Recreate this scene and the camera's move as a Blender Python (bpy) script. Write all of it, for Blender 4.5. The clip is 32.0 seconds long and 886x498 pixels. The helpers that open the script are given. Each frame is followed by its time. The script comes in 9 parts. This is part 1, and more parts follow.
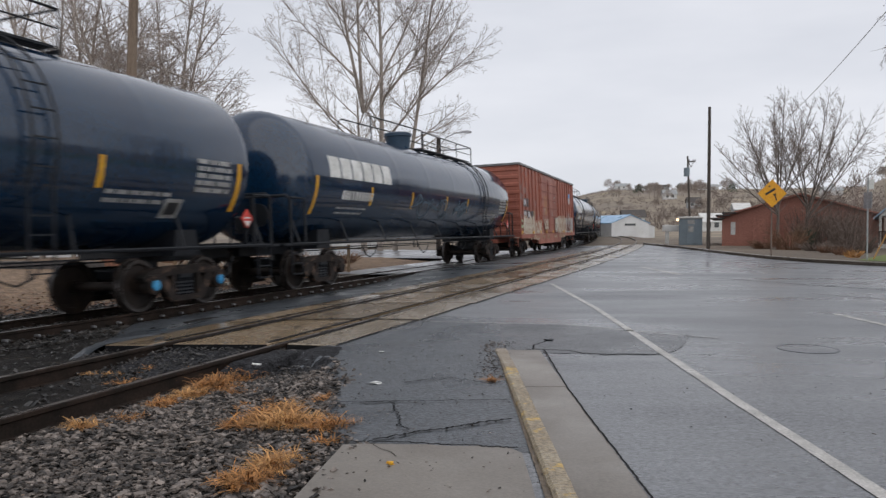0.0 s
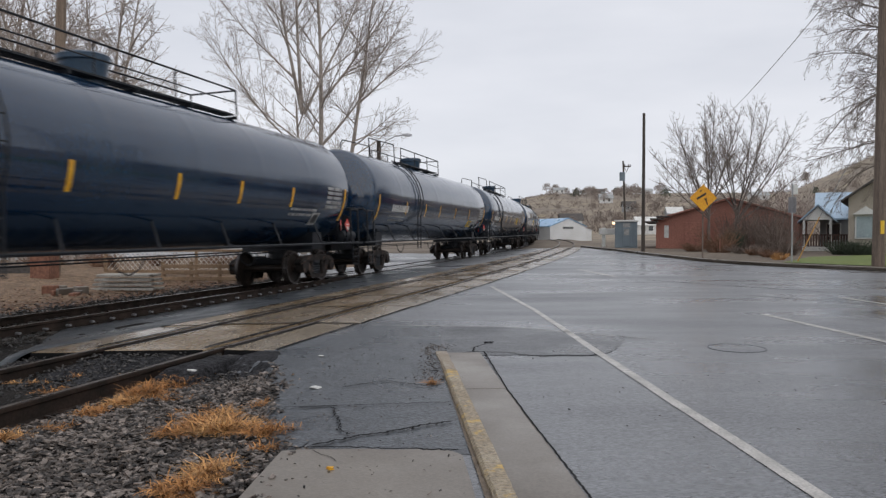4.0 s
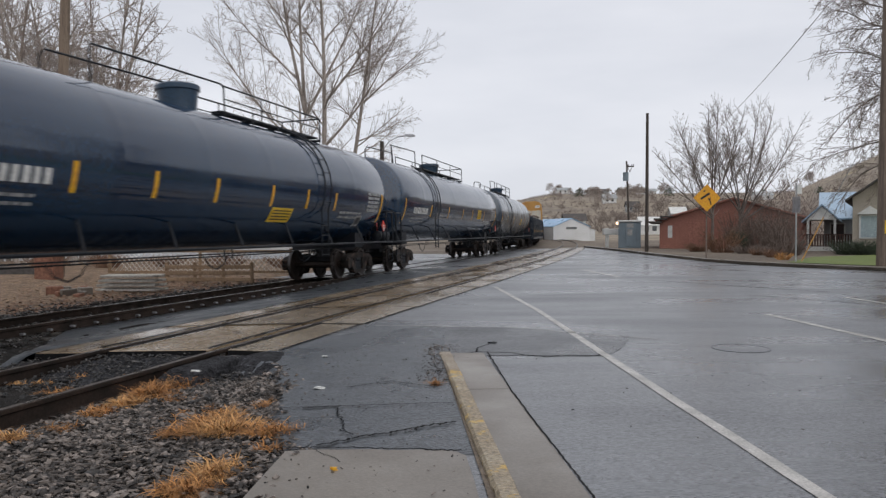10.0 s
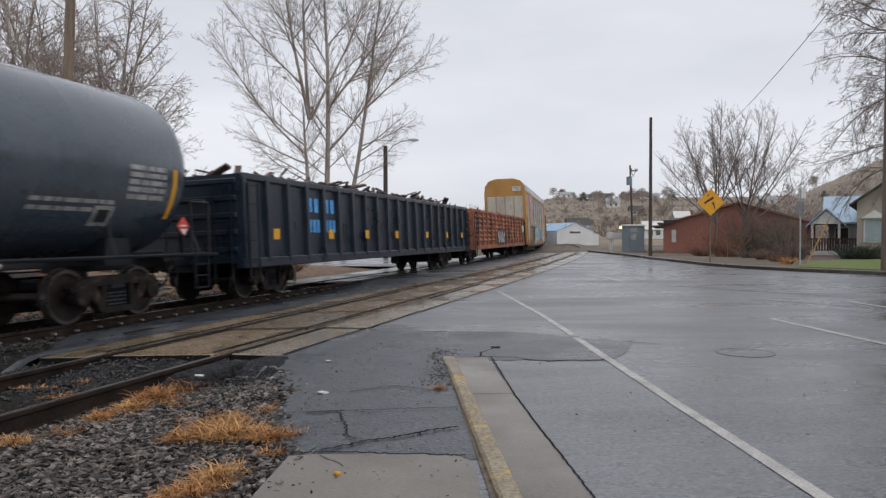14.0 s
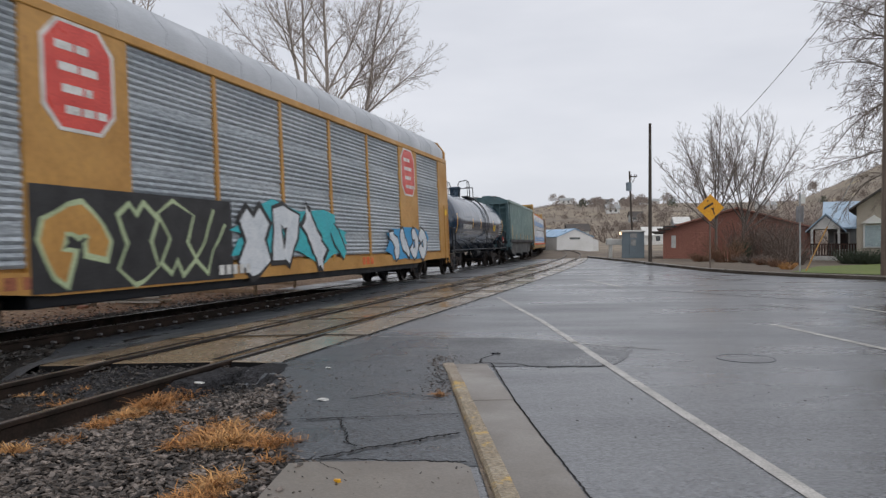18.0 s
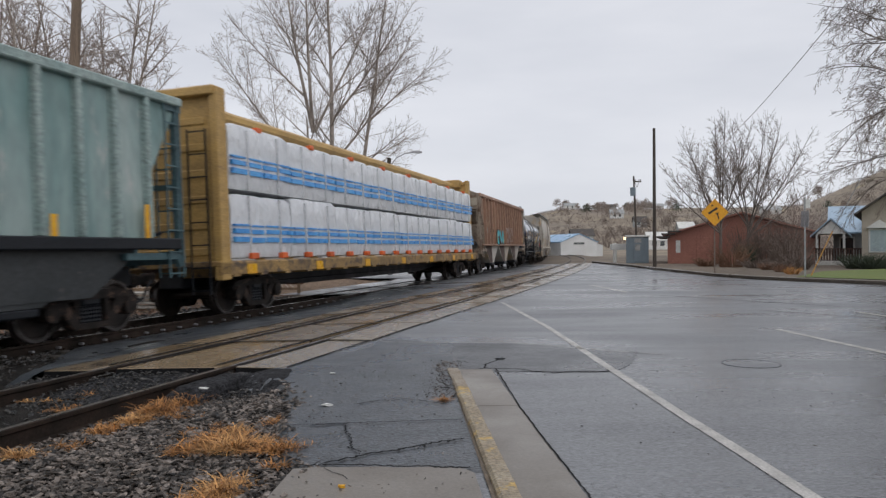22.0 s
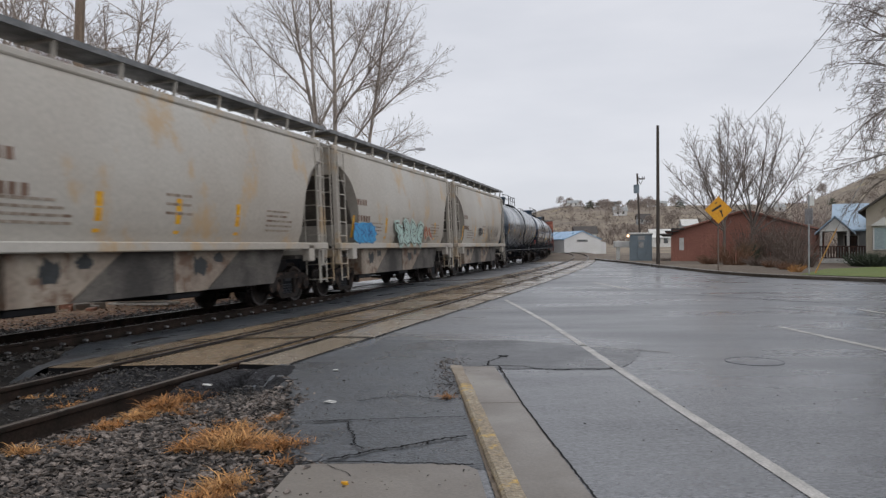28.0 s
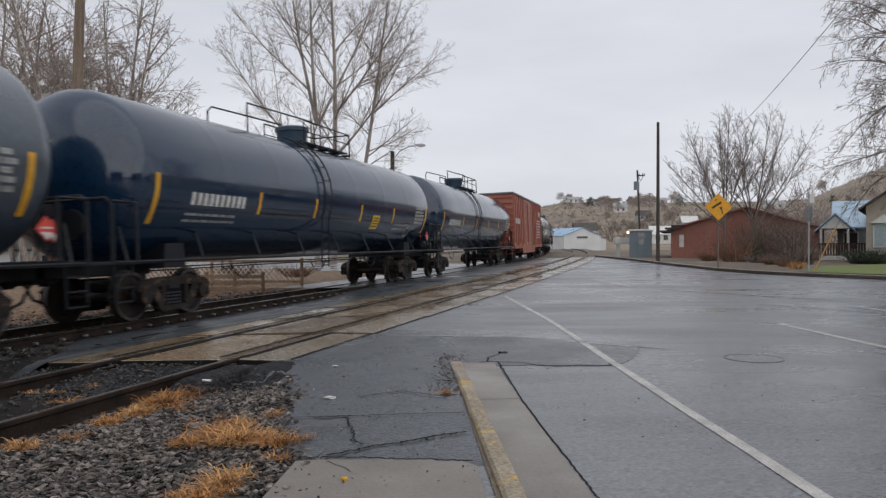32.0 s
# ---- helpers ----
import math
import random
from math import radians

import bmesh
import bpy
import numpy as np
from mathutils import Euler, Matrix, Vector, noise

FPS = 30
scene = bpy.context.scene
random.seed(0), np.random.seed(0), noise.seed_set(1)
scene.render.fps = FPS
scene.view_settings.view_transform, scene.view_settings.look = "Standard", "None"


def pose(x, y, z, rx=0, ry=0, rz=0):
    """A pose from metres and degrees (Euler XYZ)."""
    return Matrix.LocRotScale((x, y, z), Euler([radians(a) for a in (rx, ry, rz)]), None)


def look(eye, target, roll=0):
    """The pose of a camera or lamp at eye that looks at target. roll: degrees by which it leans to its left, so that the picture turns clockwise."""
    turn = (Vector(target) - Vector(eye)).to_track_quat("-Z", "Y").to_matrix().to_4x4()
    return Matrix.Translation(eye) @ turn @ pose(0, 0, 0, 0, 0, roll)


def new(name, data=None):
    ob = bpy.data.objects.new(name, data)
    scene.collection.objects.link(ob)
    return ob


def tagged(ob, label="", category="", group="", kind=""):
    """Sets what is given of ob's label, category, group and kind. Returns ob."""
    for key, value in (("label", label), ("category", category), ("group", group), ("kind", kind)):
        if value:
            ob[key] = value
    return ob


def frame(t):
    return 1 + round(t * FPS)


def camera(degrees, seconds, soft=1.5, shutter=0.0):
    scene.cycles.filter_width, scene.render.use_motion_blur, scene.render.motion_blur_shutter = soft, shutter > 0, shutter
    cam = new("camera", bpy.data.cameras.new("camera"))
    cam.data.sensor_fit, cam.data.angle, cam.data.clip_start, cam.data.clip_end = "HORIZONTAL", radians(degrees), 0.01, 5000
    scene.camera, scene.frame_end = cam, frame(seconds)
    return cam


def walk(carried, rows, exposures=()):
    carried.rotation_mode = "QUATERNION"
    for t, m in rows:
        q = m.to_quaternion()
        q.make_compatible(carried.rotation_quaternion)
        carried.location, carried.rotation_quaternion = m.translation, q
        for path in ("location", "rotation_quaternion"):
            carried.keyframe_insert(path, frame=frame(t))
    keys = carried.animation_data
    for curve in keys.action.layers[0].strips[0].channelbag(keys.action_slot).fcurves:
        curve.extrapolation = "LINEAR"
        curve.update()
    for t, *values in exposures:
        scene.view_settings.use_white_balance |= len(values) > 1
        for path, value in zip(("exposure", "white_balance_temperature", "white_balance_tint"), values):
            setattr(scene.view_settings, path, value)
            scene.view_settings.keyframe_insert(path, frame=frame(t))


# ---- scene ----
# camera: a hand-held turn on the spot
cam = camera(61.33, 32.0, soft=1.35, shutter=0.25)
EYE = (0.0, 0.0, 1.32)
TURNS = ((0, 88.419, 0, 4.111), (0.5, 88.306, -.017, 1.764), (1, 88.234, -.031, .613), (1.5, 88.266, -.011, .558), (2, 88.416, .026, .514), (2.5, 88.495, .05, .19), (3, 88.601, -.026, -.185), (3.5, 88.658, -.048, -.411),
         (5.5, 88.597, -.061, -.479), (6, 88.569, -.05, -.484), (7, 88.495, .017, -.386), (7.5, 88.461, -.012, -.383), (8, 88.462, .011, -.324), (9, 88.534, .036, -.25), (10, 88.684, .027, -.196), (10.5, 88.799, .056, -.137),
         (11, 88.895, .062, -.114), (12, 88.931, -.023, -.061), (13, 89.003, 0, 0), (14, 89.024, .065, .069))
TURNS += ((14.5, 89.057, .087, .122), (16.5, 89.207, .087, .134), (17, 89.312, .179, .09), (17.5, 89.406, .201, .063), (18, 89.516, .24, .055), (18.5, 89.601, .287, .067), (19, 89.713, .31, .091), (19.5, 89.814, .372, .154), (20, 89.835, .352, .207),
          (21, 89.884, .366, .302), (22, 89.916, .311, .369), (23, 89.967, .334, .383), (24, 89.93, .276, .445), (25, 89.955, .307, .498), (25.5, 89.896, .274, .533))
TURNS += ((27.5, 89.711, .233, .589), (28, 89.699, .243, .612), (28.5, 89.619, .184, .652), (29, 89.559, .176, .649), (29.5, 89.502, .147, .662), (30, 89.465, .14, .674), (31, 89.385, .129, .677), (31.5, 89.379, .127, .662), (32, 89.413, .104, .605))
walk(cam, [(t, pose(*EYE, rx, ry, rz)) for t, rx, ry, rz in TURNS], [(0, 0.04), (14, 0.03), (20, -0.02), (32, -0.05)])

# overcast sky: a thick cloud deck over a clear sky, and a very soft sun
world = bpy.data.worlds.new("overcast_sky")
scene.world = world
world.use_nodes = True
wn, wl = world.node_tree.nodes, world.node_tree.links
wn.clear()
w_out, w_bg = wn.new("ShaderNodeOutputWorld"), wn.new("ShaderNodeBackground")
w_sky, w_mix, w_tc = wn.new("ShaderNodeTexSky"), wn.new("ShaderNodeMixRGB"), wn.new("ShaderNodeTexCoord")
w_sky.sky_type, w_sky.sun_disc, w_sky.sun_elevation, w_sky.sun_rotation = "NISHITA", False, radians(32), radians(150)
w_dim = wn.new("ShaderNodeMixRGB")
w_dim.blend_type = "MULTIPLY"
w_dim.inputs[0].default_value = 1.0
w_dim.inputs[2].default_value = (0.1, 0.1, 0.1, 1)
w_map, w_noise, w_ramp = wn.new("ShaderNodeMapping"), wn.new("ShaderNodeTexNoise"), wn.new("ShaderNodeValToRGB")
w_map.inputs["Scale"].default_value = (1.2, 1.2, 4.5)
w_noise.inputs["Scale"].default_value, w_noise.inputs["Detail"].default_value, w_noise.inputs["Roughness"].default_value = 1.6, 5, 0.5
w_ramp.color_ramp.elements[0].position, w_ramp.color_ramp.elements[0].color = 0.32, (0.60, 0.62, 0.68, 1)
w_ramp.color_ramp.elements[1].position, w_ramp.color_ramp.elements[1].color = 0.68, (0.76, 0.77, 0.82, 1)
wl.new(w_tc.outputs["Generated"], w_map.inputs["Vector"])
wl.new(w_map.outputs[0], w_noise.inputs["Vector"])
wl.new(w_noise.outputs["Fac"], w_ramp.inputs[0])
w_mix.inputs[0].default_value = 0.95
wl.new(w_sky.outputs[0], w_dim.inputs[1])
wl.new(w_dim.outputs[0], w_mix.inputs[1])
wl.new(w_ramp.outputs[0], w_mix.inputs[2])
wl.new(w_mix.outputs[0], w_bg.inputs[0])
w_bg.inputs[1].default_value = 1.1
wl.new(w_bg.outputs[0], w_out.inputs[0])
sun = new("sun", bpy.data.lights.new("sun", "SUN"))
sun.data.energy, sun.data.angle, sun.data.color = 1.05, radians(110), (1.0, 0.97, 0.93)
sun.matrix_world = look((20, -30, 40), (0, 0, 0))


# ---- materials ----
def mat(name, c1, c2=None, rough=0.6, metal=0.0, scale=2.0, fine=30.0, bump=0.15, dist=0.01, rvar=0.15, c3=None, stretch=(1, 1, 1), lo=0.35, hi=0.65, rand=0.0, spec=0.5, c3at=0.62, grain=0.35, island=0.0):
    m = bpy.data.materials.new(name)
    m.use_nodes = True
    n, l = m.node_tree.nodes, m.node_tree.links
    b = n["Principled BSDF"]
    b.inputs["Metallic"].default_value = metal
    b.inputs["Specular IOR Level"].default_value = spec
    tc, mp = n.new("ShaderNodeTexCoord"), n.new("ShaderNodeMapping")
    mp.inputs["Scale"].default_value = stretch
    l.new(tc.outputs["Object"], mp.inputs["Vector"])
    n1, n2 = n.new("ShaderNodeTexNoise"), n.new("ShaderNodeTexNoise")
    for q, s, d in ((n1, scale, 6), (n2, fine, 4)):
        q.inputs["Scale"].default_value, q.inputs["Detail"].default_value = s, d
        l.new(mp.outputs[0], q.inputs["Vector"])
    r1 = n.new("ShaderNodeMapRange")
    r1.inputs[1].default_value, r1.inputs[2].default_value = lo, hi
    l.new(n1.outputs["Fac"], r1.inputs[0])
    mx = n.new("ShaderNodeMixRGB")
    c2 = c2 or tuple(x * 0.7 for x in c1)
    mx.inputs[1].default_value, mx.inputs[2].default_value = (*c1, 1), (*c2, 1)
    l.new(r1.outputs[0], mx.inputs[0])
    mf = n.new("ShaderNodeMixRGB")
    mf.blend_type = "OVERLAY"
    mf.inputs[0].default_value = grain
    rf = n.new("ShaderNodeMapRange")
    rf.inputs[1].default_value, rf.inputs[2].default_value = 0.3, 0.7
    l.new(n2.outputs["Fac"], rf.inputs[0])
    l.new(mx.outputs[0], mf.inputs[1])
    l.new(rf.outputs[0], mf.inputs[2])
    last = mf
    if c3:
        n3, r3, m3 = n.new("ShaderNodeTexNoise"), n.new("ShaderNodeMapRange"), n.new("ShaderNodeMixRGB")
        n3.inputs["Scale"].default_value, n3.inputs["Detail"].default_value, n3.inputs["Roughness"].default_value = scale * 2.3, 8, 0.65
        l.new(mp.outputs[0], n3.inputs["Vector"])
        r3.inputs[1].default_value, r3.inputs[2].default_value = c3at, c3at + 0.08
        l.new(n3.outputs["Fac"], r3.inputs[0])
        l.new(r3.outputs[0], m3.inputs[0])
        l.new(mf.outputs[0], m3.inputs[1])
        m3.inputs[2].default_value = (*c3, 1)
        last = m3
    if rand:
        oi, rr, hs = n.new("ShaderNodeObjectInfo"), n.new("ShaderNodeMapRange"), n.new("ShaderNodeHueSaturation")
        rr.inputs[3].default_value, rr.inputs[4].default_value = 1 - rand, 1 + rand
        l.new(oi.outputs["Random"], rr.inputs[0])
        l.new(rr.outputs[0], hs.inputs["Value"])
        l.new(last.outputs[0], hs.inputs["Color"])
        last = hs
    if island:
        gi, ri, hi2 = n.new("ShaderNodeNewGeometry"), n.new("ShaderNodeMapRange"), n.new("ShaderNodeHueSaturation")
        ri.inputs[3].default_value, ri.inputs[4].default_value = 1 - island, 1 + island
        l.new(gi.outputs["Random Per Island"], ri.inputs[0])
        l.new(ri.outputs[0], hi2.inputs["Value"])
        l.new(last.outputs[0], hi2.inputs["Color"])
        last = hi2
    l.new(last.outputs[0], b.inputs["Base Color"])
    rg = n.new("ShaderNodeMapRange")
    rg.inputs[1].default_value, rg.inputs[2].default_value = 0.3, 0.7
    rg.inputs[3].default_value, rg.inputs[4].default_value = max(0.03, rough - rvar), min(1, rough + rvar)
    l.new(n1.outputs["Fac"], rg.inputs[0])
    l.new(rg.outputs[0], b.inputs["Roughness"])
    if bump:
        bp = n.new("ShaderNodeBump")
        bp.inputs["Strength"].default_value, bp.inputs["Distance"].default_value = bump, dist
        l.new(n2.outputs["Fac"], bp.inputs["Height"])
        l.new(bp.outputs[0], b.inputs["Normal"])
    return m


M_ASPHALT = mat("wet_asphalt", (0.105, 0.11, 0.118), (0.142, 0.146, 0.155), rough=0.33, scale=0.42, fine=80, bump=0.6, dist=0.003, rvar=0.22, stretch=(0.45, 1.3, 1), c3=(0.088, 0.091, 0.098), c3at=0.6, grain=0.7)
M_ASPHALT_DARK = mat("dark_old_asphalt", (0.043, 0.050, 0.058), (0.066, 0.073, 0.082), rough=0.36, scale=0.9, fine=40, bump=0.8, dist=0.01, rvar=0.16, grain=0.8)
M_ASPHALT_OLD = mat("patched_asphalt", (0.055, 0.058, 0.064), (0.085, 0.088, 0.094), rough=0.38, scale=0.8, fine=45, bump=0.8, dist=0.01, rvar=0.2, grain=0.8)
M_ASPHALT_BLACK = mat("black_crumbled_asphalt", (0.016, 0.016, 0.018), (0.036, 0.036, 0.040), spec=0.2, rough=0.85, scale=5, fine=26, bump=1.0, dist=0.05, rvar=0.1, grain=0.9, lo=0.4, hi=0.62)
M_CONC = mat("wet_concrete", (0.182, 0.158, 0.13), (0.145, 0.127, 0.108), rough=0.4, scale=0.8, fine=60, bump=0.12, grain=0.15, rvar=0.2, rand=0.12)
M_PANEL = mat("crossing_concrete", (0.26, 0.19, 0.118), (0.16, 0.121, 0.08), rough=0.22, scale=1.1, fine=50, bump=0.2, rvar=0.2, rand=0.32, c3=(0.075, 0.055, 0.038), c3at=0.57, stretch=(1, 0.5, 1))
M_PANEL2 = mat("grey_crossing_concrete", (0.27, 0.22, 0.16), (0.18, 0.148, 0.112), rough=0.24, scale=1.1, fine=50, bump=0.2, rvar=0.2, rand=0.25, c3=(0.10, 0.082, 0.06), c3at=0.6, stretch=(1, 0.5, 1))
M_YKERB = mat("worn_yellow_paint", (0.30, 0.245, 0.165), (0.25, 0.20, 0.135), rough=0.5, scale=3, fine=38, bump=1.0, dist=0.02, c3=(0.50, 0.325, 0.085), c3at=0.54, grain=0.4)
M_KERBBARE = mat("bare_kerb_concrete", (0.29, 0.235, 0.17), (0.235, 0.19, 0.14), rough=0.5, scale=3, fine=38, bump=0.8, dist=0.02)
M_LINE = mat("white_road_paint", (0.42, 0.40, 0.37), (0.31, 0.30, 0.28), rough=0.4, scale=5, fine=60, c3=(0.16, 0.16, 0.17), c3at=0.6)
M_LINE_FAINT = mat("worn_road_paint", (0.31, 0.305, 0.30), (0.19, 0.19, 0.19), rough=0.4, scale=5, fine=60, c3=(0.10, 0.10, 0.105), c3at=0.56)
# tar of the road cracks; also the painted shade round the crossing panels
M_TAR_SHADE = mat("tar_crack", (0.012, 0.012, 0.013), rough=0.9, fine=80, spec=0.15)
# bed colour near black: paints the shade in gaps between the stones
M_GRAVEL = mat("ballast_ground", (0.022, 0.019, 0.017), (0.011, 0.010, 0.0095), rough=0.85, scale=3, fine=55, bump=1.0, dist=0.03, c3=(0.07, 0.05, 0.035), c3at=0.6, spec=0.2)
M_STONE = mat("ballast_stone", (0.155, 0.13, 0.113), (0.040, 0.034, 0.030), rough=0.45, scale=11, fine=70, lo=0.38, hi=0.6, c3=(0.17, 0.105, 0.06), c3at=0.63, island=0.95, spec=0.3)
M_STONE_DARK = mat("oily_ballast_stone", (0.045, 0.040, 0.036), (0.010, 0.010, 0.010), rough=0.42, scale=14, fine=80, lo=0.4, hi=0.6, c3=(0.10, 0.06, 0.04), c3at=0.62, island=0.8)
M_SCRAWL = mat("pale_blue_marker", (0.09, 0.135, 0.18), (0.05, 0.085, 0.12), rough=0.5, bump=0)
M_EARTH = mat("brown_earth", (0.17, 0.132, 0.096), (0.11, 0.088, 0.067), rough=0.9, scale=0.12, fine=8, bump=0.8, dist=0.08, c3=(0.19, 0.14, 0.07))
M_LEAFBANK = mat("leaf_strewn_earth", (0.235, 0.155, 0.095), (0.13, 0.088, 0.06), rough=0.9, scale=4, fine=22, bump=0.9, dist=0.05, c3=(0.37, 0.24, 0.125), c3at=0.56, grain=0.7)
M_HILL = mat("dry_hillside", (0.245, 0.20, 0.145), (0.185, 0.152, 0.12), rough=1, scale=0.02, fine=0.3, bump=0.4, dist=1.0, c3=(0.36, 0.295, 0.17), c3at=0.6, stretch=(1, 1, 2.5))
M_BRUSH = mat("grey_brown_brush", (0.235, 0.19, 0.162), (0.18, 0.147, 0.127), rough=1, scale=0.05, fine=2, bump=0, island=0.2)
M_GRASS = mat("green_lawn", (0.115, 0.165, 0.034), (0.155, 0.175, 0.05), rough=0.9, scale=0.6, fine=12, bump=0.8, dist=0.04)
M_STRAW = mat("dry_straw_grass", (0.44, 0.205, 0.06), (0.22, 0.10, 0.035), rough=0.8, scale=9, fine=30, bump=0, island=0.6)
M_STRAW2 = mat("pale_straw_grass", (0.54, 0.30, 0.11), (0.32, 0.155, 0.055), rough=0.8, scale=9, fine=30, bump=0, island=0.5)
M_RAIL = mat("rusty_rail_steel", (0.030, 0.019, 0.014), (0.013, 0.010, 0.008), rough=0.75, metal=0.0, scale=3, fine=50, bump=0.2, spec=0.2)
M_RAILTOP = mat("worn_rail_top", (0.20, 0.175, 0.155), (0.12, 0.10, 0.088), rough=0.3, metal=0.6, scale=2, fine=40, bump=0.05)
M_TIE = mat("weathered_tie_wood", (0.035, 0.03, 0.027), (0.06, 0.052, 0.045), rough=0.8, scale=3, fine=25, bump=0.7, stretch=(1, 6, 1), rand=0.25)
M_BLACK = mat("black_tank_paint", (0.003, 0.017, 0.045), (0.006, 0.026, 0.058), rough=0.12, scale=0.9, fine=25, bump=0.03, rvar=0.09, stretch=(1, 1, 0.35), spec=0.72)
M_HOUSING = mat("blue_black_housing_paint", (0.008, 0.032, 0.065), (0.014, 0.042, 0.078), rough=0.4, scale=2, fine=25, bump=0.05)
M_DARKGREY = mat("grey_black_tank_paint", (0.028, 0.045, 0.065), (0.045, 0.062, 0.083), rough=0.26, scale=0.9, fine=25, bump=0.04, rvar=0.12, spec=0.8, stretch=(1, 1, 0.35))
M_UNDER = mat("black_underframe", (0.006, 0.008, 0.012), (0.011, 0.013, 0.017), spec=0.3, rough=0.5, scale=2, fine=30)
M_TRUCK = mat("rusty_truck_casting", (0.018, 0.013, 0.011), (0.007, 0.0065, 0.006), spec=0.25, rough=0.7, scale=3, fine=40, bump=0.3, rand=0.35, c3=(0.085, 0.052, 0.038), c3at=0.55)
M_WHEEL = mat("wheel_steel", (0.030, 0.019, 0.014), (0.014, 0.011, 0.010), rough=0.6, metal=0.3, scale=3, fine=40)
M_TREAD = mat("bright_wheel_rim", (0.13, 0.12, 0.12), (0.07, 0.065, 0.062), rough=0.35, metal=0.8, scale=5, fine=60)
M_WHITE = mat("white_lettering", (0.68, 0.68, 0.66), (0.5, 0.5, 0.48), rough=0.5, scale=3, fine=30, bump=0)
M_GREYTXT = mat("faded_lettering", (0.36, 0.36, 0.35), (0.2, 0.2, 0.2), rough=0.5, scale=6, fine=40, bump=0)
M_YREF = mat("yellow_reflector", (0.72, 0.38, 0.02), (0.6, 0.3, 0.02), rough=0.35, scale=4, fine=30, bump=0)
M_YTAG = mat("yellow_placard", (0.75, 0.5, 0.03), (0.7, 0.45, 0.03), rough=0.4, bump=0)
M_RED = mat("red_placard", (0.62, 0.07, 0.05), (0.5, 0.05, 0.04), rough=0.4, bump=0)
M_BOXRED = mat("oxide_red_paint", (0.35, 0.112, 0.072), (0.27, 0.09, 0.062), rough=0.5, scale=0.7, fine=12, bump=0.03, c3=(0.12, 0.065, 0.045), c3at=0.66, stretch=(1, 1, 0.4), grain=0.12)
M_REDGON = mat("rusty_gondola_red", (0.37, 0.128, 0.062), (0.20, 0.075, 0.045), rough=0.6, scale=1.0, fine=18, bump=0.12, c3=(0.085, 0.05, 0.038), c3at=0.55, stretch=(1, 1, 0.3))
M_BLUEGON = mat("dark_gondola_paint", (0.010, 0.018, 0.030), (0.020, 0.029, 0.042), rough=0.36, scale=1.2, fine=25, bump=0.1, c3=(0.055, 0.055, 0.06), c3at=0.66)
M_GALV = mat("galvanised_rack_panel", (0.35, 0.385, 0.415), (0.255, 0.29, 0.32), rough=0.42, metal=0.15, scale=0.7, fine=20, bump=0.05, stretch=(0.4, 1, 1.6))
M_RACKY = mat("autorack_yellow", (0.46, 0.245, 0.060), (0.38, 0.195, 0.048), rough=0.5, scale=1, fine=12, bump=0.04, grain=0.12, c3=(0.27, 0.12, 0.04), c3at=0.65)
M_RACKROOF = mat("rack_roof_steel", (0.40, 0.42, 0.45), (0.35, 0.37, 0.40), rough=0.45, metal=0.1, scale=1, grain=0.15)
M_CREAM = mat("dirty_cream_paint", (0.48, 0.45, 0.38), (0.38, 0.34, 0.28), rough=0.6, scale=1.0, fine=10, bump=0.04, grain=0.1, stretch=(1, 1, 0.3), c3=(0.2, 0.15, 0.1))
M_GREEN = mat("faded_green_paint", (0.32, 0.395, 0.38), (0.14, 0.245, 0.24), rough=0.5, scale=0.8, fine=9, bump=0.05, c3=(0.47, 0.47, 0.455), c3at=0.58, stretch=(1, 1, 0.3), grain=0.15)
M_CHUTE = mat("dusty_black_chute", (0.018, 0.023, 0.026), (0.036, 0.040, 0.043), rough=0.5, scale=1.5, fine=20, c3=(0.10, 0.09, 0.08), c3at=0.64)
M_BROWNDK = mat("dark_brown_lettering", (0.19, 0.115, 0.08), (0.15, 0.092, 0.065), rough=0.6, bump=0)
M_GREENRIB = mat("dark_green_rib", (0.21, 0.29, 0.28), (0.29, 0.36, 0.345), rough=0.5, scale=2, fine=20)
M_GREENPALE = mat("faint_green_lettering", (0.58, 0.60, 0.58), (0.48, 0.51, 0.49), rough=0.5, bump=0)
M_DKGREEN = mat("dark_green_paint", (0.05, 0.10, 0.115), (0.075, 0.13, 0.145), rough=0.5, scale=1.1, fine=20)
M_BROWN = mat("rusted_brown_paint", (0.365, 0.215, 0.148), (0.275, 0.172, 0.125), rough=0.6, scale=0.8, fine=12, bump=0.05, c3=(0.36, 0.26, 0.19), c3at=0.6, stretch=(1, 1, 0.3), grain=0.2)
M_BRGREY = mat("brown_grey_paint", (0.34, 0.29, 0.235), (0.22, 0.175, 0.14), rough=0.6, scale=1.0, fine=12, c3=(0.15, 0.09, 0.06), c3at=0.52, grain=0.2)
M_BEIGE = mat("weathered_beige_paint", (0.455, 0.435, 0.395), (0.385, 0.35, 0.305), rough=0.5, scale=0.32, fine=18, bump=0.05, c3=(0.44, 0.325, 0.20), c3at=0.555, stretch=(1, 1, 0.7), grain=0.1)
# dark beige: graffiti outlines, and recess shade put into sheets and chutes
M_BEIGEDARK = mat("dark_beige_outline_and_shade", (0.12, 0.108, 0.095), (0.045, 0.041, 0.038), rough=0.6, scale=1.2, fine=20)
M_WRAP = mat("white_lumber_wrap", (0.66, 0.675, 0.70), (0.58, 0.60, 0.63), rough=0.34, scale=1.5, fine=4.5, bump=1.0, dist=0.09, grain=0.06, stretch=(1, 1, 0.6))
M_BLUE = mat("blue_print", (0.055, 0.27, 0.64), (0.09, 0.34, 0.70), rough=0.4, scale=3, fine=20, bump=0.3)
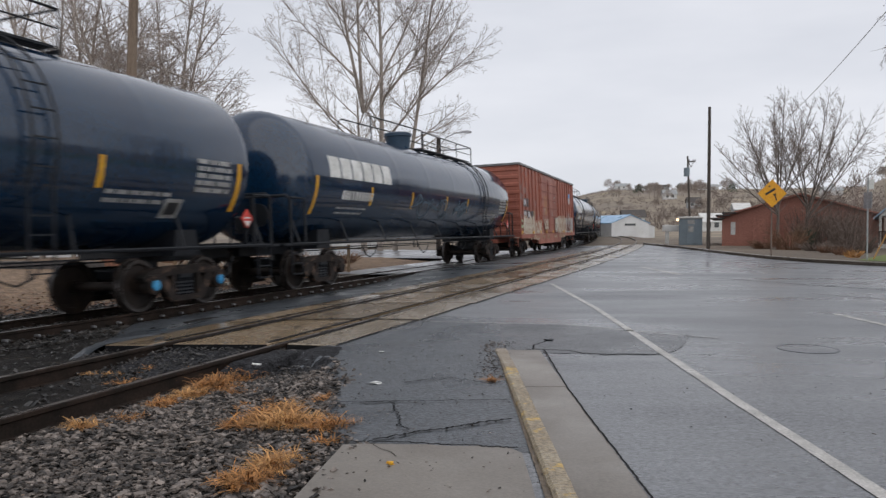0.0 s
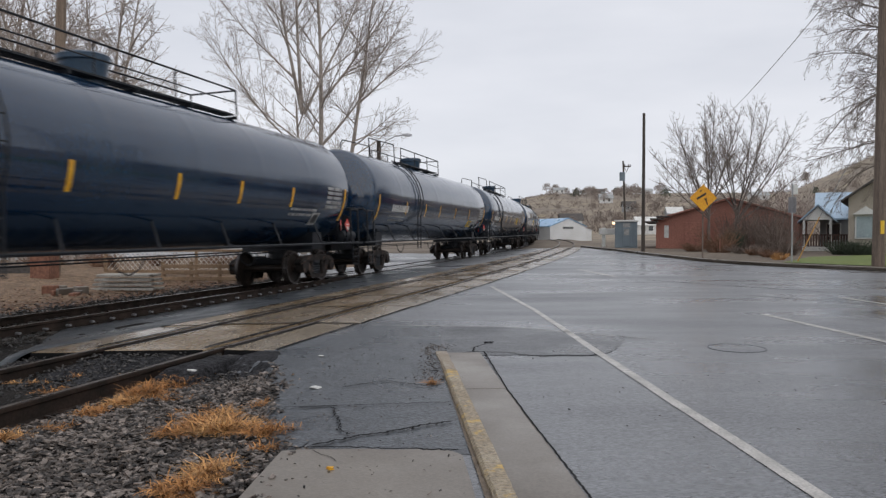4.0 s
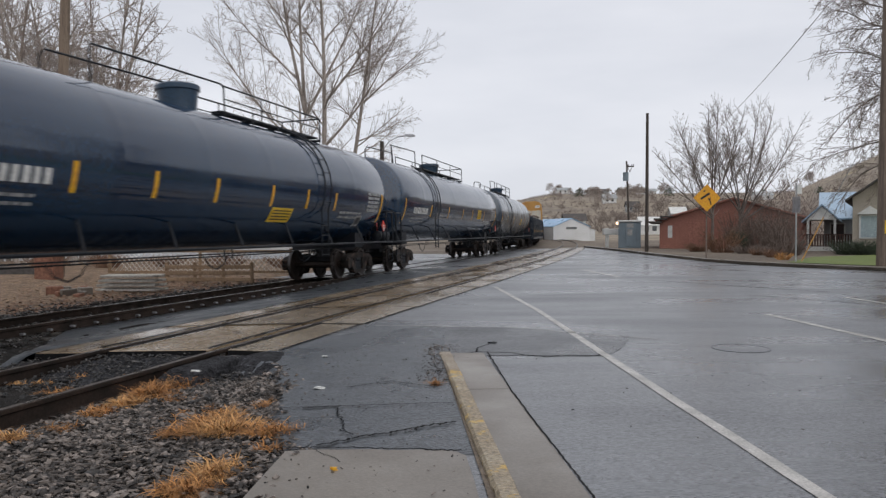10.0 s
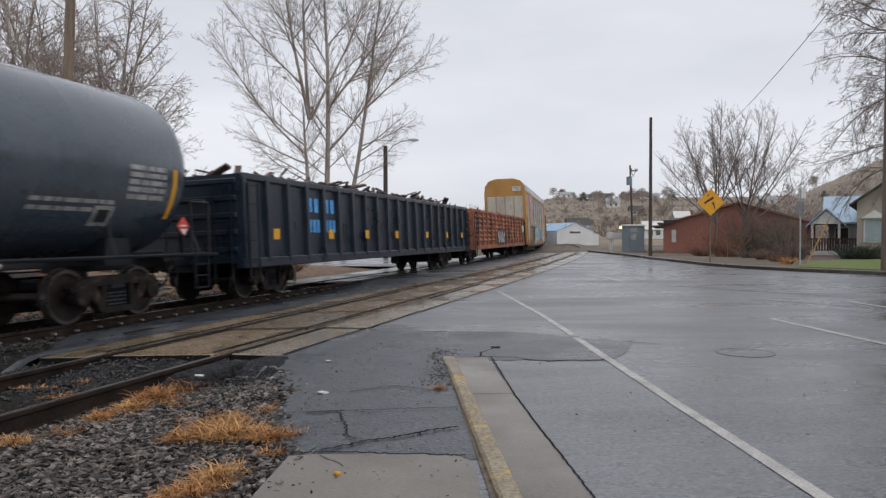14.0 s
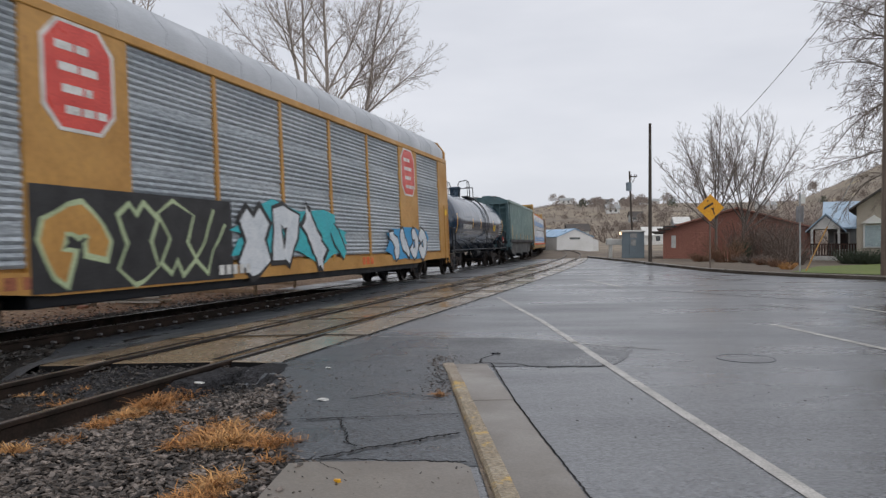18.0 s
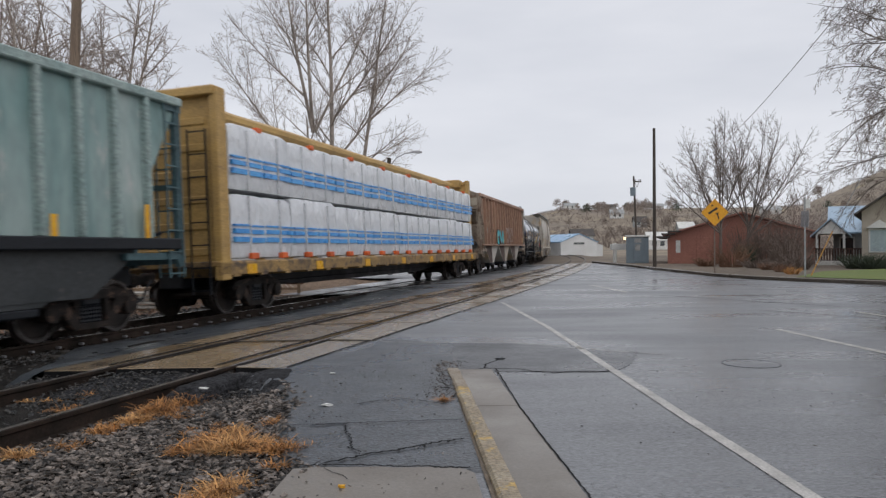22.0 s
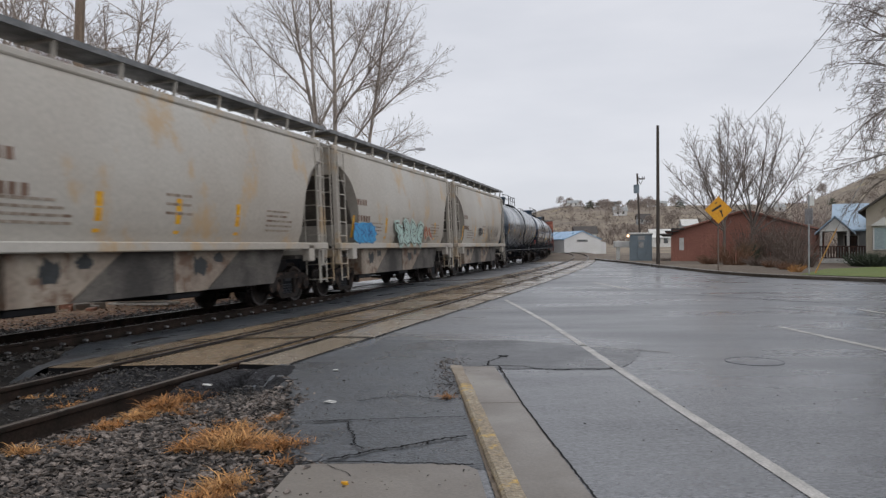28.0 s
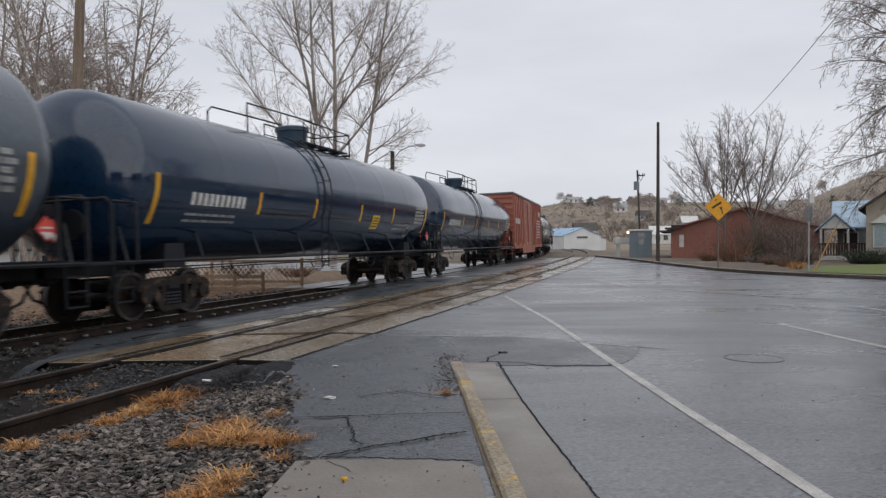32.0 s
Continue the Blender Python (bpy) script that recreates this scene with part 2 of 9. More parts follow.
M_STRAPW = mat("grey_strap", (0.6, 0.61, 0.63), (0.5, 0.51, 0.53), rough=0.5, bump=0)
M_ORANGE = mat("orange_strap_end", (0.75, 0.14, 0.03), rough=0.5)
M_LUMBERY = mat("lumber_car_yellow", (0.45, 0.285, 0.09), (0.36, 0.23, 0.085), rough=0.6, scale=0.9, fine=12, bump=0.1, dist=0.03, c3=(0.24, 0.15, 0.07), c3at=0.62, grain=0.2, stretch=(1, 1, 3))
M_LUMBERD = mat("grimy_yellow_deck", (0.34, 0.21, 0.07), (0.19, 0.125, 0.06), rough=0.6, scale=1.4, fine=20, c3=(0.085, 0.06, 0.045), c3at=0.52)
M_SCRAP = mat("rusty_scrap", (0.10, 0.055, 0.04), (0.04, 0.03, 0.028), rough=0.7, scale=2, fine=20)
M_BARK = mat("grey_bark", (0.38, 0.33, 0.29), (0.27, 0.235, 0.205), rough=0.85, scale=2, fine=20, bump=0.5, stretch=(1, 1, 0.25))
M_TWIG = mat("brown_twigs", (0.31, 0.255, 0.22), (0.23, 0.19, 0.165), rough=0.85, scale=2, fine=20, bump=0)
M_TWIGR = mat("reddish_brush_twigs", (0.185, 0.145, 0.12), (0.14, 0.105, 0.088), rough=0.9, scale=2, fine=20, bump=0)
M_KERBTWIG = mat("brown_kerbside_twigs", (0.21, 0.17, 0.148), (0.155, 0.125, 0.11), rough=0.9, bump=0)
M_KERBBARK = mat("dark_kerbside_bark", (0.17, 0.142, 0.124), (0.12, 0.10, 0.088), rough=0.85, scale=2, fine=20, bump=0.4, stretch=(1, 1, 0.25))
M_POLE = mat("weathered_pole_wood", (0.175, 0.135, 0.105), (0.12, 0.092, 0.073), rough=0.85, scale=2, fine=18, bump=0.5, stretch=(6, 6, 0.3))
M_DKPOLE = mat("dark_pole_wood", (0.07, 0.056, 0.046), (0.05, 0.041, 0.035), rough=0.8, scale=2, fine=18, bump=0.4, stretch=(6, 6, 0.3))
M_TANPOLE = mat("tan_pole_wood", (0.22, 0.165, 0.12), (0.16, 0.12, 0.09), rough=0.85, scale=2, fine=18, bump=0.4, stretch=(6, 6, 0.3))
M_SIGNY = mat("yellow_sign_sheet", (0.74, 0.345, 0.010), (0.70, 0.32, 0.010), rough=0.4, bump=0)
M_SIGNBK = mat("black_sign_print", (0.015, 0.015, 0.015), rough=0.5, bump=0)
M_STEEL = mat("galvanised_steel", (0.30, 0.30, 0.31), (0.22, 0.22, 0.23), rough=0.45, metal=0.5, scale=3)
M_WALK = mat("grey_roof_walk", (0.20, 0.205, 0.21), (0.13, 0.135, 0.14), rough=0.5, metal=0.3, scale=3)
M_HUT = mat("grey_blue_hut_paint", (0.17, 0.215, 0.25), (0.14, 0.18, 0.21), rough=0.5, scale=1)
M_REDBLD = mat("red_brown_siding", (0.36, 0.155, 0.112), (0.29, 0.125, 0.095), rough=0.65, scale=0.5, fine=15)
M_WHITEB = mat("white_siding", (0.66, 0.66, 0.66), (0.58, 0.58, 0.57), rough=0.6, scale=0.4)
M_BLUEROOF = mat("blue_metal_roof", (0.16, 0.32, 0.50), (0.19, 0.35, 0.53), rough=0.35, scale=0.6)
M_PALEBLUE = mat("pale_blue_metal_roof", (0.34, 0.45, 0.56), (0.28, 0.39, 0.5), rough=0.35, scale=0.6)
M_TANHOUSE = mat("tan_house_siding", (0.38, 0.335, 0.275), (0.28, 0.245, 0.20), rough=0.7, scale=0.6)
M_GREYSID = mat("grey_siding", (0.34, 0.35, 0.35), (0.27, 0.28, 0.28), rough=0.7, scale=0.8)
M_TRIM = mat("white_trim", (0.65, 0.65, 0.63), (0.55, 0.55, 0.53), rough=0.5)
M_DARKROOF = mat("dark_shingle_roof", (0.06, 0.055, 0.052), (0.09, 0.08, 0.075), rough=0.85, scale=1, fine=10)
M_DKWOOD = mat("dark_deck_wood", (0.07, 0.035, 0.026), (0.05, 0.028, 0.022), rough=0.7, scale=2)
M_GREYWOOD = mat("greyed_board", (0.42, 0.40, 0.36), (0.30, 0.28, 0.25), rough=0.75, scale=3, fine=20, rand=0.15)
M_LATTICE = mat("white_lattice", (0.62, 0.58, 0.53), (0.48, 0.44, 0.40), rough=0.7, scale=3)
M_FENCEW = mat("brown_fence_wood", (0.27, 0.185, 0.115), (0.20, 0.135, 0.085), rough=0.8, scale=3, rand=0.2)
M_BRICK = mat("brown_brick", (0.24, 0.11, 0.07), (0.18, 0.085, 0.055), rough=0.8, scale=3, fine=15)
M_GLASS = mat("dark_window_glass", (0.03, 0.036, 0.042), rough=0.08, spec=0.9, bump=0, rvar=0.02)
M_CURTAIN = mat("pale_window_blind", (0.36, 0.44, 0.46), rough=0.3, bump=0)
M_EVERG = mat("dark_evergreen", (0.04, 0.055, 0.035), (0.055, 0.07, 0.045), rough=0.9, scale=3)
M_SHRUB = mat("dry_shrub", (0.23, 0.125, 0.075), (0.16, 0.092, 0.06), rough=0.9, scale=3)
M_GNAVY = mat("dark_blue_spray_paint", (0.02, 0.09, 0.26), (0.03, 0.12, 0.32), rough=0.5, bump=0)
M_GLIME = mat("pale_lime_spray_paint", (0.42, 0.50, 0.30), (0.34, 0.42, 0.25), rough=0.5, bump=0)
M_GWHITE = mat("white_spray_paint", (0.62, 0.65, 0.68), (0.52, 0.56, 0.60), rough=0.5, bump=0, scale=3)
M_RACKRUST = mat("rust_red_lettering", (0.30, 0.10, 0.05), (0.24, 0.08, 0.04), rough=0.6, bump=0)
M_GTEAL = mat("teal_spray_paint", (0.03, 0.36, 0.42), (0.05, 0.42, 0.46), rough=0.5, bump=0)
M_GBLUE = mat("blue_spray_paint", (0.03, 0.24, 0.5), (0.05, 0.3, 0.55), rough=0.5, bump=0)
M_GSILVER = mat("silver_spray_paint", (0.48, 0.5, 0.52), (0.38, 0.4, 0.42), rough=0.4, bump=0, scale=3)
M_GBLACK = mat("black_spray_paint", (0.02, 0.02, 0.022), rough=0.5, bump=0)
M_GCREAM = mat("cream_spray_paint", (0.60, 0.56, 0.47), (0.50, 0.44, 0.34), rough=0.6, bump=0, scale=3, c3=(0.30, 0.12, 0.075), c3at=0.545)
M_GDIRT = mat("smeared_cream_paint", (0.40, 0.33, 0.24), (0.30, 0.17, 0.11), rough=0.6, bump=0, scale=3, c3=(0.33, 0.115, 0.07), c3at=0.5)
M_TANPATCH = mat("tan_repaint", (0.40, 0.185, 0.075), (0.34, 0.15, 0.07), rough=0.55, scale=2, fine=20, bump=0.03)
M_GMINT = mat("mint_spray_paint", (0.33, 0.48, 0.44), (0.4, 0.52, 0.48), rough=0.5, bump=0)
M_SLATE = mat("slate_grey_paint", (0.060, 0.066, 0.075), (0.045, 0.05, 0.058), rough=0.5, bump=0, scale=3)
M_LAMPON = bpy.data.materials.new("lit_lamp_glass")
M_LAMPON.use_nodes = True
M_LAMPON.node_tree.nodes["Principled BSDF"].inputs["Emission Color"].default_value = (1, 0.62, 0.32, 1)
M_LAMPON.node_tree.nodes["Principled BSDF"].inputs["Emission Strength"].default_value = 2.5


# a film of rain on the tank paint
for m_, k in ((M_BLACK, 0.12), (M_DARKGREY, 0.3)):
    m_.node_tree.nodes["Principled BSDF"].inputs["Coat Weight"].default_value = k
    m_.node_tree.nodes["Principled BSDF"].inputs["Coat Roughness"].default_value = 0.12


# ---- shaping tools ----
class Geo:
    def __init__(self):
        self.v, self.f = [], []

    def add(self, vs, fs):
        o = len(self.v)
        self.v += [tuple(p) for p in vs]
        self.f += [tuple(i + o for i in q) for q in fs]
        return self

    def box(self, x0, x1, y0, y1, z0, z1, b=0.0, m=None):
        if b <= 0:
            vs = [(x, y, z) for x in (x0, x1) for y in (y0, y1) for z in (z0, z1)]
            fs = [(0, 1, 3, 2), (4, 6, 7, 5), (0, 4, 5, 1), (2, 3, 7, 6), (0, 2, 6, 4), (1, 5, 7, 3)]
        else:
            b = min(b, (x1 - x0) * .45, (y1 - y0) * .45, (z1 - z0) * .45)
            vs, fs, idx = [], [], {}
            for i in (0, 1):
                for j in (0, 1):
                    for k in (0, 1):
                        p = ((x0, x1)[i], (y0, y1)[j], (z0, z1)[k])
                        q = (p[0] + (b if i == 0 else -b), p[1] + (b if j == 0 else -b), p[2] + (b if k == 0 else -b))
                        for a in range(3):
                            idx[i, j, k, a] = len(vs)
                            vs.append(tuple(p[c] if c == a else q[c] for c in range(3)))
            for a in range(3):
                u, w = [c for c in range(3) if c != a]
                for e in (0, 1):
                    def corner(cu, cw, s=a):
                        t = [0, 0, 0]
                        t[a], t[u], t[w] = e, cu, cw
                        return idx[t[0], t[1], t[2], s]
                    fs.append(tuple(corner(*c) for c in ((0, 0), (1, 0), (1, 1), (0, 1))))
                for eu in (0, 1):
                    for ew in (0, 1):
                        t0, t1 = [0, 0, 0], [0, 0, 0]
                        t0[u] = t1[u] = eu
                        t0[w] = t1[w] = ew
                        t1[a] = 1
                        fs.append((idx[(*t0, u)], idx[(*t1, u)], idx[(*t1, w)], idx[(*t0, w)]))
            for i in (0, 1):
                for j in (0, 1):
                    for k in (0, 1):
                        fs.append((idx[i, j, k, 0], idx[i, j, k, 1], idx[i, j, k, 2]))
        if m is not None:
            vs = [tuple(m @ Vector(p)) for p in vs]
        return self.add(vs, fs)

    def bar(self, p0, p1, w, h=None, b=0.0):
        """A square bar from point to point."""
        p0, p1 = Vector(p0), Vector(p1)
        d = p1 - p0
        q = d.to_track_quat("X", "Z").to_matrix().to_4x4()
        h = h or w
        return self.box(0, d.length, -w / 2, w / 2, -h / 2, h / 2, b, Matrix.Translation(p0) @ q)

    def tube(self, pts, r, n=6, caps=True):
        pts = [Vector(p) for p in pts]
        rs = r if isinstance(r, (list, tuple)) else [r] * len(pts)
        vs, fs = [], []
        up = None
        for i, p in enumerate(pts):
            d = (pts[min(i + 1, len(pts) - 1)] - pts[max(i - 1, 0)])
            d = d.normalized() if d.length > 1e-9 else Vector((0, 0, 1))
            if up is None:
                up = d.orthogonal().normalized()
            else:
                up = (up - d * up.dot(d))
                up = up.normalized() if up.length > 1e-6 else d.orthogonal().normalized()
            sd = d.cross(up)
            for k in range(n):
                a = 2 * math.pi * k / n
                vs.append(p + (up * math.cos(a) + sd * math.sin(a)) * rs[i])
        for i in range(len(pts) - 1):
            for k in range(n):
                a, b = i * n + k, i * n + (k + 1) % n
                fs.append((a, b, b + n, a + n))
        if caps:
            fs += [tuple(range(n))[::-1], tuple(range((len(pts) - 1) * n, len(pts) * n))]
        return self.add(vs, fs)

    def rev(self, prof, n=24, m=None, closed=False):
        """Turn a profile of (along, radius) round the X axis."""
        vs, fs = [], []
        for x, r in prof:
            for k in range(n):
                a = 2 * math.pi * k / n
                vs.append(Vector((x, r * math.cos(a), r * math.sin(a))))
        c = len(prof)
        for i in range(c if closed else c - 1):
            j = (i + 1) % c
            for k in range(n):
                k2 = (k + 1) % n
                fs.append((i * n + k, j * n + k, j * n + k2, i * n + k2))
        if not closed:
            fs += [tuple(range(n)), tuple(range((c - 1) * n, c * n))[::-1]]
        if m is not None:
            vs = [m @ p for p in vs]
        return self.add(vs, fs)

    def prism(self, poly, y0, y1, m=None):
        """A polygon of (x, z) pushed from y0 to y1."""
        c = len(poly)
        vs = [(x, y0, z) for x, z in poly] + [(x, y1, z) for x, z in poly]
        fs = [tuple(range(c)), tuple(range(2 * c - 1, c - 1, -1))] + [(i, i + c, (i + 1) % c + c, (i + 1) % c) for i in range(c)]
        if m is not None:
            vs = [tuple(m @ Vector(p)) for p in vs]
        return self.add(vs, fs)

    def loft(self, rings, closed=True, caps=True):
        n = len(rings[0])
        vs = [p for r in rings for p in r]
        fs = []
        for i in range(len(rings) - 1):
            for k in range(n if closed else n - 1):
                k2 = (k + 1) % n
                fs.append((i * n + k, i * n + k2, (i + 1) * n + k2, (i + 1) * n + k))
        if caps and closed:
            fs += [tuple(range(n))[::-1], tuple(range((len(rings) - 1) * n, len(rings) * n))]
        return self.add(vs, fs)

    def mesh(self, name, material, smooth=True, angle=38):
        me = bpy.data.meshes.new(name)
        me.from_pydata(self.v, [], self.f)
        me.materials.append(material)
        if smooth:
            me.shade_smooth()
            me.set_sharp_from_angle(angle=radians(angle))
        me.update()
        return me


def part(name, geo, material, parent=None, label="", smooth=True):
    """One mesh object; a thing when it has no parent, else a part of its parent."""
    me = geo if isinstance(geo, bpy.types.Mesh) else geo.mesh(name, material, smooth)
    ob = new(name, me)
    if parent is not None:
        ob.parent = parent
    if label:
        ob["label"] = label
    return ob


def thing(name, label, category, group="", kind="", at=None):
    ob = new(name)
    ob.empty_display_size = 0.3
    tagged(ob, label, category, group, kind)
    if at is not None:
        ob.matrix_basis = at
    return ob


# ---- the railway's line: along s, across n (to the right), curving left past S1 ----
TH, S1, RAD, N_MAIN, N_SIDE = 0.2711, 25.3, 555.0, -10.05, -5.28
DIRV, NORV = Vector((math.sin(TH), math.cos(TH), 0)), Vector((math.cos(TH), -math.sin(TH), 0))


def level(n):
    """Height of the paved surface across the line: level by the road, falling towards the main track."""
    return 0.03 + 0.038 * (max(min(n, -4.5), -10.8) + 4.5)


def on_line(s, n, z=0.0):
    u, r = max(s - S1, 0) / RAD, RAD + (n + 10)
    p = DIRV * (min(s, S1) + r * math.sin(u)) + NORV * (n - r * (1 - math.cos(u)))
    return Vector((p.x, p.y, z))


def to_line(x, y):
    """Straight part only."""
    p = Vector((x, y, 0))
    return p.dot(DIRV), p.dot(NORV)


def line_grid(geo, ns, ss, z, z_of=None):
    """A sheet on the line's grid: ss may be a list of rows or a function n -> rows."""
    rings = []
    for n in ns:
        rows = ss(n) if callable(ss) else ss
        rings.append([on_line(s, n, (z_of(s, n) if z_of else level(n) + z)) for s in rows])
    geo.loft(rings, closed=False, caps=False)


def spread(a, b, n):
    return [a + (b - a) * i / (n - 1) for i in range(n)]


# ---- ground, road, crossing ----
def sheet(name, xs, ys, z_of, material, label, category, kind="structure"):
    g = Geo()
    g.loft([[(x, y, z_of(x, y)) for y in ys] for x in xs], closed=False, caps=False)
    return tagged(part(name, g, material), label, category, kind=kind)


def edge_s(n):
    pts = ((-30, 6), (-9.3, 10.2), (-8.2, 8.6), (-7, 6.9), (-5, 6.1), (-4.02, 6.2), (-3.98, 6.75), (-3.7, 6.6), (-3.4, 6.35), (-2.83, 5.5), (-2.68, 5.0), (-2.41, 4.4), (-2.14, 4.1), (-1.98, 3.9), (-1.74, 3.0), (-1.33, 1.5), (-1.0, 0), (-0.9, -24.9), (99, -25))
    for (a, p), (b, q) in zip(pts, pts[1:]):
        if a <= n <= b:
            return p + (q - p) * (n - a) / (b - a) + 0.12 * noise.noise((n * 3.1, 2.2, 0)) + 0.06 * noise.noise((n * 9, 7.2, 0))
    return -25


def ground_z(x, y):
    s, n = to_line(x, y)
    z = level(n) - 0.16
    if -4.2 < n < -1.5 and s < 7:
        z += 0.09 * (n + 4.2) / 2.7
    if -3.6 < n < -1.95 and 0 < s:
        z += 0.05 * max(0, min(1, 1 - (edge_s(n) - s) / 1.2))
    if n < -11.5:
        z -= 0.03 * min(1, (-11.5 - n))
    if -12.2 < n < -8.4:
        z -= 0.05
    if y > 70:
        z -= 0.12
    return z + 0.02 * noise.noise((x * 1.3, y * 1.3, 0)) * (1 if abs(x) < 40 and -20 < y < 60 else 0)


axis_x = [-1500, -800, -400, -200, -120, -80, -60] + spread(-50, -14, 25) + spread(-13.5, 4, 60) + [6, 10, 15, 20, 30, 45, 70, 120, 200, 400, 800, 1500]
axis_y = [-900, -300, -100, -40, -20] + spread(-12, 12, 70) + spread(12.7, 40, 45) + [44, 50, 60, 70, 90, 120, 160, 220, 300, 420, 700, 1200, 2500]
sheet("ground", axis_x, axis_y, ground_z, M_EARTH, "brown earth and gravel ground along the railway", "ground")


def rows_from(a):
    return [a - 0.35, a - 0.1, a + 0.05] + [a + (20 - a) * i / 24 for i in range(1, 25)] + spread(22, 61.4, 20)


def road_z(s, n):
    z = level(n)
    gap = s - edge_s(n)
    if gap < 0.04 and s > -20:
        z -= min(0.16, 0.02 + 0.45 * max(0.0, -gap))
    if n < -6.7:
        low = 1 - max(0.0, min(1.0, (s - 19.5) / 4.5))
        z -= 0.15 * low * min(1, (-6.7 - n) / 1.5)
    return z


road = Geo()
line_grid(road, spread(-3.96, -0.86, 60) + spread(-0.6, 14, 24) + [18, 25, 40, 75], lambda n: rows_from(max(edge_s(n), 8.2) if n < -2.0 else edge_s(n)), 0, road_z)
ramp = Geo()
line_grid(ramp, spread(-6.75, -3.94, 60), lambda n: spread(5.9 + 0.35 * noise.noise((n * 1.7, 3, 0)) + 0.15 * noise.noise((n * 6, 1, 0)), 7.27 + (n + 3.97) * 0.1, 26), 0, lambda s, n: level(n) - 0.055 - 0.07 * max(0, 7.2 - s) + 0.03 * noise.noise((n * 4, s * 4, 0)) + 0.012 * noise.noise((n * 13, s * 13, 0)) - (0.03 if abs(abs(n - N_SIDE) - 0.753) < 0.11 else 0))
tagged(part("asphalt_ramp", ramp, M_ASPHALT_BLACK), "crumbling black asphalt ramp between the rails", "road", kind="structure")
tagged(part("road", road, M_ASPHALT), "wet dark grey asphalt road with cracks and patches", "road", kind="structure")
strip = Geo()
line_grid(strip, spread(-9.22, -6.72, 30), lambda n: spread(edge_s(n) - 0.3, 13.5 + 0.6 * noise.noise((n * 2, 4, 4)), 50), 0.0, lambda s, n: road_z(s, n) + 0.012 * noise.noise((n * 6, s * 6, 0)))
tagged(part("crumbled_asphalt", strip, M_ASPHALT_DARK), "crumbled dark asphalt edge between the tracks", "road", kind="structure")
strip = Geo()
line_grid(strip, spread(-3.96, -1.97, 34), lambda n: spread(edge_s(n) - 0.3, 8.55 + 0.5 * noise.noise((n * 1.6, 4, 9)) + 0.12 * noise.noise((n * 8, 4, 9)), 40), 0.0, lambda s, n: road_z(s, n) + 0.0025 + 0.008 * noise.noise((n * 6, s * 6, 0)) * max(0, min(1, (7.5 - s))))
tagged(part("dark_apron", strip, M_ASPHALT_DARK), "old dark rough asphalt beside the crossing", "road", kind="structure")
strip = Geo()
line_grid(strip, spread(-4.42, -3.3, 44), lambda n: spread(edge_s(min(n, -3.4)) - 0.25, min(7.22 + (n + 3.97) * 0.1, edge_s(min(n, -3.4)) + 0.56 + 0.2 * noise.noise((n * 3, 1, 6)) + 0.14 * noise.noise((n * 11, 5, 6)) - 1.1 * max(0, n + 3.75)), 12), 0.0, lambda s, n: road_z(s, n) + 0.006 + 0.010 * noise.noise((n * 9, s * 9, 0)) - (0.03 if n < -4.3 else 0))
tagged(part("crumbled_edge", strip, M_ASPHALT_BLACK), "crumbling black asphalt edge at the crossing panels", "road", kind="structure")
strip = Geo()
line_grid(strip, spread(-9.22, -6.72, 18), lambda n: [27 + 0.8 * noise.noise((n * 1.5, 2, 0)) + x for x in spread(0, 34.4, 26)], 0, road_z)
tagged(part("road_between_tracks", strip, M_ASPHALT), "wet grey asphalt between the two tracks", "road", kind="structure")
strip = Geo()
line_grid(strip, spread(-9.22, -6.72, 18), lambda n: [13.0 + x for x in spread(0, 14.8, 16)], 0, lambda s, n: road_z(s, n) - 0.003)
tagged(part("road_between_tracks", strip, M_ASPHALT_DARK), "wet asphalt strip between the two tracks", "road", kind="structure")
strip = Geo()
line_grid(strip, spread(-10.72, -9.37, 4), spread(22.6, 60, 22) + [75, 95, 120], 0, lambda s, n: level(n) - 0.012)
line_grid(strip, [-12.2, -10.88], spread(22.6, 60, 22) + [75, 95, 120], 0, lambda s, n: level(n) - 0.01)
line_grid(strip, [-90, -60, -40, -30, -22, -16, -12.2], spread(36, 50, 6), 0, lambda s, n: level(n) - 0.01)
tagged(part("side_street", strip, M_ASPHALT), "wet asphalt side street crossing the main track", "road", kind="structure")


def flat_strip(name, pts, width, material, label, z=0.0348, parent=None):
    """A thin painted band along points of the road."""
    g, rings = Geo(), []
    for i, p in enumerate(pts):
        a, b = Vector(pts[max(i - 1, 0)]), Vector(pts[min(i + 1, len(pts) - 1)])
        d = (b - a).normalized()
        o = Vector((-d.y, d.x)) * width / 2
        w = 1 + 0.06 * noise.noise((p[0] * 3, p[1] * 3, 1))
        rings.append([(p[0] + o.x * w, p[1] + o.y * w, z), (p[0] - o.x * w, p[1] - o.y * w, z)])
    g.loft(rings, closed=False, caps=False)
    ob = part(name, g, material, parent)
    if parent is None:
        tagged(ob, label, "road marking", kind="structure")
    return ob


def between(a, b, n):
    return [(a[0] + (b[0] - a[0]) * i / (n - 1), a[1] + (b[1] - a[1]) * i / (n - 1)) for i in range(n)]


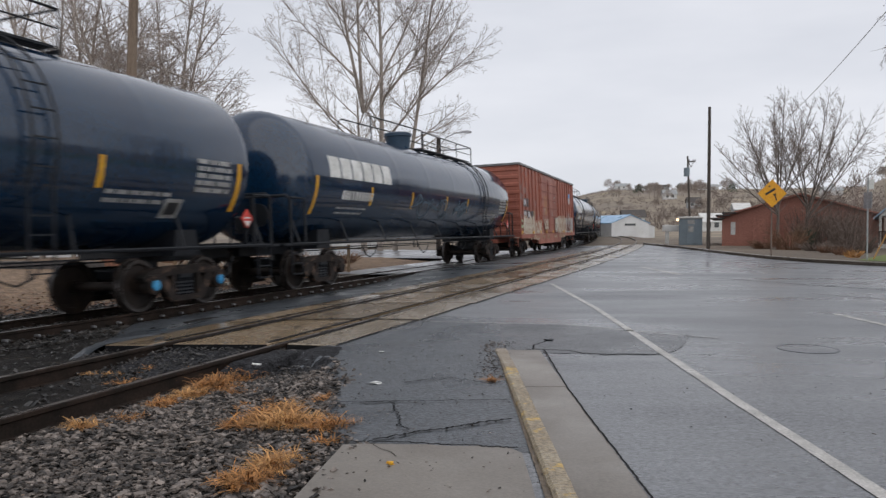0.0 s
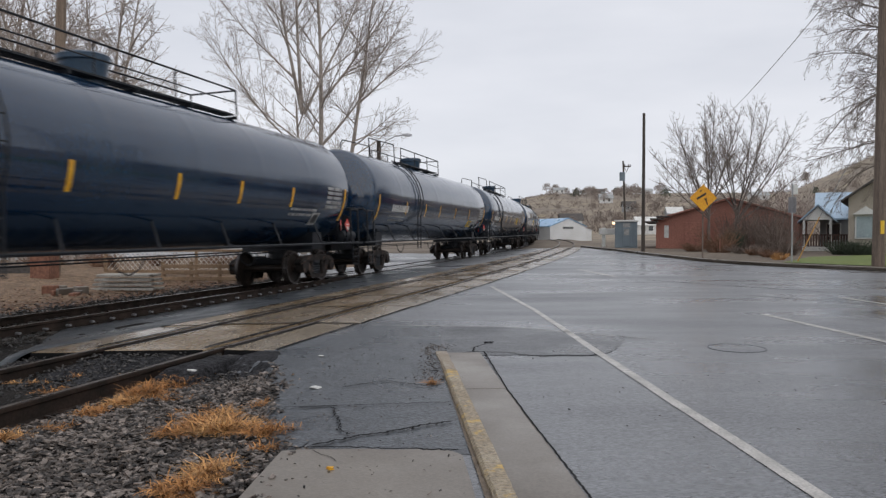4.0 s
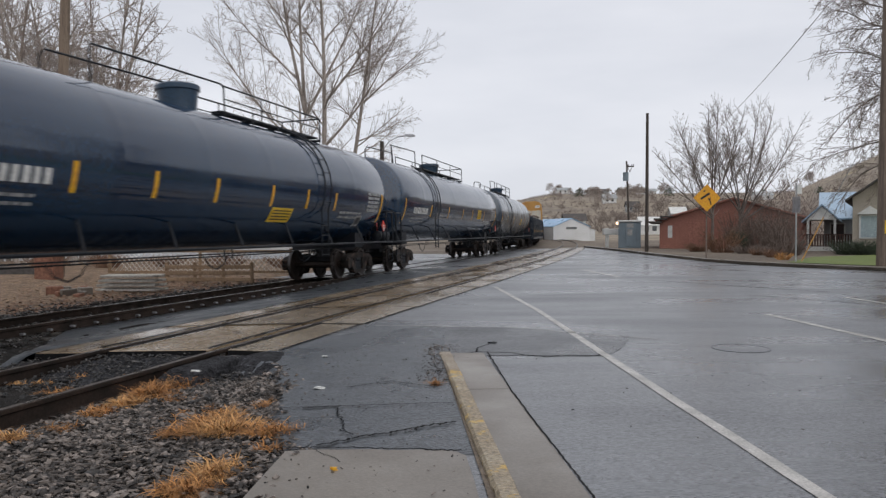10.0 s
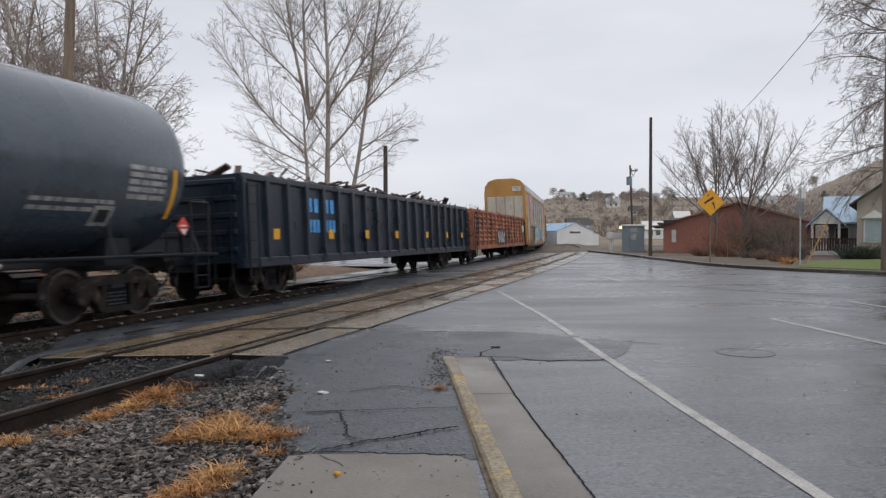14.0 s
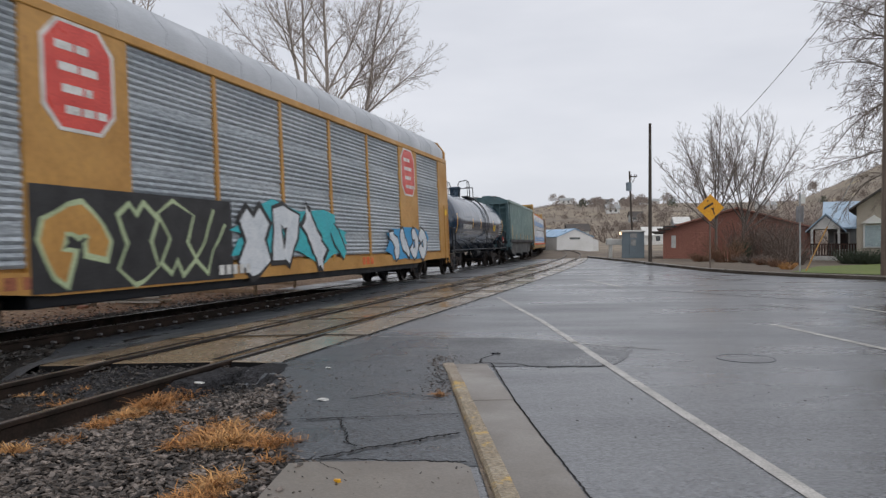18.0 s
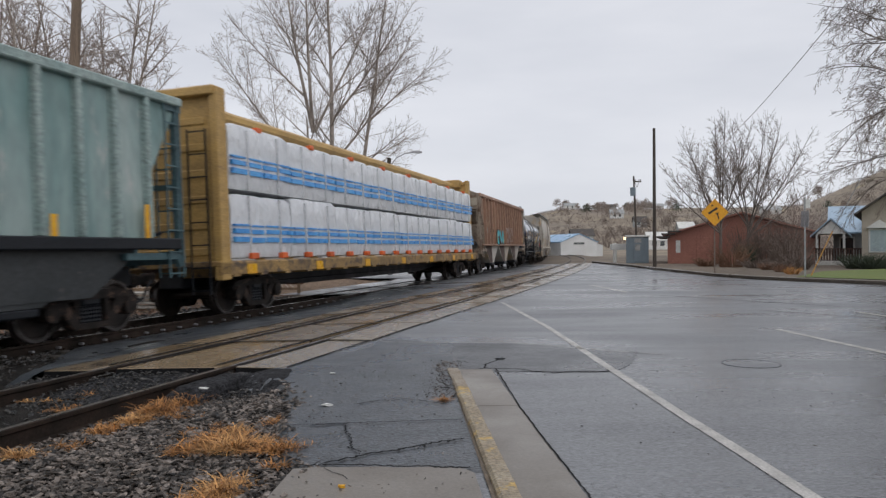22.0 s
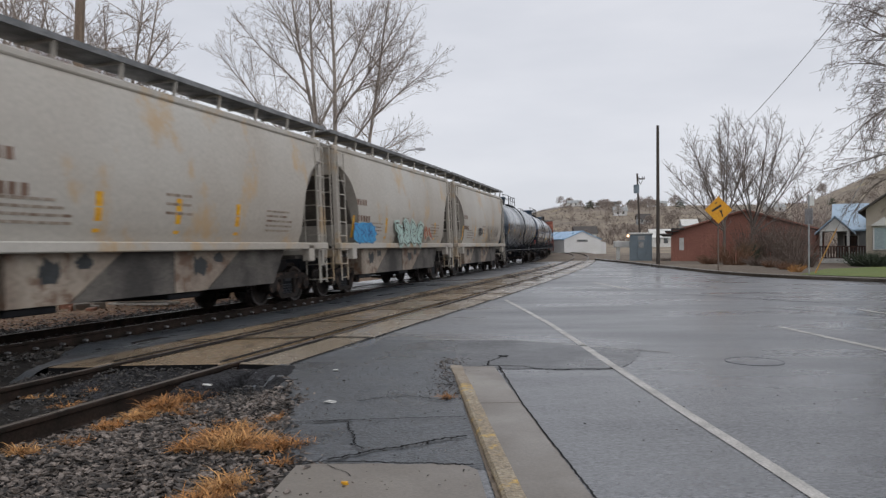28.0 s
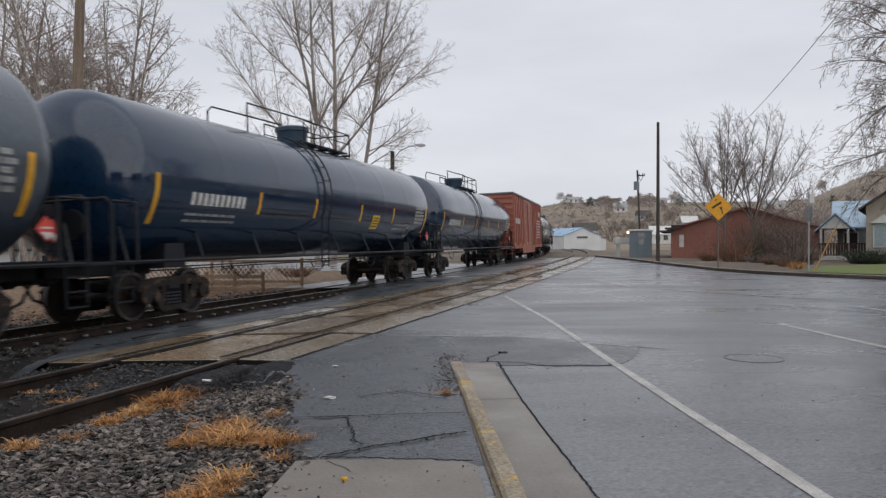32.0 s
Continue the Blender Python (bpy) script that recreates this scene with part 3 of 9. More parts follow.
EDGE_LINE = ((2.15, -6), (1.868, 3.6), (1.835, 4.6), (1.79, 5.6), (1.745, 7.0), (1.708, 8.2), (1.67, 9.8), (1.6, 12.2), (1.27, 17.5))
flat_strip("edge_line", [q for a, b in zip(EDGE_LINE, EDGE_LINE[1:]) for q in between(a, b, 6)[:5]] + [EDGE_LINE[-1]], 0.092, M_LINE, "worn white road edge line")
for a, b in (((5.09, 11.6), (5.32, 7.6)), ((4.83, 25.4), (5.1, 21.2)), ((7.92, 14.6), (8.1, 11.4)), ((4.7, 38), (4.78, 35)), ((5.6, 1), (5.5, -2))):
    tagged(flat_strip("lane_dash", between(a, b, 5), 0.17 if a[1] > 20 else 0.11, M_LINE, "faded white dashed lane mark"), group="lane dashes")
flat_strip("stop_line", between((-0.9, 10.25), (0.92, 10.06), 8)[:-1] + between((0.92, 10.06), (1.6, 9.57), 5)[:-1] + between((1.6, 9.57), (2.6, 8.93), 6), 0.07, M_LINE_FAINT, "worn faint white line across the road")

rng = random.Random(5)


def wander(pts, amp, n=18):
    out = []
    for a, b in zip(pts, pts[1:]):
        for i in range(n):
            t = i / n
            out.append((a[0] + (b[0] - a[0]) * t + rng.uniform(-amp, amp), a[1] + (b[1] - a[1]) * t + rng.uniform(-amp, amp)))
    return out + [pts[-1]]


def tar_crack(pts, width=0.022, amp=0.014, z=0.0345):
    ob = flat_strip("road_crack", wander(pts, amp), width, M_TAR_SHADE, "", z)
    tagged(ob, "dark crack in the wet asphalt", "road crack", "road cracks", "structure")


CRACKS = ((((-0.75, 4.44), (-0.48, 4.65), (-0.24, 4.78), (-0.1, 4.9), (0.1, 5.0)), 0.024), (((-1.16, 5.4), (-0.73, 5.46), (-0.32, 5.52), (0.1, 5.57)), 0.013), (((-1.0, 5.4), (-0.73, 5.46)), 0.02),
          (((-0.78, 6.12), (-0.42, 6.37), (-0.03, 6.12)), 0.015), (((-0.76, 5.42), (-0.72, 5.25), (-0.66, 5.0), (-0.62, 4.78), (-0.55, 4.68)), 0.010), (((-0.9, 4.41), (-0.5, 4.4), (-0.1, 4.36), (0.12, 4.34)), 0.022),
          (((0.15, 7.81), (0.39, 7.98), (0.5, 7.96), (0.75, 7.92), (0.88, 7.77), (1.1, 7.67), (1.3, 7.73), (1.5, 7.7), (1.68, 7.77)), 0.026), (((0.39, 7.98), (0.41, 8.23), (0.64, 8.74)), 0.02),
          (((0.5, 7.92), (0.565, 6.07), (0.644, 4.85), (0.705, 4.03), (0.74, 3.5), (0.95, 0.5), (1.2, -4)), 0.013), (((-0.73, 4.34), (-0.67, 4.26), (-0.6, 4.2), (-0.56, 4.12)), 0.005),
          (((5.6, 19.8), (7.2, 17.4), (8.3, 15.9)), 0.05), (((6.2, 15.2), (7.6, 13.3)), 0.03))
for pts, w in CRACKS:
    along_gutter = pts[0] == (0.5, 7.92)
    tar_crack(pts, 0.014 if along_gutter else w * 0.95, 0.004 if along_gutter or w < 0.008 else 0.014, 0.0455 if along_gutter or w < 0.008 else (0.044 if pts[0][0] < 0 else 0.0345))

patch = Geo()
rings = []
for i in range(31):
    t = i / 30
    x = 0.05 + 2.2 * t
    y0 = 7.75 + 0.06 * noise.noise((x * 4, 0, 0)) + (1.25 * max(0, (x - 1.68) / 0.6) ** 1.5)
    y1 = 10.1 - 0.65 * max(0.0, x - 0.92) + 0.02 * noise.noise((x * 5, 4, 0))
    rings.append([(x, y0 + (max(y1, y0 + 0.02) - y0) * k / 6, 0.0338) for k in range(7)])
patch.loft(rings, closed=False, caps=False)
tagged(part("road_patch", patch, M_ASPHALT_OLD), "rough darker asphalt patch in the road", "road patch", kind="structure")
apron = Geo()
LEFT = ((4.3, -0.86), (4.6, -0.97), (4.9, -1.12), (5.55, -1.24), (7.0, -1.33), (8.05, -1.74), (9.0, -1.45), (10.5, -0.95))
RIGHT = ((4.3, 0.2), (7.9, -0.02), (8.3, 0.1), (9.2, 0.3), (9.8, 0.2), (10.5, -0.6))


def side_at(pts, y):
    for (a, p), (b, q) in zip(pts, pts[1:]):
        if a <= y <= b:
            return p + (q - p) * (y - a) / (b - a)
    return pts[-1][1]


rings = []
for y in spread(4.3, 10.5, 62):
    a, b = side_at(LEFT, y) + 0.07 * noise.noise((y * 2.5, 0, 0)) + 0.03 * noise.noise((y * 9, 0, 4)), side_at(RIGHT, y) + (0.05 * noise.noise((y * 3, 4, 0)) if y > 8.2 else 0)
    rings.append([(a + (b - a) * k / 8, y + 0.03 * noise.noise((a + (b - a) * k / 8 * 5, y, 3)), 0.0328 - (0.03 if k == 0 else 0) + 0.004 * noise.noise((k, y * 2, 1))) for k in range(9)])
apron.loft(rings, closed=False, caps=False)
tagged(part("asphalt_apron", apron, M_ASPHALT_DARK), "old dark cracked asphalt between kerb and track", "road", kind="structure")
# manhole
manhole = thing("manhole_cover", "round dark iron manhole cover set in the wet road", "manhole", at=pose(3.32, 8.22, 0.03))
g = Geo()
g.rev([(-0.02, 0.292), (0.003, 0.292), (0.003, 0.27), (0.003, 0.0)], 28, pose(0, 0, 0, 0, -90, 0))
part("cover", g, M_ASPHALT, manhole)
g = Geo()
g.rev([(-0.02, 0.312), (0.005, 0.312), (0.005, 0.298), (-0.02, 0.298)], 28, pose(0, 0, 0, 0, -90, 0), closed=True)
part("ring", g, M_ASPHALT_DARK, manhole)

# kerb, gutter slabs, walk
kerb = thing("kerb", "low concrete kerb with worn yellow paint", "kerb", kind="structure")
KA, KB = Vector((0.045, 7.95)), Vector((0.315, 3.7))
kd = (KB - KA).normalized()
kn = Vector((-kd.y, kd.x))
for i, (a, b) in enumerate(((0, 1.2), (1.205, 4.6), (4.605, 8.2), (8.205, 12))):
    g = Geo()
    rings = []
    n_k = max(8, int((b - a) * 14))
    for j in range(n_k + 1):
        t = a + (b - a) * j / n_k
        p = KA + kd * t
        w, h = 0.060 + 0.008 * noise.noise((t * 2.4, 0, 0)) + 0.005 * noise.noise((t * 11, 0, 7)), min(0.042, 0.012 + t * 0.03) + 0.006 * noise.noise((t * 3, 4, 0)) + 0.004 * noise.noise((t * 13, 4, 0))
        rings.append([(p.x + kn.x * o, p.y + kn.y * o, z) for o, z in ((w, -0.1), (w, 0.03 + h * .5), (w * .85, 0.03 + h), (-w * .7, 0.03 + h), (-w, 0.03 + h * .6), (-w * 1.1, -0.1))])
    g.loft(rings)
    part("kerb_stone", g, M_YKERB if i else M_KERBBARE, kerb, "" if i else "bare tan kerb stone")
gutter = thing("gutter", "grey concrete gutter strip beside the kerb", "gutter", kind="structure")
for a, b in ((0.1, 1.91), (1.925, 4.7), (4.715, 7.5), (7.515, 12)):
    g = Geo()
    pa, pb = KA + kd * a, KA + kd * b
    sgn = 1 if kn.x > 0 else -1
    vs = []
    for p in (pa, pb):
        for o in (0.058, 0.40):
            vs += [(p.x + kn.x * o * sgn, p.y + kn.y * o * sgn, z) for z in (-0.08, 0.042)]
    g.add(vs, [(0, 1, 3, 2), (4, 6, 7, 5), (0, 4, 5, 1), (2, 3, 7, 6), (1, 5, 7, 3)])
    part("slab", g, M_CONC, gutter)
walkway = thing("pavement", "wet grey concrete pavement slabs", "pavement", kind="structure")
for y0, y1 in ((2.9, 4.36), (1.5, 2.885), (0, 1.485), (-3, -0.015)):
    g = Geo()
    vs = [(-0.99 + (2.9 - y0) * .05, y0), (0.215 + (2.9 - y0) * 0.06, y0), (0.175, y0 * 0.4 + y1 * 0.6), (0.145, y1 - 0.12), (0.09, y1 - 0.04)] + [(x, y1 + 0.03 * noise.noise((x * 5, y1, 1))) for x in spread(0.0, -0.8, 9)] + [(-0.905, y1 - 0.03)]
    c = len(vs)
    g.add([(x, y, 0.043) for x, y in vs] + [(x, y, -0.1) for x, y in vs], [tuple(range(c))] + [(i, (i + 1) % c, (i + 1) % c + c, i + c) for i in range(c)])
    part("slab", g, M_CONC, walkway)

# concrete crossing panels on the side track
crossing = thing("crossing_panels", "wet tan concrete level crossing panels round the rails", "level crossing", kind="structure")


def line_slab(n0, n1, s0, s1, top=0.0, thick=0.2, skew=0.1):
    g = Geo()
    rings = []
    for inset, dz in ((0, -thick), (0, -0.01), (0.012, 0)):
        ring = []
        for n, s in ((n0 + inset, s0 + inset), (n1 - inset, s0 + inset), (n1 - inset, s1 - inset), (n0 + inset, s1 - inset)):
            ring.append(on_line(s + (n + 3.97) * skew, n, level(n) + dz + top))
        rings.append(ring)
    g.loft(rings)
    return g


for row, (n0, n1) in enumerate(((-4.435, -3.97), (-5.875, -4.685), (-6.70, -6.125))):
    s = 7.3 + (0, 0.0, -0.1)[row]
    # black plate over the panel ends paints on their front shade
    g = Geo()
    g.loft([[on_line(s - 0.006 + (n + 3.97) * 0.1, n, level(n) + z) for n in (n0, n1)] for z in (-0.2, -0.008)], closed=False, caps=False)
    part("end_angle", g, M_TAR_SHADE, crossing, "dark front face of the panels, shade painted on")
    for i in range(22):
        ln = 2.44
        n1 = n1 if row else -3.86 + 0.03 * min(i, 4)
        part("concrete_panel", line_slab(n0, n1, s, s + ln - 0.08, (0.012 if row == 0 else 0.002) + rng.uniform(-0.008, 0.008)), M_PANEL2 if row == 0 else M_PANEL, crossing, smooth=False)
        g = Geo()
        g.loft([[on_line(s + ln - 0.125 + k + (n + 3.97) * 0.1, n, level(n) + 0.014) for n in (n0 + 0.01, n1 - 0.01)] for k in (0.0, 0.085)], closed=False, caps=False)
        part("end_angle", g, M_TAR_SHADE, crossing, "dark joint between panels")
        if row == 0:
            g = Geo()
            g.loft([[on_line(q + (n + 3.97) * 0.1, n, level(n1) + 0.012) for n in (n1 - 0.006, n1 + 0.03)] for q in (s, s + ln)], closed=False, caps=False)
            part("edge_angle", g, M_TAR_SHADE, crossing, "dark edge strip of the panels")
        s += ln

# steel edges, widened and blackened to paint the flangeways' shade
for a, b in ((-4.437, -4.385), (-4.745, -4.683), (-5.877, -5.815), (-6.185, -6.123)):
    g = Geo()
    line_grid(g, [a, b], spread(7.32, 60.8, 40), 0.006, lambda s, n: level(n) + 0.009)
    part("edge_angle", g, M_TAR_SHADE, crossing, "dark edge strip of the panels")
# black sheet below the panels: shade of grooves and gaps put in as colour
floor_strip = Geo()
line_grid(floor_strip, spread(-6.72, -3.95, 4), spread(7.2, 62, 30), -0.08)
tagged(part("flangeway", floor_strip, M_TAR_SHADE), "black sheet painting shade into the panel grooves", "groove", kind="structure")
far_bed = Geo()
line_grid(far_bed, [-13, -10.9, -9, -6, -3.8, -3.0, -2.4], spread(60.9, 200, 40), 0, lambda s, n: level(n) - (0.10 if n < -3.5 else 0.09))
tagged(part("far_ballast", far_bed, M_EARTH), "grey-brown ballast under the curving tracks", "gravel", kind="structure")

# rails and ties
RAIL = ((-0.07, -0.17), (-0.07, -0.158), (-0.012, -0.145), (-0.009, -0.05), (-0.035, -0.035), (-0.035, -0.006), (-0.028, 0), (0.028, 0), (0.035, -0.006), (0.035, -0.035), (0.009, -0.05), (0.012, -0.145), (0.07, -0.158), (0.07, -0.17))
S_RAIL = spread(-60, 24, 12) + spread(26, 150, 40) + [170, 200, 240, 290]


def railway(name, n_mid, tops, label, exposed, tie_step=0.53):
    tr = thing(name, label, "railway track", kind="structure")
    for off, top in ((0.753, tops[0]), (-0.753, tops[1])):
        g = Geo()
        g.loft([[on_line(s, n_mid + off + a, top + z) for a, z in RAIL] for s in S_RAIL])
        part("rail", g, M_RAIL, tr)
        g = Geo()
        g.loft([[on_line(s, n_mid + off + a, top + z) for a, z in ((-0.027, 0.0015), (0.027, 0.0015))] for s in S_RAIL], closed=False, caps=False)
        part("rail_top", g, M_RAILTOP, tr, "bright worn running surface")
    tie = Geo()
    tie.box(-1.3, 1.3, -0.115, 0.115, -0.17, 0, 0.012)
    for sgn in (-1, 1):
        tie.box(sgn * 0.753 - 0.17, sgn * 0.753 + 0.17, -0.09, 0.09, 0, 0.014)
    tie_me = tie.mesh("tie", M_TIE)
    spike = Geo()
    for off in (0.753, -0.753):
        for sd in (-1, 1):
            for k in (-0.05, 0.05):
                spike.box(off + sd * 0.085 - 0.018, off + sd * 0.085 + 0.018, k - 0.016, k + 0.016, 0.0, 0.045, 0.005)
    spike_me = spike.mesh("spike_set", M_RAIL)
    tilt = math.degrees(math.atan2(tops[0] - tops[1], 1.506))
    s = exposed[0]
    while s < exposed[1]:
        p = on_line(s + rng.uniform(-0.03, 0.03), n_mid, (tops[0] + tops[1]) / 2 - 0.182)
        m = pose(p.x, p.y, p.z, 0, -tilt, -math.degrees(TH) + rng.uniform(-1, 1))
        t = part("tie", tie_me, None, tr)
        t.matrix_basis = m
        part("spike_set", spike_me, None, t)
        s += tie_step
    return tr


railway("side_track", N_SIDE, (0.031, -0.027), "rusty side track set in the crossing and in ballast", (-9, 6.9))
def add_clips(track, n, top, s0, s1):
    g = Geo()
    g.box(-0.045, 0.045, -0.03, 0.03, 0, 0.035, 0.01)
    me = g.mesh("rail_clip", M_STEEL)
    s = s0
    while s < s1:
        o = part("rail_clip", me, None, track)
        p = on_line(s + rng.uniform(-0.03, 0.03), n, top)
        o.matrix_basis = pose(p.x, p.y, p.z, 0, 0, -math.degrees(TH) + rng.uniform(-8, 8))
        s += 0.53


MAIN = railway("main_track", N_MAIN, (-0.1325, -0.193), "main railway track with rusty rails", (-6, 22.4))

add_clips(MAIN, N_MAIN + 0.753 + 0.10, -0.1325 - 0.125, 4.5, 24)


def rest_z(x, y):
    """Gravel surface, or the asphalt where its broken edge begins."""
    s, n = to_line(x, y)
    return max(ground_z(x, y) + 0.008, road_z(s, n)) if s > edge_s(n) - 0.3 and n > -3.5 else ground_z(x, y) + 0.008


def ballast(name, count, area, z_of, size, seed, label, material=None):
    r = random.Random(seed)
    g = Geo()
    for _ in range(count):
        x, y = area(r)
        k = size * r.uniform(0.45, 1.3)
        z = z_of(x, y) + k * r.uniform(-0.1, 0.55)
        m = Matrix.Translation((x, y, z)) @ Euler((r.uniform(-.45, .45), r.uniform(-.45, .45), r.uniform(0, 6.3))).to_matrix().to_4x4()
        a, b, c = k * r.uniform(0.6, 1.15), k * r.uniform(0.3, .6), k * r.uniform(0.1, .24)
        t = [r.uniform(0.5, 0.95) for _ in range(8)]
        vs = [m @ Vector((a * sx * t[i], b * sy * t[(i * 3) % 8], c * sz * t[(i * 5) % 8])) for i, (sx, sy, sz) in enumerate(((-1, -1, -1), (1, -1, -1), (1, 1, -1), (-1, 1, -1), (-.8, -.8, 1), (.8, -.8, 1), (.8, .8, 1), (-.8, .8, 1)))]
        g.add(vs, [(4, 5, 6, 7), (0, 1, 5, 4), (1, 2, 6, 5), (2, 3, 7, 6), (3, 0, 4, 7)])
    return tagged(part(name, g, material or M_STONE, smooth=False), label, "gravel", kind="stuff")


gravel = Geo()
line_grid(gravel, spread(-9.3, -1.6, 60), spread(-8, 11.5, 64), 0, lambda s, n: ground_z(*on_line(s, n).xy) + 0.008)
line_grid(gravel, spread(-13, -9.2, 14), spread(-12, 23.5, 60), 0, lambda s, n: ground_z(*on_line(s, n).xy) + 0.03)
tagged(part("gravel_bed", gravel, M_GRAVEL), "wet gravel bed under the tracks, blackened as gap shade", "gravel", kind="structure")


def front_area(r):
    while True:
        s, n = r.uniform(-0.8, 7.2) if r.random() < 0.9 else -0.8 - 9 * r.random() ** 1.6, r.uniform(-4.45, -1.2)
        if s < edge_s(n) + (0.4 * r.random() ** 7) - 0.02:
            p = on_line(s, n)
            return p.x, p.y


def between_area(r):
    while True:
        s, n = r.uniform(-2, 10.2), r.uniform(-9.2, -4.5)
        if s < edge_s(n) + 0.2:
            p = on_line(s, n)
            return p.x, p.y


def main_area(r):
    s, n = 20, -8
    while n > -9.35 and s > edge_s(n) - 0.2:
        s, n = r.uniform(-1, 23) if r.random() < 0.5 else r.uniform(3, 12), r.uniform(-12.4, -8.3)
    p = on_line(s, n)
    return p.x, p.y


ballast("ballast", 40000, front_area, rest_z, 0.034, 1, "loose grey crushed stone beside the track")
ballast("ballast", 3600, between_area, ground_z, 0.045, 2, "grey crushed stone between the rails", M_STONE_DARK)
ballast("ballast", 8000, main_area, lambda x, y: ground_z(x, y) + 0.07, 0.055, 3, "grey crushed stone under the main track", M_STONE_DARK)


def grit_area(r):
    while True:
        x, y = r.uniform(-1.2, 0.3), r.uniform(2.2, 8.2)
        if r.random() < 0.35 or x > 0.16 - (y - 4.4) * 0.05 or x < -0.75:
            return x, y


ballast("grit", 420, grit_area, lambda x, y: 0.044 if y < 4.34 else 0.036, 0.012, 6, "loose dark grit on the pavement and asphalt")
seam = Geo()
seam.loft([[(x0, y, 0.039), (x1, y, 0.039)] for x0, x1, y in ((0.065, 0.09, 6.6), (0.175, 0.21, 4.6), (0.215, 0.26, 3.9), (0.285, 0.33, 2.5), (0.42, 0.49, 0))], closed=False, caps=False)
tagged(part("soil_seam", seam, M_EARTH), "dirt filled gap between kerb and pavement", "dirt", kind="structure")


def ramp_area(r):
    while True:
        s, n = r.uniform(5.6, 7.2), r.uniform(-6.7, -3.2)
        if abs(abs(n - N_SIDE) - 0.753) > 0.06 and (n < -3.95 or s < edge_s(n) + 0.5 * r.random() ** 2):
            p = on_line(s, n)
            return p.x, p.y


ballast("crumbs", 2200, ramp_area, lambda x, y: level(to_line(x, y)[1]) - 0.04 - 0.07 * max(0, 7.2 - to_line(x, y)[0]), 0.026, 15, "dark crumbled asphalt and stone at the end of the crossing", M_STONE_DARK)
ballast("grit", 60, lambda r: (r.uniform(0.8, 3.6), r.uniform(3.4, 8.5)), lambda x, y: 0.034, 0.012, 17, "scattered dark grit on the road", M_STONE_DARK)
ballast("grit", 600, lambda r: (r.gauss(-0.02, 0.09), r.uniform(6.4, 8.5)), lambda x, y: 0.036, 0.014, 16, "loose dark grit at the kerb's end")


# ---- the train: local x runs away along the line, y to the far side, z up from the rail top ----
WHEEL_R = 0.457
wheel_geo, rim_geo = Geo(), Geo()
my = pose(0, 0, 0, 0, 0, 90)
wheel_geo.rev([(-0.03, 0.10), (-0.03, 0.36), (-0.065, 0.38), (-0.065, 0.485), (-0.035, 0.485), (-0.03, 0.457), (0.07, 0.452), (0.07, 0.38), (0.035, 0.36), (0.03, 0.10)], 28, my, closed=True)
wheel_geo.rev([(-0.08, 0.0), (-0.08, 0.12), (0.09, 0.12), (0.09, 0.0)], 14, my)
WHEEL = wheel_geo.mesh("wheel", M_WHEEL)
rim_geo.rev([(0.072, 0.40), (0.074, 0.45), (-0.02, 0.459), (-0.02, 0.457), (0.068, 0.447)], 28, my, closed=True)
RIM = rim_geo.mesh("rim", M_TREAD)
axle_geo = Geo()
axle_geo.rev([(-0.95, 0.07), (-0.6, 0.085), (0.6, 0.085), (0.95, 0.07)], 12, my)
AXLE = axle_geo.mesh("axle", M_WHEEL)
side = Geo()
for y0, y1 in ((-0.09, 0.09),):
    side.prism([(-1.12, 0.60), (-0.95, 0.72), (-0.42, 0.78), (0.42, 0.78), (0.95, 0.72), (1.12, 0.60), (1.08, 0.52), (0.80, 0.56), (0.40, 0.62), (-0.40, 0.62), (-0.80, 0.56), (-1.08, 0.52)], y0, y1)
    side.prism([(-0.80, 0.58), (-0.58, 0.64), (-0.28, 0.24), (0.28, 0.24), (0.58, 0.64), (0.80, 0.58), (0.42, 0.14), (-0.42, 0.14)], y0, y1)
    side.box(-0.40, -0.29, y0, y1, 0.2, 0.66, 0.02)
    side.box(0.29, 0.40, y0, y1, 0.2, 0.66, 0.02)
for sx in (-0.889, 0.889):
    side.rev([(-0.13, 0.16), (0.10, 0.16), (0.12, 0.12), (0.15, 0.12)], 14, pose(sx, 0, 0.46, 0, 0, -90))
    side.box(sx - 0.17, sx + 0.17, -0.1, 0.1, 0.56, 0.66, 0.03)
SIDE = side.mesh("side_frame", M_TRUCK)
spring = Geo()
spring.rev([(0.23 + 0.032 * i, 0.068 if i % 2 else 0.05) for i in range(10)], 8, pose(0, 0, 0, 0, -90, 0))
SPRING = spring.mesh("spring", M_UNDER)
bol = Geo()
bol.box(-0.22, 0.22, -1.08, 1.08, 0.50, 0.74, 0.05)
bol.rev([(0.70, 0.34), (0.86, 0.34)], 16, pose(0, 0, 0, 0, -90, 0))
for sx in (-1, 1):
    bol.bar((sx * 0.35, -0.85, 0.40), (sx * 0.35, 0.85, 0.40), 0.10, 0.16)
BOLSTER = bol.mesh("truck", M_UNDER)


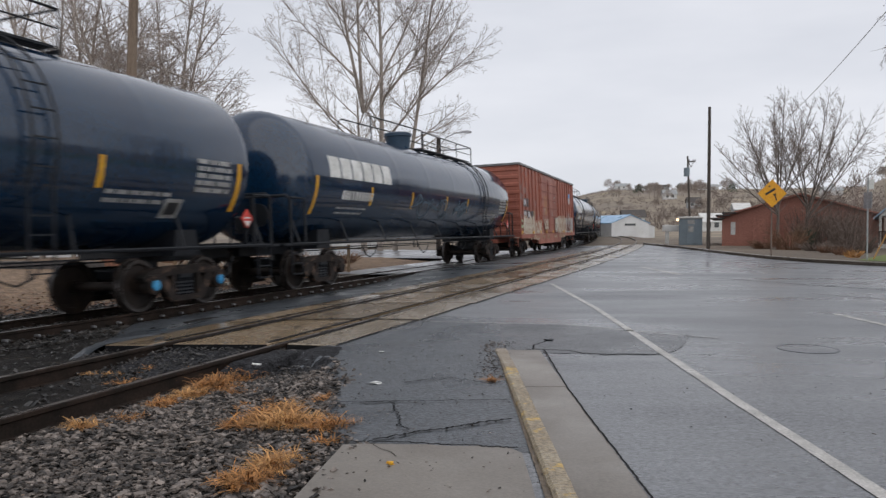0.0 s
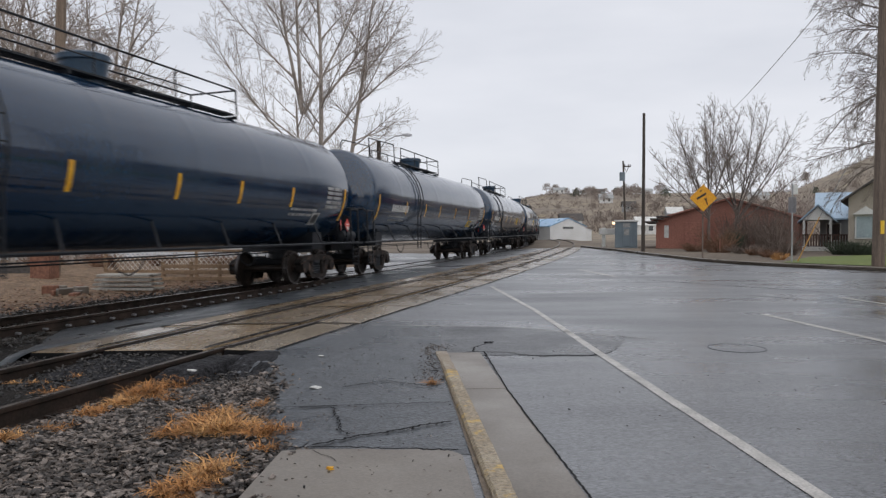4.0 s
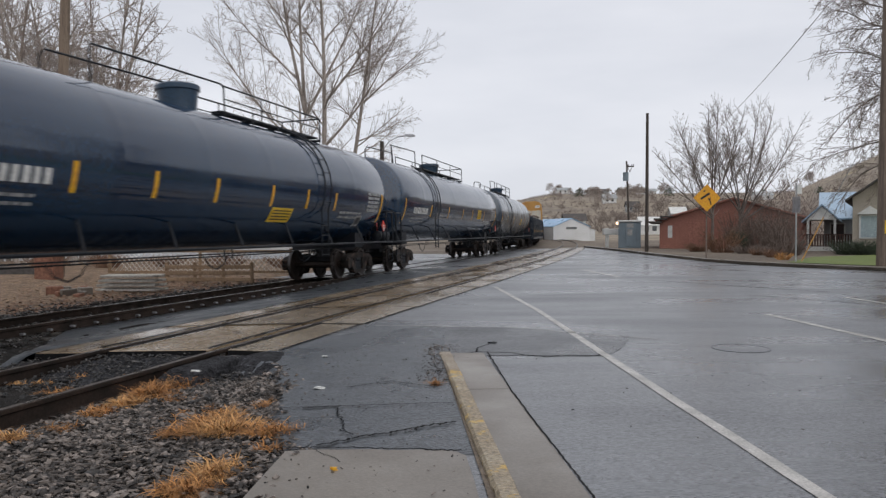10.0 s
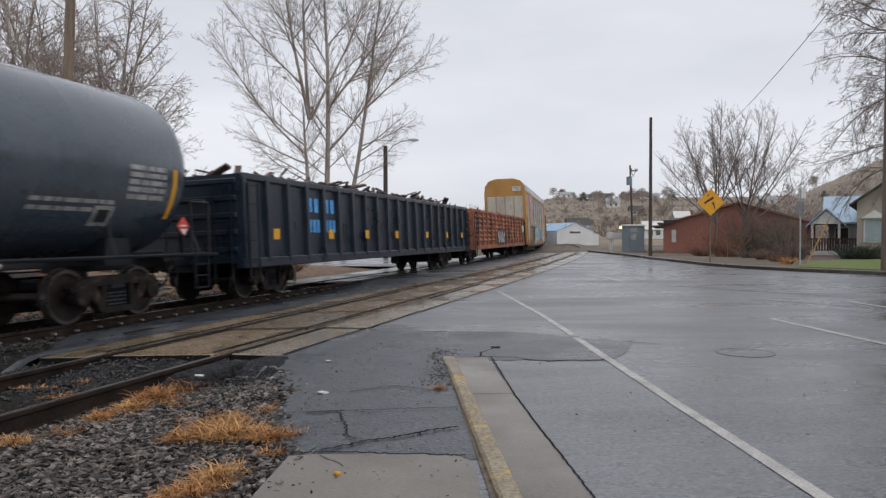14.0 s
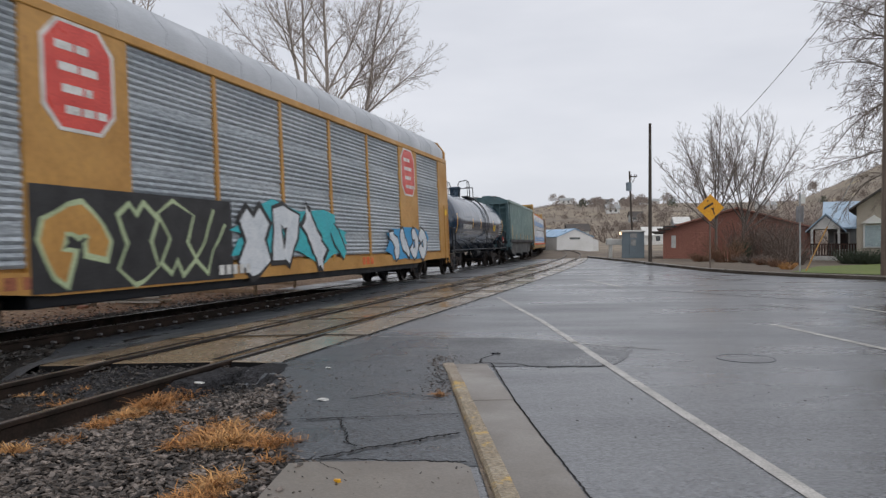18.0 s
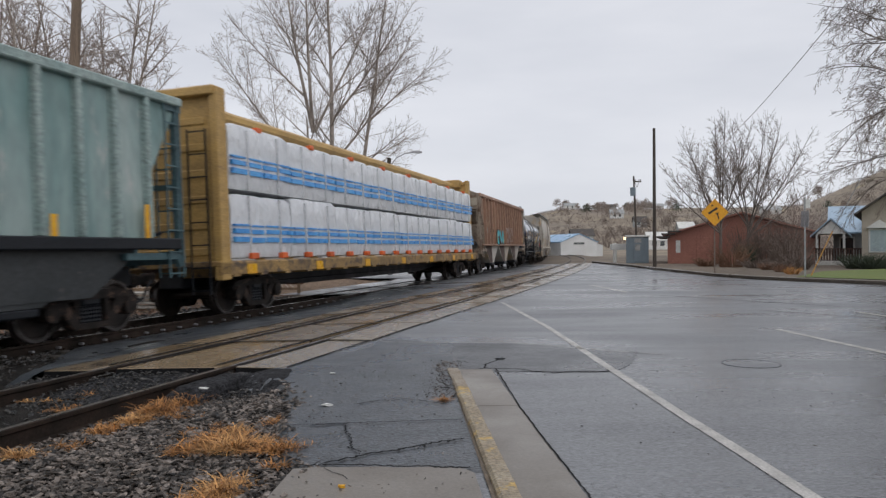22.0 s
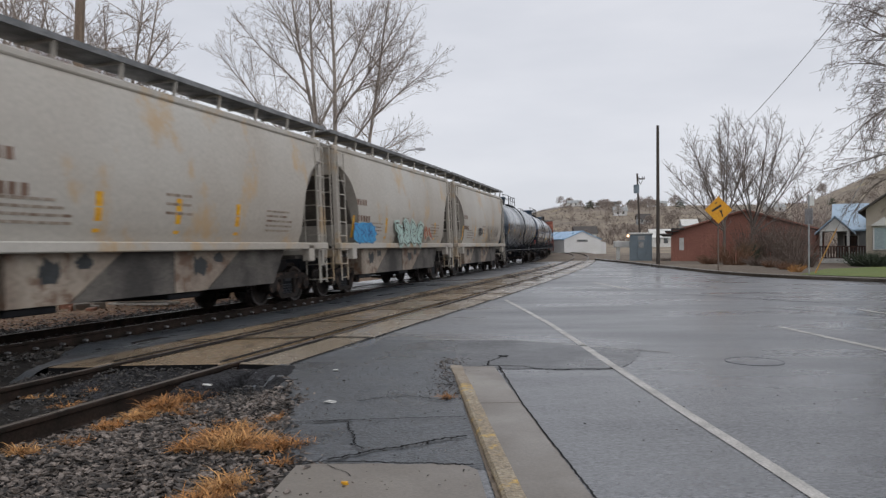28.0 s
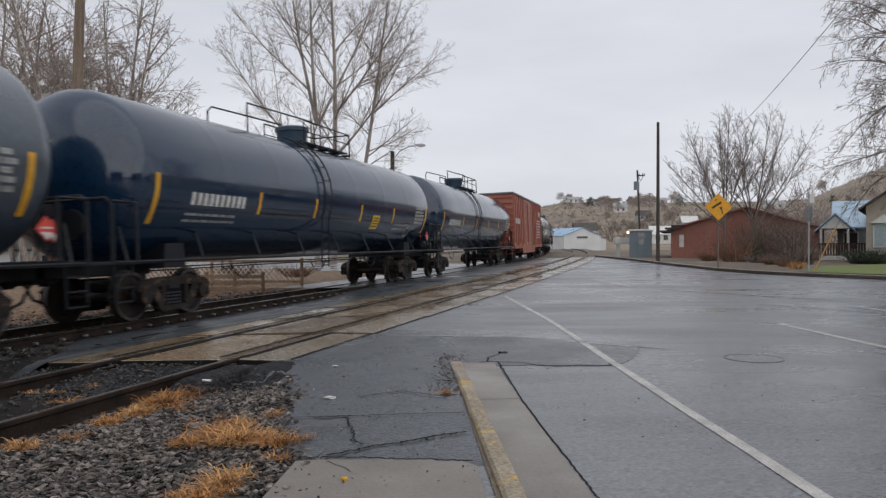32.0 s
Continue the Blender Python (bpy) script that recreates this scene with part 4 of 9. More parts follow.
def add_truck(car, x):
    t = part("truck", BOLSTER, None, car, "dark rusty two-axle truck")
    t.matrix_basis = pose(x, 0, 0)
    for sy in (-1, 1):
        o = part("side_frame", SIDE, None, t)
        o.matrix_basis = pose(0, sy * 1.0, 0, 0, 0, 0 if sy > 0 else 180)
        for k in (-0.18, -0.06, 0.06, 0.18):
            o = part("spring", SPRING, None, t)
            o.matrix_basis = pose(k, sy * 1.0, 0)
    for sx in (-0.889, 0.889):
        o = part("axle", AXLE, None, t)
        o.matrix_basis = pose(sx, 0, WHEEL_R)
        for sy in (-1, 1):
            for name, me in (("wheel", WHEEL), ("rim", RIM)):
                o = part(name, me, None, t)
                o.matrix_basis = pose(sx, sy * 0.72, WHEEL_R, 0, 0, 0 if sy > 0 else 180)


coup = Geo()
coup.box(-0.1, 0.62, -0.09, 0.09, 0.76, 0.96, 0.03)
coup.box(0.45, 0.72, -0.16, 0.12, 0.72, 1.0, 0.05)
COUPLER = coup.mesh("coupler", M_TRUCK)
hose = Geo()
hose.tube([(0.25, 0.25, 0.85), (0.42, 0.27, 0.72), (0.55, 0.26, 0.5), (0.72, 0.22, 0.42)], 0.028, 6)
HOSE = hose.mesh("air_hose", M_UNDER)


def add_ends(car, half):
    for sx in (-1, 1):
        for name, me in (("coupler", COUPLER), ("air_hose", HOSE)):
            o = part(name, me, None, car)
            o.matrix_basis = pose(sx * half, 0, 0, 0, 0, 0 if sx > 0 else 180)


CARS = []


def new_car(name, label, category, u0, u1, truck_in):
    car = thing(name, label, category, "freight train cars")
    half = (u1 - u0) / 2
    CARS.append((car, (u0 + u1) / 2, half - truck_in))
    for sx in (-1, 1):
        add_truck(car, sx * (half - truck_in))
    return car, half


def curved(g, x0, x1, z0, z1, r, zc, off=0.006, n=5, skew=0.0):
    """A thin patch laid on the near side of a drum of radius r."""
    rings = []
    for z in spread(z0, z1, n):
        q = max(-1, min(1, (z - zc) / r))
        y = -(r + off) * math.sqrt(1 - q * q)
        dx = skew * (z - z0)
        rings.append([(x0 + dx, y, zc + (r + off) * q), (x1 + dx, y, zc + (r + off) * q)])
    g.loft(rings, closed=False, caps=False)


def text_bars(draw, x0, x1, z0, z1, rows, seed, fill=0.62):
    """Unreadable lines of lettering: short bars in rows."""
    r = random.Random(seed)
    h = (z1 - z0) / rows
    for i in range(rows):
        x, zb = x0, z0 + i * h
        end = x1 - r.uniform(0, 0.25) * (x1 - x0)
        while x < end:
            w = h * r.uniform(0.8, 2.6)
            draw(x, min(x + w, x1), zb, zb + h * fill)
            x += w + h * 0.35


def mark_bars(car, drawer, x0, x1, z0, z1, count, r, material, name="lettering_bar"):
    """Plain bars, one for each character, where lettering stands."""
    w = (x1 - x0) / count
    for i in range(count):
        g = Geo()
        a = x0 + i * w
        drawer(g)(a, a + w * r.uniform(0.58, 0.74), z0, z1)
        part(name, g, material, car)


def tank_car(u0, u1, label, r=1.58, zc=2.68, paint=None, ladder=4.2, plat=(0.9, 6.0), dome_x=0.0, hoop=(-3.4, 1.0), strips=(), logo=False, number=(-5.4, -2.9), ytag=None, stencil=True, seed=0, bottom=False, marks=6, tags=()):
    paint = paint or M_BLACK
    ti, lift = (1.05, 0.0) if u1 - u0 > 14 else (0.9, 0.33)
    car, half = new_car("tank_car", label, "tank car", u0, u1, ti)
    rnd = random.Random(seed)
    # shell with domed heads and faint weld rings
    g = Geo()
    e = half + 0.18
    prof = [(-e - 0.5 * r * math.cos(a), r * math.sin(a)) for a in spread(0.02, math.pi / 2, 9)]
    for k in range(1, 7):
        x = -e + 2 * e * k / 7
        prof += [(x - 0.30, r), (x - 0.03, r), (x - 0.015, r + 0.0007), (x + 0.015, r + 0.0007), (x + 0.03, r), (x + 0.30, r)]
    prof += [(e + 0.5 * r * math.cos(a), r * math.sin(a)) for a in spread(math.pi / 2, 0.02, 9)]
    g.rev(prof, 64, pose(0, 0, zc))
    part("shell", g, paint, car)
    # side sill pipes and underframe
    g = Geo()
    for sy in (-1, 1):
        g.tube([(-e - 0.9, sy * 1.50, 1.08), (e + 0.9, sy * 1.50, 1.08)], 0.032, 6)
        for k in spread(-e - 0.6, e + 0.6, 9):
            g.bar((k, sy * 1.5, 1.08), (k + 0.25, sy * (r * 0.72), zc - r * 0.62), 0.035)
    part("safety_rail", g, M_UNDER, car, "long black pipe rail along the side")
    g = Geo()
    for sx in (-1, 1):
        g.box(sx * (e + 0.15) - 1.7, sx * (e + 0.15) + 1.0 if sx > 0 else sx * (e + 0.15) + 1.7, -0.3, 0.3, 0.84, 1.16, 0.02) if sx > 0 else g.box(sx * (e + 0.15) - 1.0, sx * (e + 0.15) + 1.7, -0.3, 0.3, 0.84, 1.16, 0.02)
        g.prism([(-0.35, 0.95), (0.35, 0.95), (0.28, zc - r * 0.8), (-0.28, zc - r * 0.8)], -1.1, 1.1, pose(sx * (half - ti), 0, 0))
        g.box(sx * (e + 0.75) - 0.5, sx * (e + 0.75) + 0.5, -1.52, 1.52, 1.04, 1.10, 0.01)
    if bottom:
        g.rev([(-0.5, 0.0), (-0.48, 0.17), (0.45, 0.17), (0.5, 0.0)], 12, pose(2.4, -0.55, 0.86))
    for k in spread(-half * 0.5, half * 0.5, 3):
        g.tube([(k - 0.5, -0.8, 0.95), (k - 0.3, -0.8, 0.72), (k, -0.8, 0.62), (k + 0.3, -0.8, 0.72), (k + 0.5, -0.8, 0.95)], 0.016, 5)
    g.bar((-half + 1, -0.3, 0.95), (half - 1, -0.3, 0.95), 0.03)
    g.bar((-half + 1, 0.45, 0.88), (half - 1, 0.45, 0.88), 0.03)
    if bottom:
        g.rev([(0.62, 0.1), (0.72, 0.16), (0.95, 0.2)], 12, pose(dome_x, 0, 0, 0, -90, 0))
    part("underframe", g, M_UNDER, car)
    # end handrails, steps
    for sx in (-1, 1):
        g = Geo()
        x = sx * (e + 0.95)
        g.tube([(x, -1.50, 1.08), (x, -1.50, 2.05), (x, -1.40, 2.15), (x, 1.40, 2.15), (x, 1.50, 2.05), (x, 1.50, 1.08)], 0.034, 8)
        g.tube([(x - sx * 0.6, -1.5, 1.08), (x - sx * 0.6, -1.5, 2.1), (x, -1.5, 2.1)], 0.03, 7)
        for y in (-0.5, 0.5):
            g.tube([(x, y, 1.08), (x, y, 2.15)], 0.02, 6)
        for y in (-1.48, 1.48):
            for q in (-0.22, 0.22):
                g.bar((x - sx * 0.25 + q, y, 1.08), (x - sx * 0.25 + q, y, 0.42), 0.03)
            for z in (0.42, 0.66, 0.88):
                g.bar((x - sx * 0.25 - 0.22, y, z), (x - sx * 0.25 + 0.22, y, z), 0.03)
        part("end_handrail", g, M_UNDER, car)
    g = Geo()
    g.rev([(-0.03, 0.0), (-0.03, 0.26), (0.03, 0.26), (0.03, 0.0)], 16, pose(-e - 0.9, -0.65, 1.75))
    g.box(-e - 1.0, -e - 0.8, -0.5, -0.1, 1.35, 1.75, 0.03)
    part("brake_wheel", g, M_UNDER, car)
    if seed in (3, 7, 10, 13):
        g = Geo()
        g.rev([(-0.5, 0.0), (-0.46, 0.17), (0.44, 0.17), (0.5, 0.0)], 16, pose(e + 0.62, -1.2, 1.29))
        part("air_reservoir", g, M_UNDER, car, "dark grey air reservoir on the end platform")
    if seed == 1:
        for x in (-(half - ti), half - ti):
            for sx in (-0.889, 0.889):
                g = Geo()
                g.rev([(-0.02, 0.09), (0.01, 0.09), (0.02, 0.06), (0.02, 0.0)], 12, pose(x + sx, -1.16, 0.46, 0, 0, -90))
                part("bearing_cap", g, M_GBLUE, car, "bright blue bearing cap")
    # ladder over the shell on both sides
    g = Geo()
    for sy in (-1, 1):
        for dx in (-0.21, 0.21):
            g.tube([(ladder + dx, sy * 1.5, 0.75), (ladder + dx, sy * 1.53, 1.6)] + [(ladder + dx, sy * (r + 0.1) * math.cos(a), zc + (r + 0.1) * math.sin(a)) for a in spread(-0.4, 1.25, 9)], 0.022, 5)
        for z in spread(0.8, 1.6, 4):
            g.bar((ladder - 0.21, sy * 1.52, z), (ladder + 0.21, sy * 1.52, z), 0.022)
        for a in spread(-0.25, 1.15, 7):
            y, z = sy * (r + 0.1) * math.cos(a), zc + (r + 0.1) * math.sin(a)
            g.bar((ladder - 0.21, y, z), (ladder + 0.21, y, z), 0.022)
    part("ladder", g, M_UNDER, car)
    # top platform, dome and railings
    zt = zc + r
    g = Geo()
    g.box(plat[0], plat[1], -0.16, 0.16, zt - 0.05, zt - 0.01)
    deck = part("top_platform", g, M_UNDER, car)
    for x in spread(plat[0], plat[1], 5):
        g = Geo()
        g.bar((x, -0.62, zt - 0.04), (x, 0.62, zt - 0.04), 0.07)
        part("crossbar", g, M_UNDER, deck)
    for y in (-0.55, 0.30):
        for k in range(4):
            g = Geo()
            g.box(plat[0], plat[1], y + k * 0.085, y + k * 0.085 + 0.06, zt + 0.02, zt + 0.06)
            part("plank", g, M_UNDER, deck)
    g = Geo()
    k = 0.68 if bottom else 1.0
    g.rev([(-0.15, 0.40 * k), (0.10, 0.41 * k), (0.38, 0.45 * k), (0.40, 0.49 * k), (0.50, 0.49 * k), (0.54, 0.42 * k), (0.56, 0.0)], 22, pose(dome_x, 0, zt, 0, -90, 0))
    part("dome_housing", g, M_HOUSING, car, "round dark blue valve housing on top")
    if bottom:
        g = Geo()
        g.rev([(-0.1, 0.10), (0.14, 0.10), (0.15, 0.15), (0.20, 0.15), (0.21, 0.07), (0.30, 0.07), (0.31, 0.0)], 14, pose(dome_x - 0.62, -0.1, zt, 0, -90, 0))
        part("relief_valve", g, M_HOUSING, car, "small dark blue relief valve beside the housing")
    g = Geo()
    if bottom:
        for y in (-0.55, 0.55):
            g.tube([(hoop[0], y, zt + 0.5), (hoop[0] + 0.3, y, zt + 0.7), (hoop[1] - 0.8, y, zt + 0.92), (hoop[1] - 0.2, y, zt + 0.88), (hoop[1], y, zt + 0.7), (hoop[1], y, zt - 0.1)], 0.026, 7)
            g.tube([(dome_x + 0.25, y, zt + 0.5), (plat[1], y, zt + 0.62), (plat[1], y, zt - 0.1)], 0.022, 6)
            g.tube([(hoop[1] - 0.55, y, zt - 0.05), (hoop[1] - 0.55, y, zt + 0.9)], 0.02, 6)
            g.tube([(hoop[0], y, zt + 0.5), (hoop[0] + 0.1, y, zt - 0.12)], 0.022, 6)
        g.tube([(plat[1], -0.55, zt + 0.62), (plat[1], 0.55, zt + 0.62)], 0.022, 6)
    else:
        for y in (-0.62, 0.62):
            g.tube([(plat[0], y, zt - 0.05), (plat[0], y, zt + 0.62), (plat[1], y, zt + 0.62), (plat[1], y, zt - 0.1)], 0.022, 6)
            g.tube([(plat[0], y, zt + 0.32), (plat[1], y, zt + 0.32)], 0.016, 5)
            for x in spread(plat[0], plat[1], 4)[1:-1]:
                g.tube([(x, y, zt), (x, y, zt + 0.62)], 0.018, 5)
        g.tube([(plat[1], -0.62, zt + 0.62), (plat[1], 0.62, zt + 0.62)], 0.022, 6)
        g.tube([(hoop[0], -0.55, zt - 0.1), (hoop[0], -0.55, zt + 0.5), (hoop[0] + 0.1, -0.5, zt + 0.62), (hoop[1], -0.5, zt + 0.7), (hoop[1] + 0.1, -0.5, zt + 0.6), (hoop[1] + 0.1, -0.5, zt)], 0.022, 6)
        g.tube([(hoop[0], 0.55, zt - 0.1), (hoop[0], 0.55, zt + 0.5), (hoop[0] + 0.1, 0.5, zt + 0.62), (hoop[1], 0.5, zt + 0.7), (hoop[1] + 0.1, 0.5, zt)], 0.022, 6)
    part("platform_railing", g, M_UNDER, car)
    # reflectors: long curved ones at the ends, short ones between
    for x in (-half, half):
        g = Geo()
        curved(g, x - 0.06, x + 0.06, zc - 0.92 + lift, zc - 0.02 + lift, r, zc, n=9)
        part("reflector", g, M_YREF, car, "long curved yellow reflector strip")
    for x in strips:
        g = Geo()
        curved(g, x - 0.055, x + 0.055, zc - 0.64 + lift, zc - 0.15 + lift, r, zc)
        part("reflector", g, M_YREF, car, "yellow reflector strip")
    draw_on = lambda g: (lambda a, b, c, d: curved(g, a, b, c, d, r, zc, n=3))
    faded = M_GREYTXT if paint is not M_BLACK else M_WHITE
    if logo:
        x, w = number[0] - 0.65, 3.75 / 6
        for k in range(6):
            g = Geo()
            curved(g, x, x + 0.55, zc - 0.02, zc + 0.50, r, zc, n=4)
            part("emblem_block", g, M_WHITE, car)
            x += w
        mark_bars(car, draw_on, number[0] + 0.05, number[0] + 1.9, zc - 0.53, zc - 0.31, marks + 4, rnd, faded)
        low = zc - 0.88
    else:
        high = zc - 0.42 + lift * 0.45 - (0.14 if paint is M_DARKGREY else 0.0)
        mark_bars(car, draw_on, number[0], number[0] + 2.0, high - 0.12, high + 0.12, marks + 4, rnd, faded)
        low = high - 0.44
    g = Geo()
    text_bars(draw_on(g), number[0] - 0.1, number[0] + 1.7, low, low + 0.24, 2, seed, 0.4)
    part("small_lettering", g, M_GREYTXT, car)
    g = Geo()
    text_bars(draw_on(g), half - 3.3, half - 1.5, zc - 0.84, zc - 0.58, 2, seed + 1, 0.5)
    part("small_lettering", g, M_GREYTXT, car)
    if bottom:
        g = Geo()
        text_bars(draw_on(g), -2.2, -1.0, 1.46, 1.74, 3, seed + 3, 0.5)
        part("small_lettering", g, M_GREYTXT, car)
    if stencil:
        def stencil_bar(a, b, c, d):
            g = Geo()
            curved(g, a, b, c, d, r, zc, n=3)
            part("stencil_bar", g, M_GREYTXT, car)
        for k in range(5):
            z = zc - 0.60 + 0.126 * k
            x = half - 1.25
            while x < half - 0.3:
                w = rnd.uniform(0.18, 0.5)
                stencil_bar(x, min(x + w, half - 0.25), z, z + 0.083)
                x += w + 0.04
    g = Geo()
    curved(g, half - 1.9, half - 1.45, zc - 1.06, zc - 0.74, r, zc)
    part("data_plate", g, M_GREYTXT, car)
    g = Geo()
    curved(g, half - 1.82, half - 1.53, zc - 1.0, zc - 0.80, r, zc, off=0.010)
    part("data_plate_window", g, M_GBLACK, car)
    if ytag:
        g = Geo()
        curved(g, ytag[0], ytag[0] + ytag[1], zc - 0.25 + ytag[2], zc - 0.25 + ytag[2] + ytag[3], r, zc)
        part("yellow_panel", g, M_YTAG, car, "yellow warning panel")
        g = Geo()
        for k in range(4):
            z = zc - 0.25 + ytag[2] + ytag[3] * (0.16 + k * 0.2)
            curved(g, ytag[0] + 0.08, ytag[0] + ytag[1] - 0.08, z, z + ytag[3] * 0.08, r, zc, off=0.010, n=2)
        part("panel_lettering", g, M_GBLACK, car)
    for x, y in ((half + 0.35, -1.46), (half + 0.95, -1.0)):
        g = Geo()
        g.prism([(-0.19, 0), (0, -0.19), (0.19, 0), (0, 0.19)], -0.012, 0.012, pose(x, y, 1.62, 0, 0, 0 if y < -1.2 else 20))
        pl = part("placard", g, M_RED, car, "red and white diamond placard")
        g = Geo()
        g.prism([(-0.12, -0.05), (0, -0.165), (0.12, -0.05)], -0.016, 0.016, pose(x, y, 1.62, 0, 0, 0 if y < -1.2 else 20))
        g.prism([(-0.10, 0.03), (0.10, 0.03), (0.10, 0.0), (-0.10, 0.0)], -0.016, 0.016, pose(x, y, 1.62, 0, 0, 0 if y < -1.2 else 20))
        part("placard_print", g, M_WHITE, pl)
        g = Geo()
        g.bar((x, y + 0.03, 1.08), (x, y + 0.03, 1.78), 0.04)
        part("placard_holder", g, M_UNDER, car)
    g = Geo()
    def on_head(a, b, c, d):
        q = min(0.95, ((a + b) ** 2 / 4 + ((c + d) / 2 - zc) ** 2) / r ** 2)
        x = -e - 0.5 * r * math.sqrt(1 - q) - 0.012
        g.add([(x, a, c), (x, b, c), (x + 0.02, b, d), (x + 0.02, a, d)], [(0, 1, 2, 3)])
    text_bars(on_head, -0.15, 0.75, zc + 0.22, zc + 0.64, 3, seed + 7, 0.4)
    part("head_lettering", g, M_GREYTXT, car)
    for k, (a, w, z, h) in enumerate(tags):
        scrawl(car, a, w, z, h, r, zc, seed + k, M_SCRAWL, 3 + k)
    add_ends(car, e + 1.05)
    return car


def scrawl(car, x0, w, z0, h, r, zc, seed, material, loops=5):
    """Thin looping sprayed lines on a drum, no letters."""
    q = random.Random(seed)
    for _ in range(3):
        g, rings = Geo(), []
        ph, k = q.uniform(0, 6), q.uniform(0.6, 1.4)
        for i in range(loops * 14):
            t = i / (loops * 14 - 1)
            a = t * loops * 6.28
            x = x0 + w * t + 0.28 * math.sin(a * k + ph)
            z = z0 + h * (0.5 + 0.42 * math.sin(a + ph) * (0.6 + 0.4 * math.sin(t * 9 + ph)))
            rings.append((x, z, 0.012 + 0.010 * abs(math.sin(a * 0.7))))
        pts = []
        for i, (x, z, wd) in enumerate(rings):
            (xa, za, _), (xb, zb, _) = rings[max(i - 1, 0)], rings[min(i + 1, len(rings) - 1)]
            d = math.hypot(xb - xa, zb - za) or 1
            nx, nz = -(zb - za) / d * wd, (xb - xa) / d * wd
            row = []
            for s in (-1, 1):
                c = max(-0.99, min(0.99, (z + nz * s - zc) / r))
                row.append((x + nx * s, -(r + 0.009) * math.sqrt(1 - c * c), zc + (r + 0.009) * c))
            pts.append(row)
        g.loft(pts, closed=False, caps=False)
        part("sprayed_scrawl", g, material, car, "thin pale blue sprayed scrawl", smooth=False)


def end_ladder(car, x, y, z0, z1, rungs, w=0.42, along=True, material=None):
    g = Geo()
    for q in (0, w):
        a = (x + q, y, z0) if along else (x, y + q, z0)
        b = (x + q, y, z1) if along else (x, y + q, z1)
        g.bar(a, b, 0.03)
    for z in spread(z0 + 0.08, z1 - 0.05, rungs):
        g.bar((x, y, z), (x + w, y, z) if along else (x, y + w, z), 0.026)
    return part("ladder", g, material or M_UNDER, car)


def write(parent, words, size, at, turn, material):
    """Plain lettering in the built-in font, as a mesh."""
    cu = bpy.data.curves.new("words", "FONT")
    cu.body, cu.size, cu.align_x, cu.extrude = words, size, "CENTER", 0.002
    tmp = bpy.data.objects.new("words", cu)
    me = bpy.data.meshes.new_from_object(tmp)
    bpy.data.objects.remove(tmp)
    me.materials.clear()
    me.materials.append(material)
    ob = part("words", me, None, parent)
    ob.matrix_basis = pose(*at, *turn)
    return ob


def graffiti(car, x0, z0, w, h, back, fill, line, seed, y=-1.6, letters=4, angular=False, halo=None, fat=1.0):
    """Spray-painted shapes: a ragged backing, fat forms, outlines and an outer halo, no letters."""
    r = random.Random(seed)
    if back:
        g = Geo()
        n = 26
        ring = []
        for i in range(n):
            a = 2 * math.pi * i / n
            k = 1 + r.uniform(-0.12, 0.12)
            ring.append((x0 + w / 2 + w * 0.56 * k * math.copysign(abs(math.cos(a)) ** 0.6, math.cos(a)), y - 0.004, z0 + h / 2 + h * 0.58 * k * math.copysign(abs(math.sin(a)) ** 0.7, math.sin(a))))
        g.add(ring, [tuple(range(n))])
        part("graffiti_backing", g, back, car, smooth=False)
    cw = w / letters
    for i in range(letters):
        gf, gl = Geo(), Geo()
        cx = x0 + cw * (i + 0.5)
        wd = min(cw * 0.19, h * 0.17) * r.uniform(0.85, 1.1) * fat
        a0, a1 = r.choice(((-2.9, 2.2), (0.3, 5.6), (3.3, 9.2), (-0.4, 4.4)))
        hx, hz = cw * 0.30, h * 0.36
        if angular:
            wd *= 0.8
            bends = r.choice(((-1, -1, 1, 1), (1, -1, 1, -1), (-1, 1, 1, -1), (-1, -1, 1, -0.2)))
            lift = r.choice(((0, 1, 0, 1), (1, 1, 0, 0), (0, 1, 1, 0), (1, 0, 0, 1)))
            pts = []
            for k in range(3):
                for q in spread(0, 1, 4)[:3 if k < 2 else 4]:
                    pts.append((cx + hx * (bends[k] + (bends[k + 1] - bends[k]) * q), z0 + h * (0.12 + 0.76 * (lift[k] + (lift[k + 1] - lift[k]) * q))))
        elif r.random() < 0.65:
            pts = [(cx + hx * math.cos(a), z0 + h * 0.5 + hz * math.copysign(abs(math.sin(a)) ** 0.8, math.sin(a))) for a in spread(a0, a1, 12)]
        else:
            pts = [(cx + hx * math.sin(t * 5 + i), z0 + h * (0.1 + 0.8 * t)) for t in spread(0, 1, 9)]
        gh = Geo()
        for geo, q, ex, yy in ((gh, wd * 2.1, wd * 1.1, y - 0.0055), (gl, wd * 1.4, wd * 0.5, y - 0.007), (gf, wd, 0.0, y - 0.010)):
            rings = []
            for k, (px, pz) in enumerate(pts):
                (ax, az), (bx, bz) = pts[max(k - 1, 0)], pts[min(k + 1, len(pts) - 1)]
                ln = math.hypot(bx - ax, bz - az) or 1
                ux, uz = (bx - ax) / ln, (bz - az) / ln
                e = -ex if k == 0 else (ex if k == len(pts) - 1 else 0)
                qq = q * (1 + 0.25 * math.sin(k * 1.9 + i))
                rings.append([(px + ux * e - uz * qq, yy - 0.0002 * k, pz + uz * e + ux * qq), (px + ux * e + uz * qq, yy - 0.0002 * k, pz + uz * e - ux * qq)])
            geo.loft(rings, closed=False, caps=False)
        form = part("graffiti_form", gf, fill, car, smooth=False)
        part("graffiti_outline", gl, line, form, smooth=False)
        if halo:
            part("graffiti_halo", gh, halo, form, smooth=False)


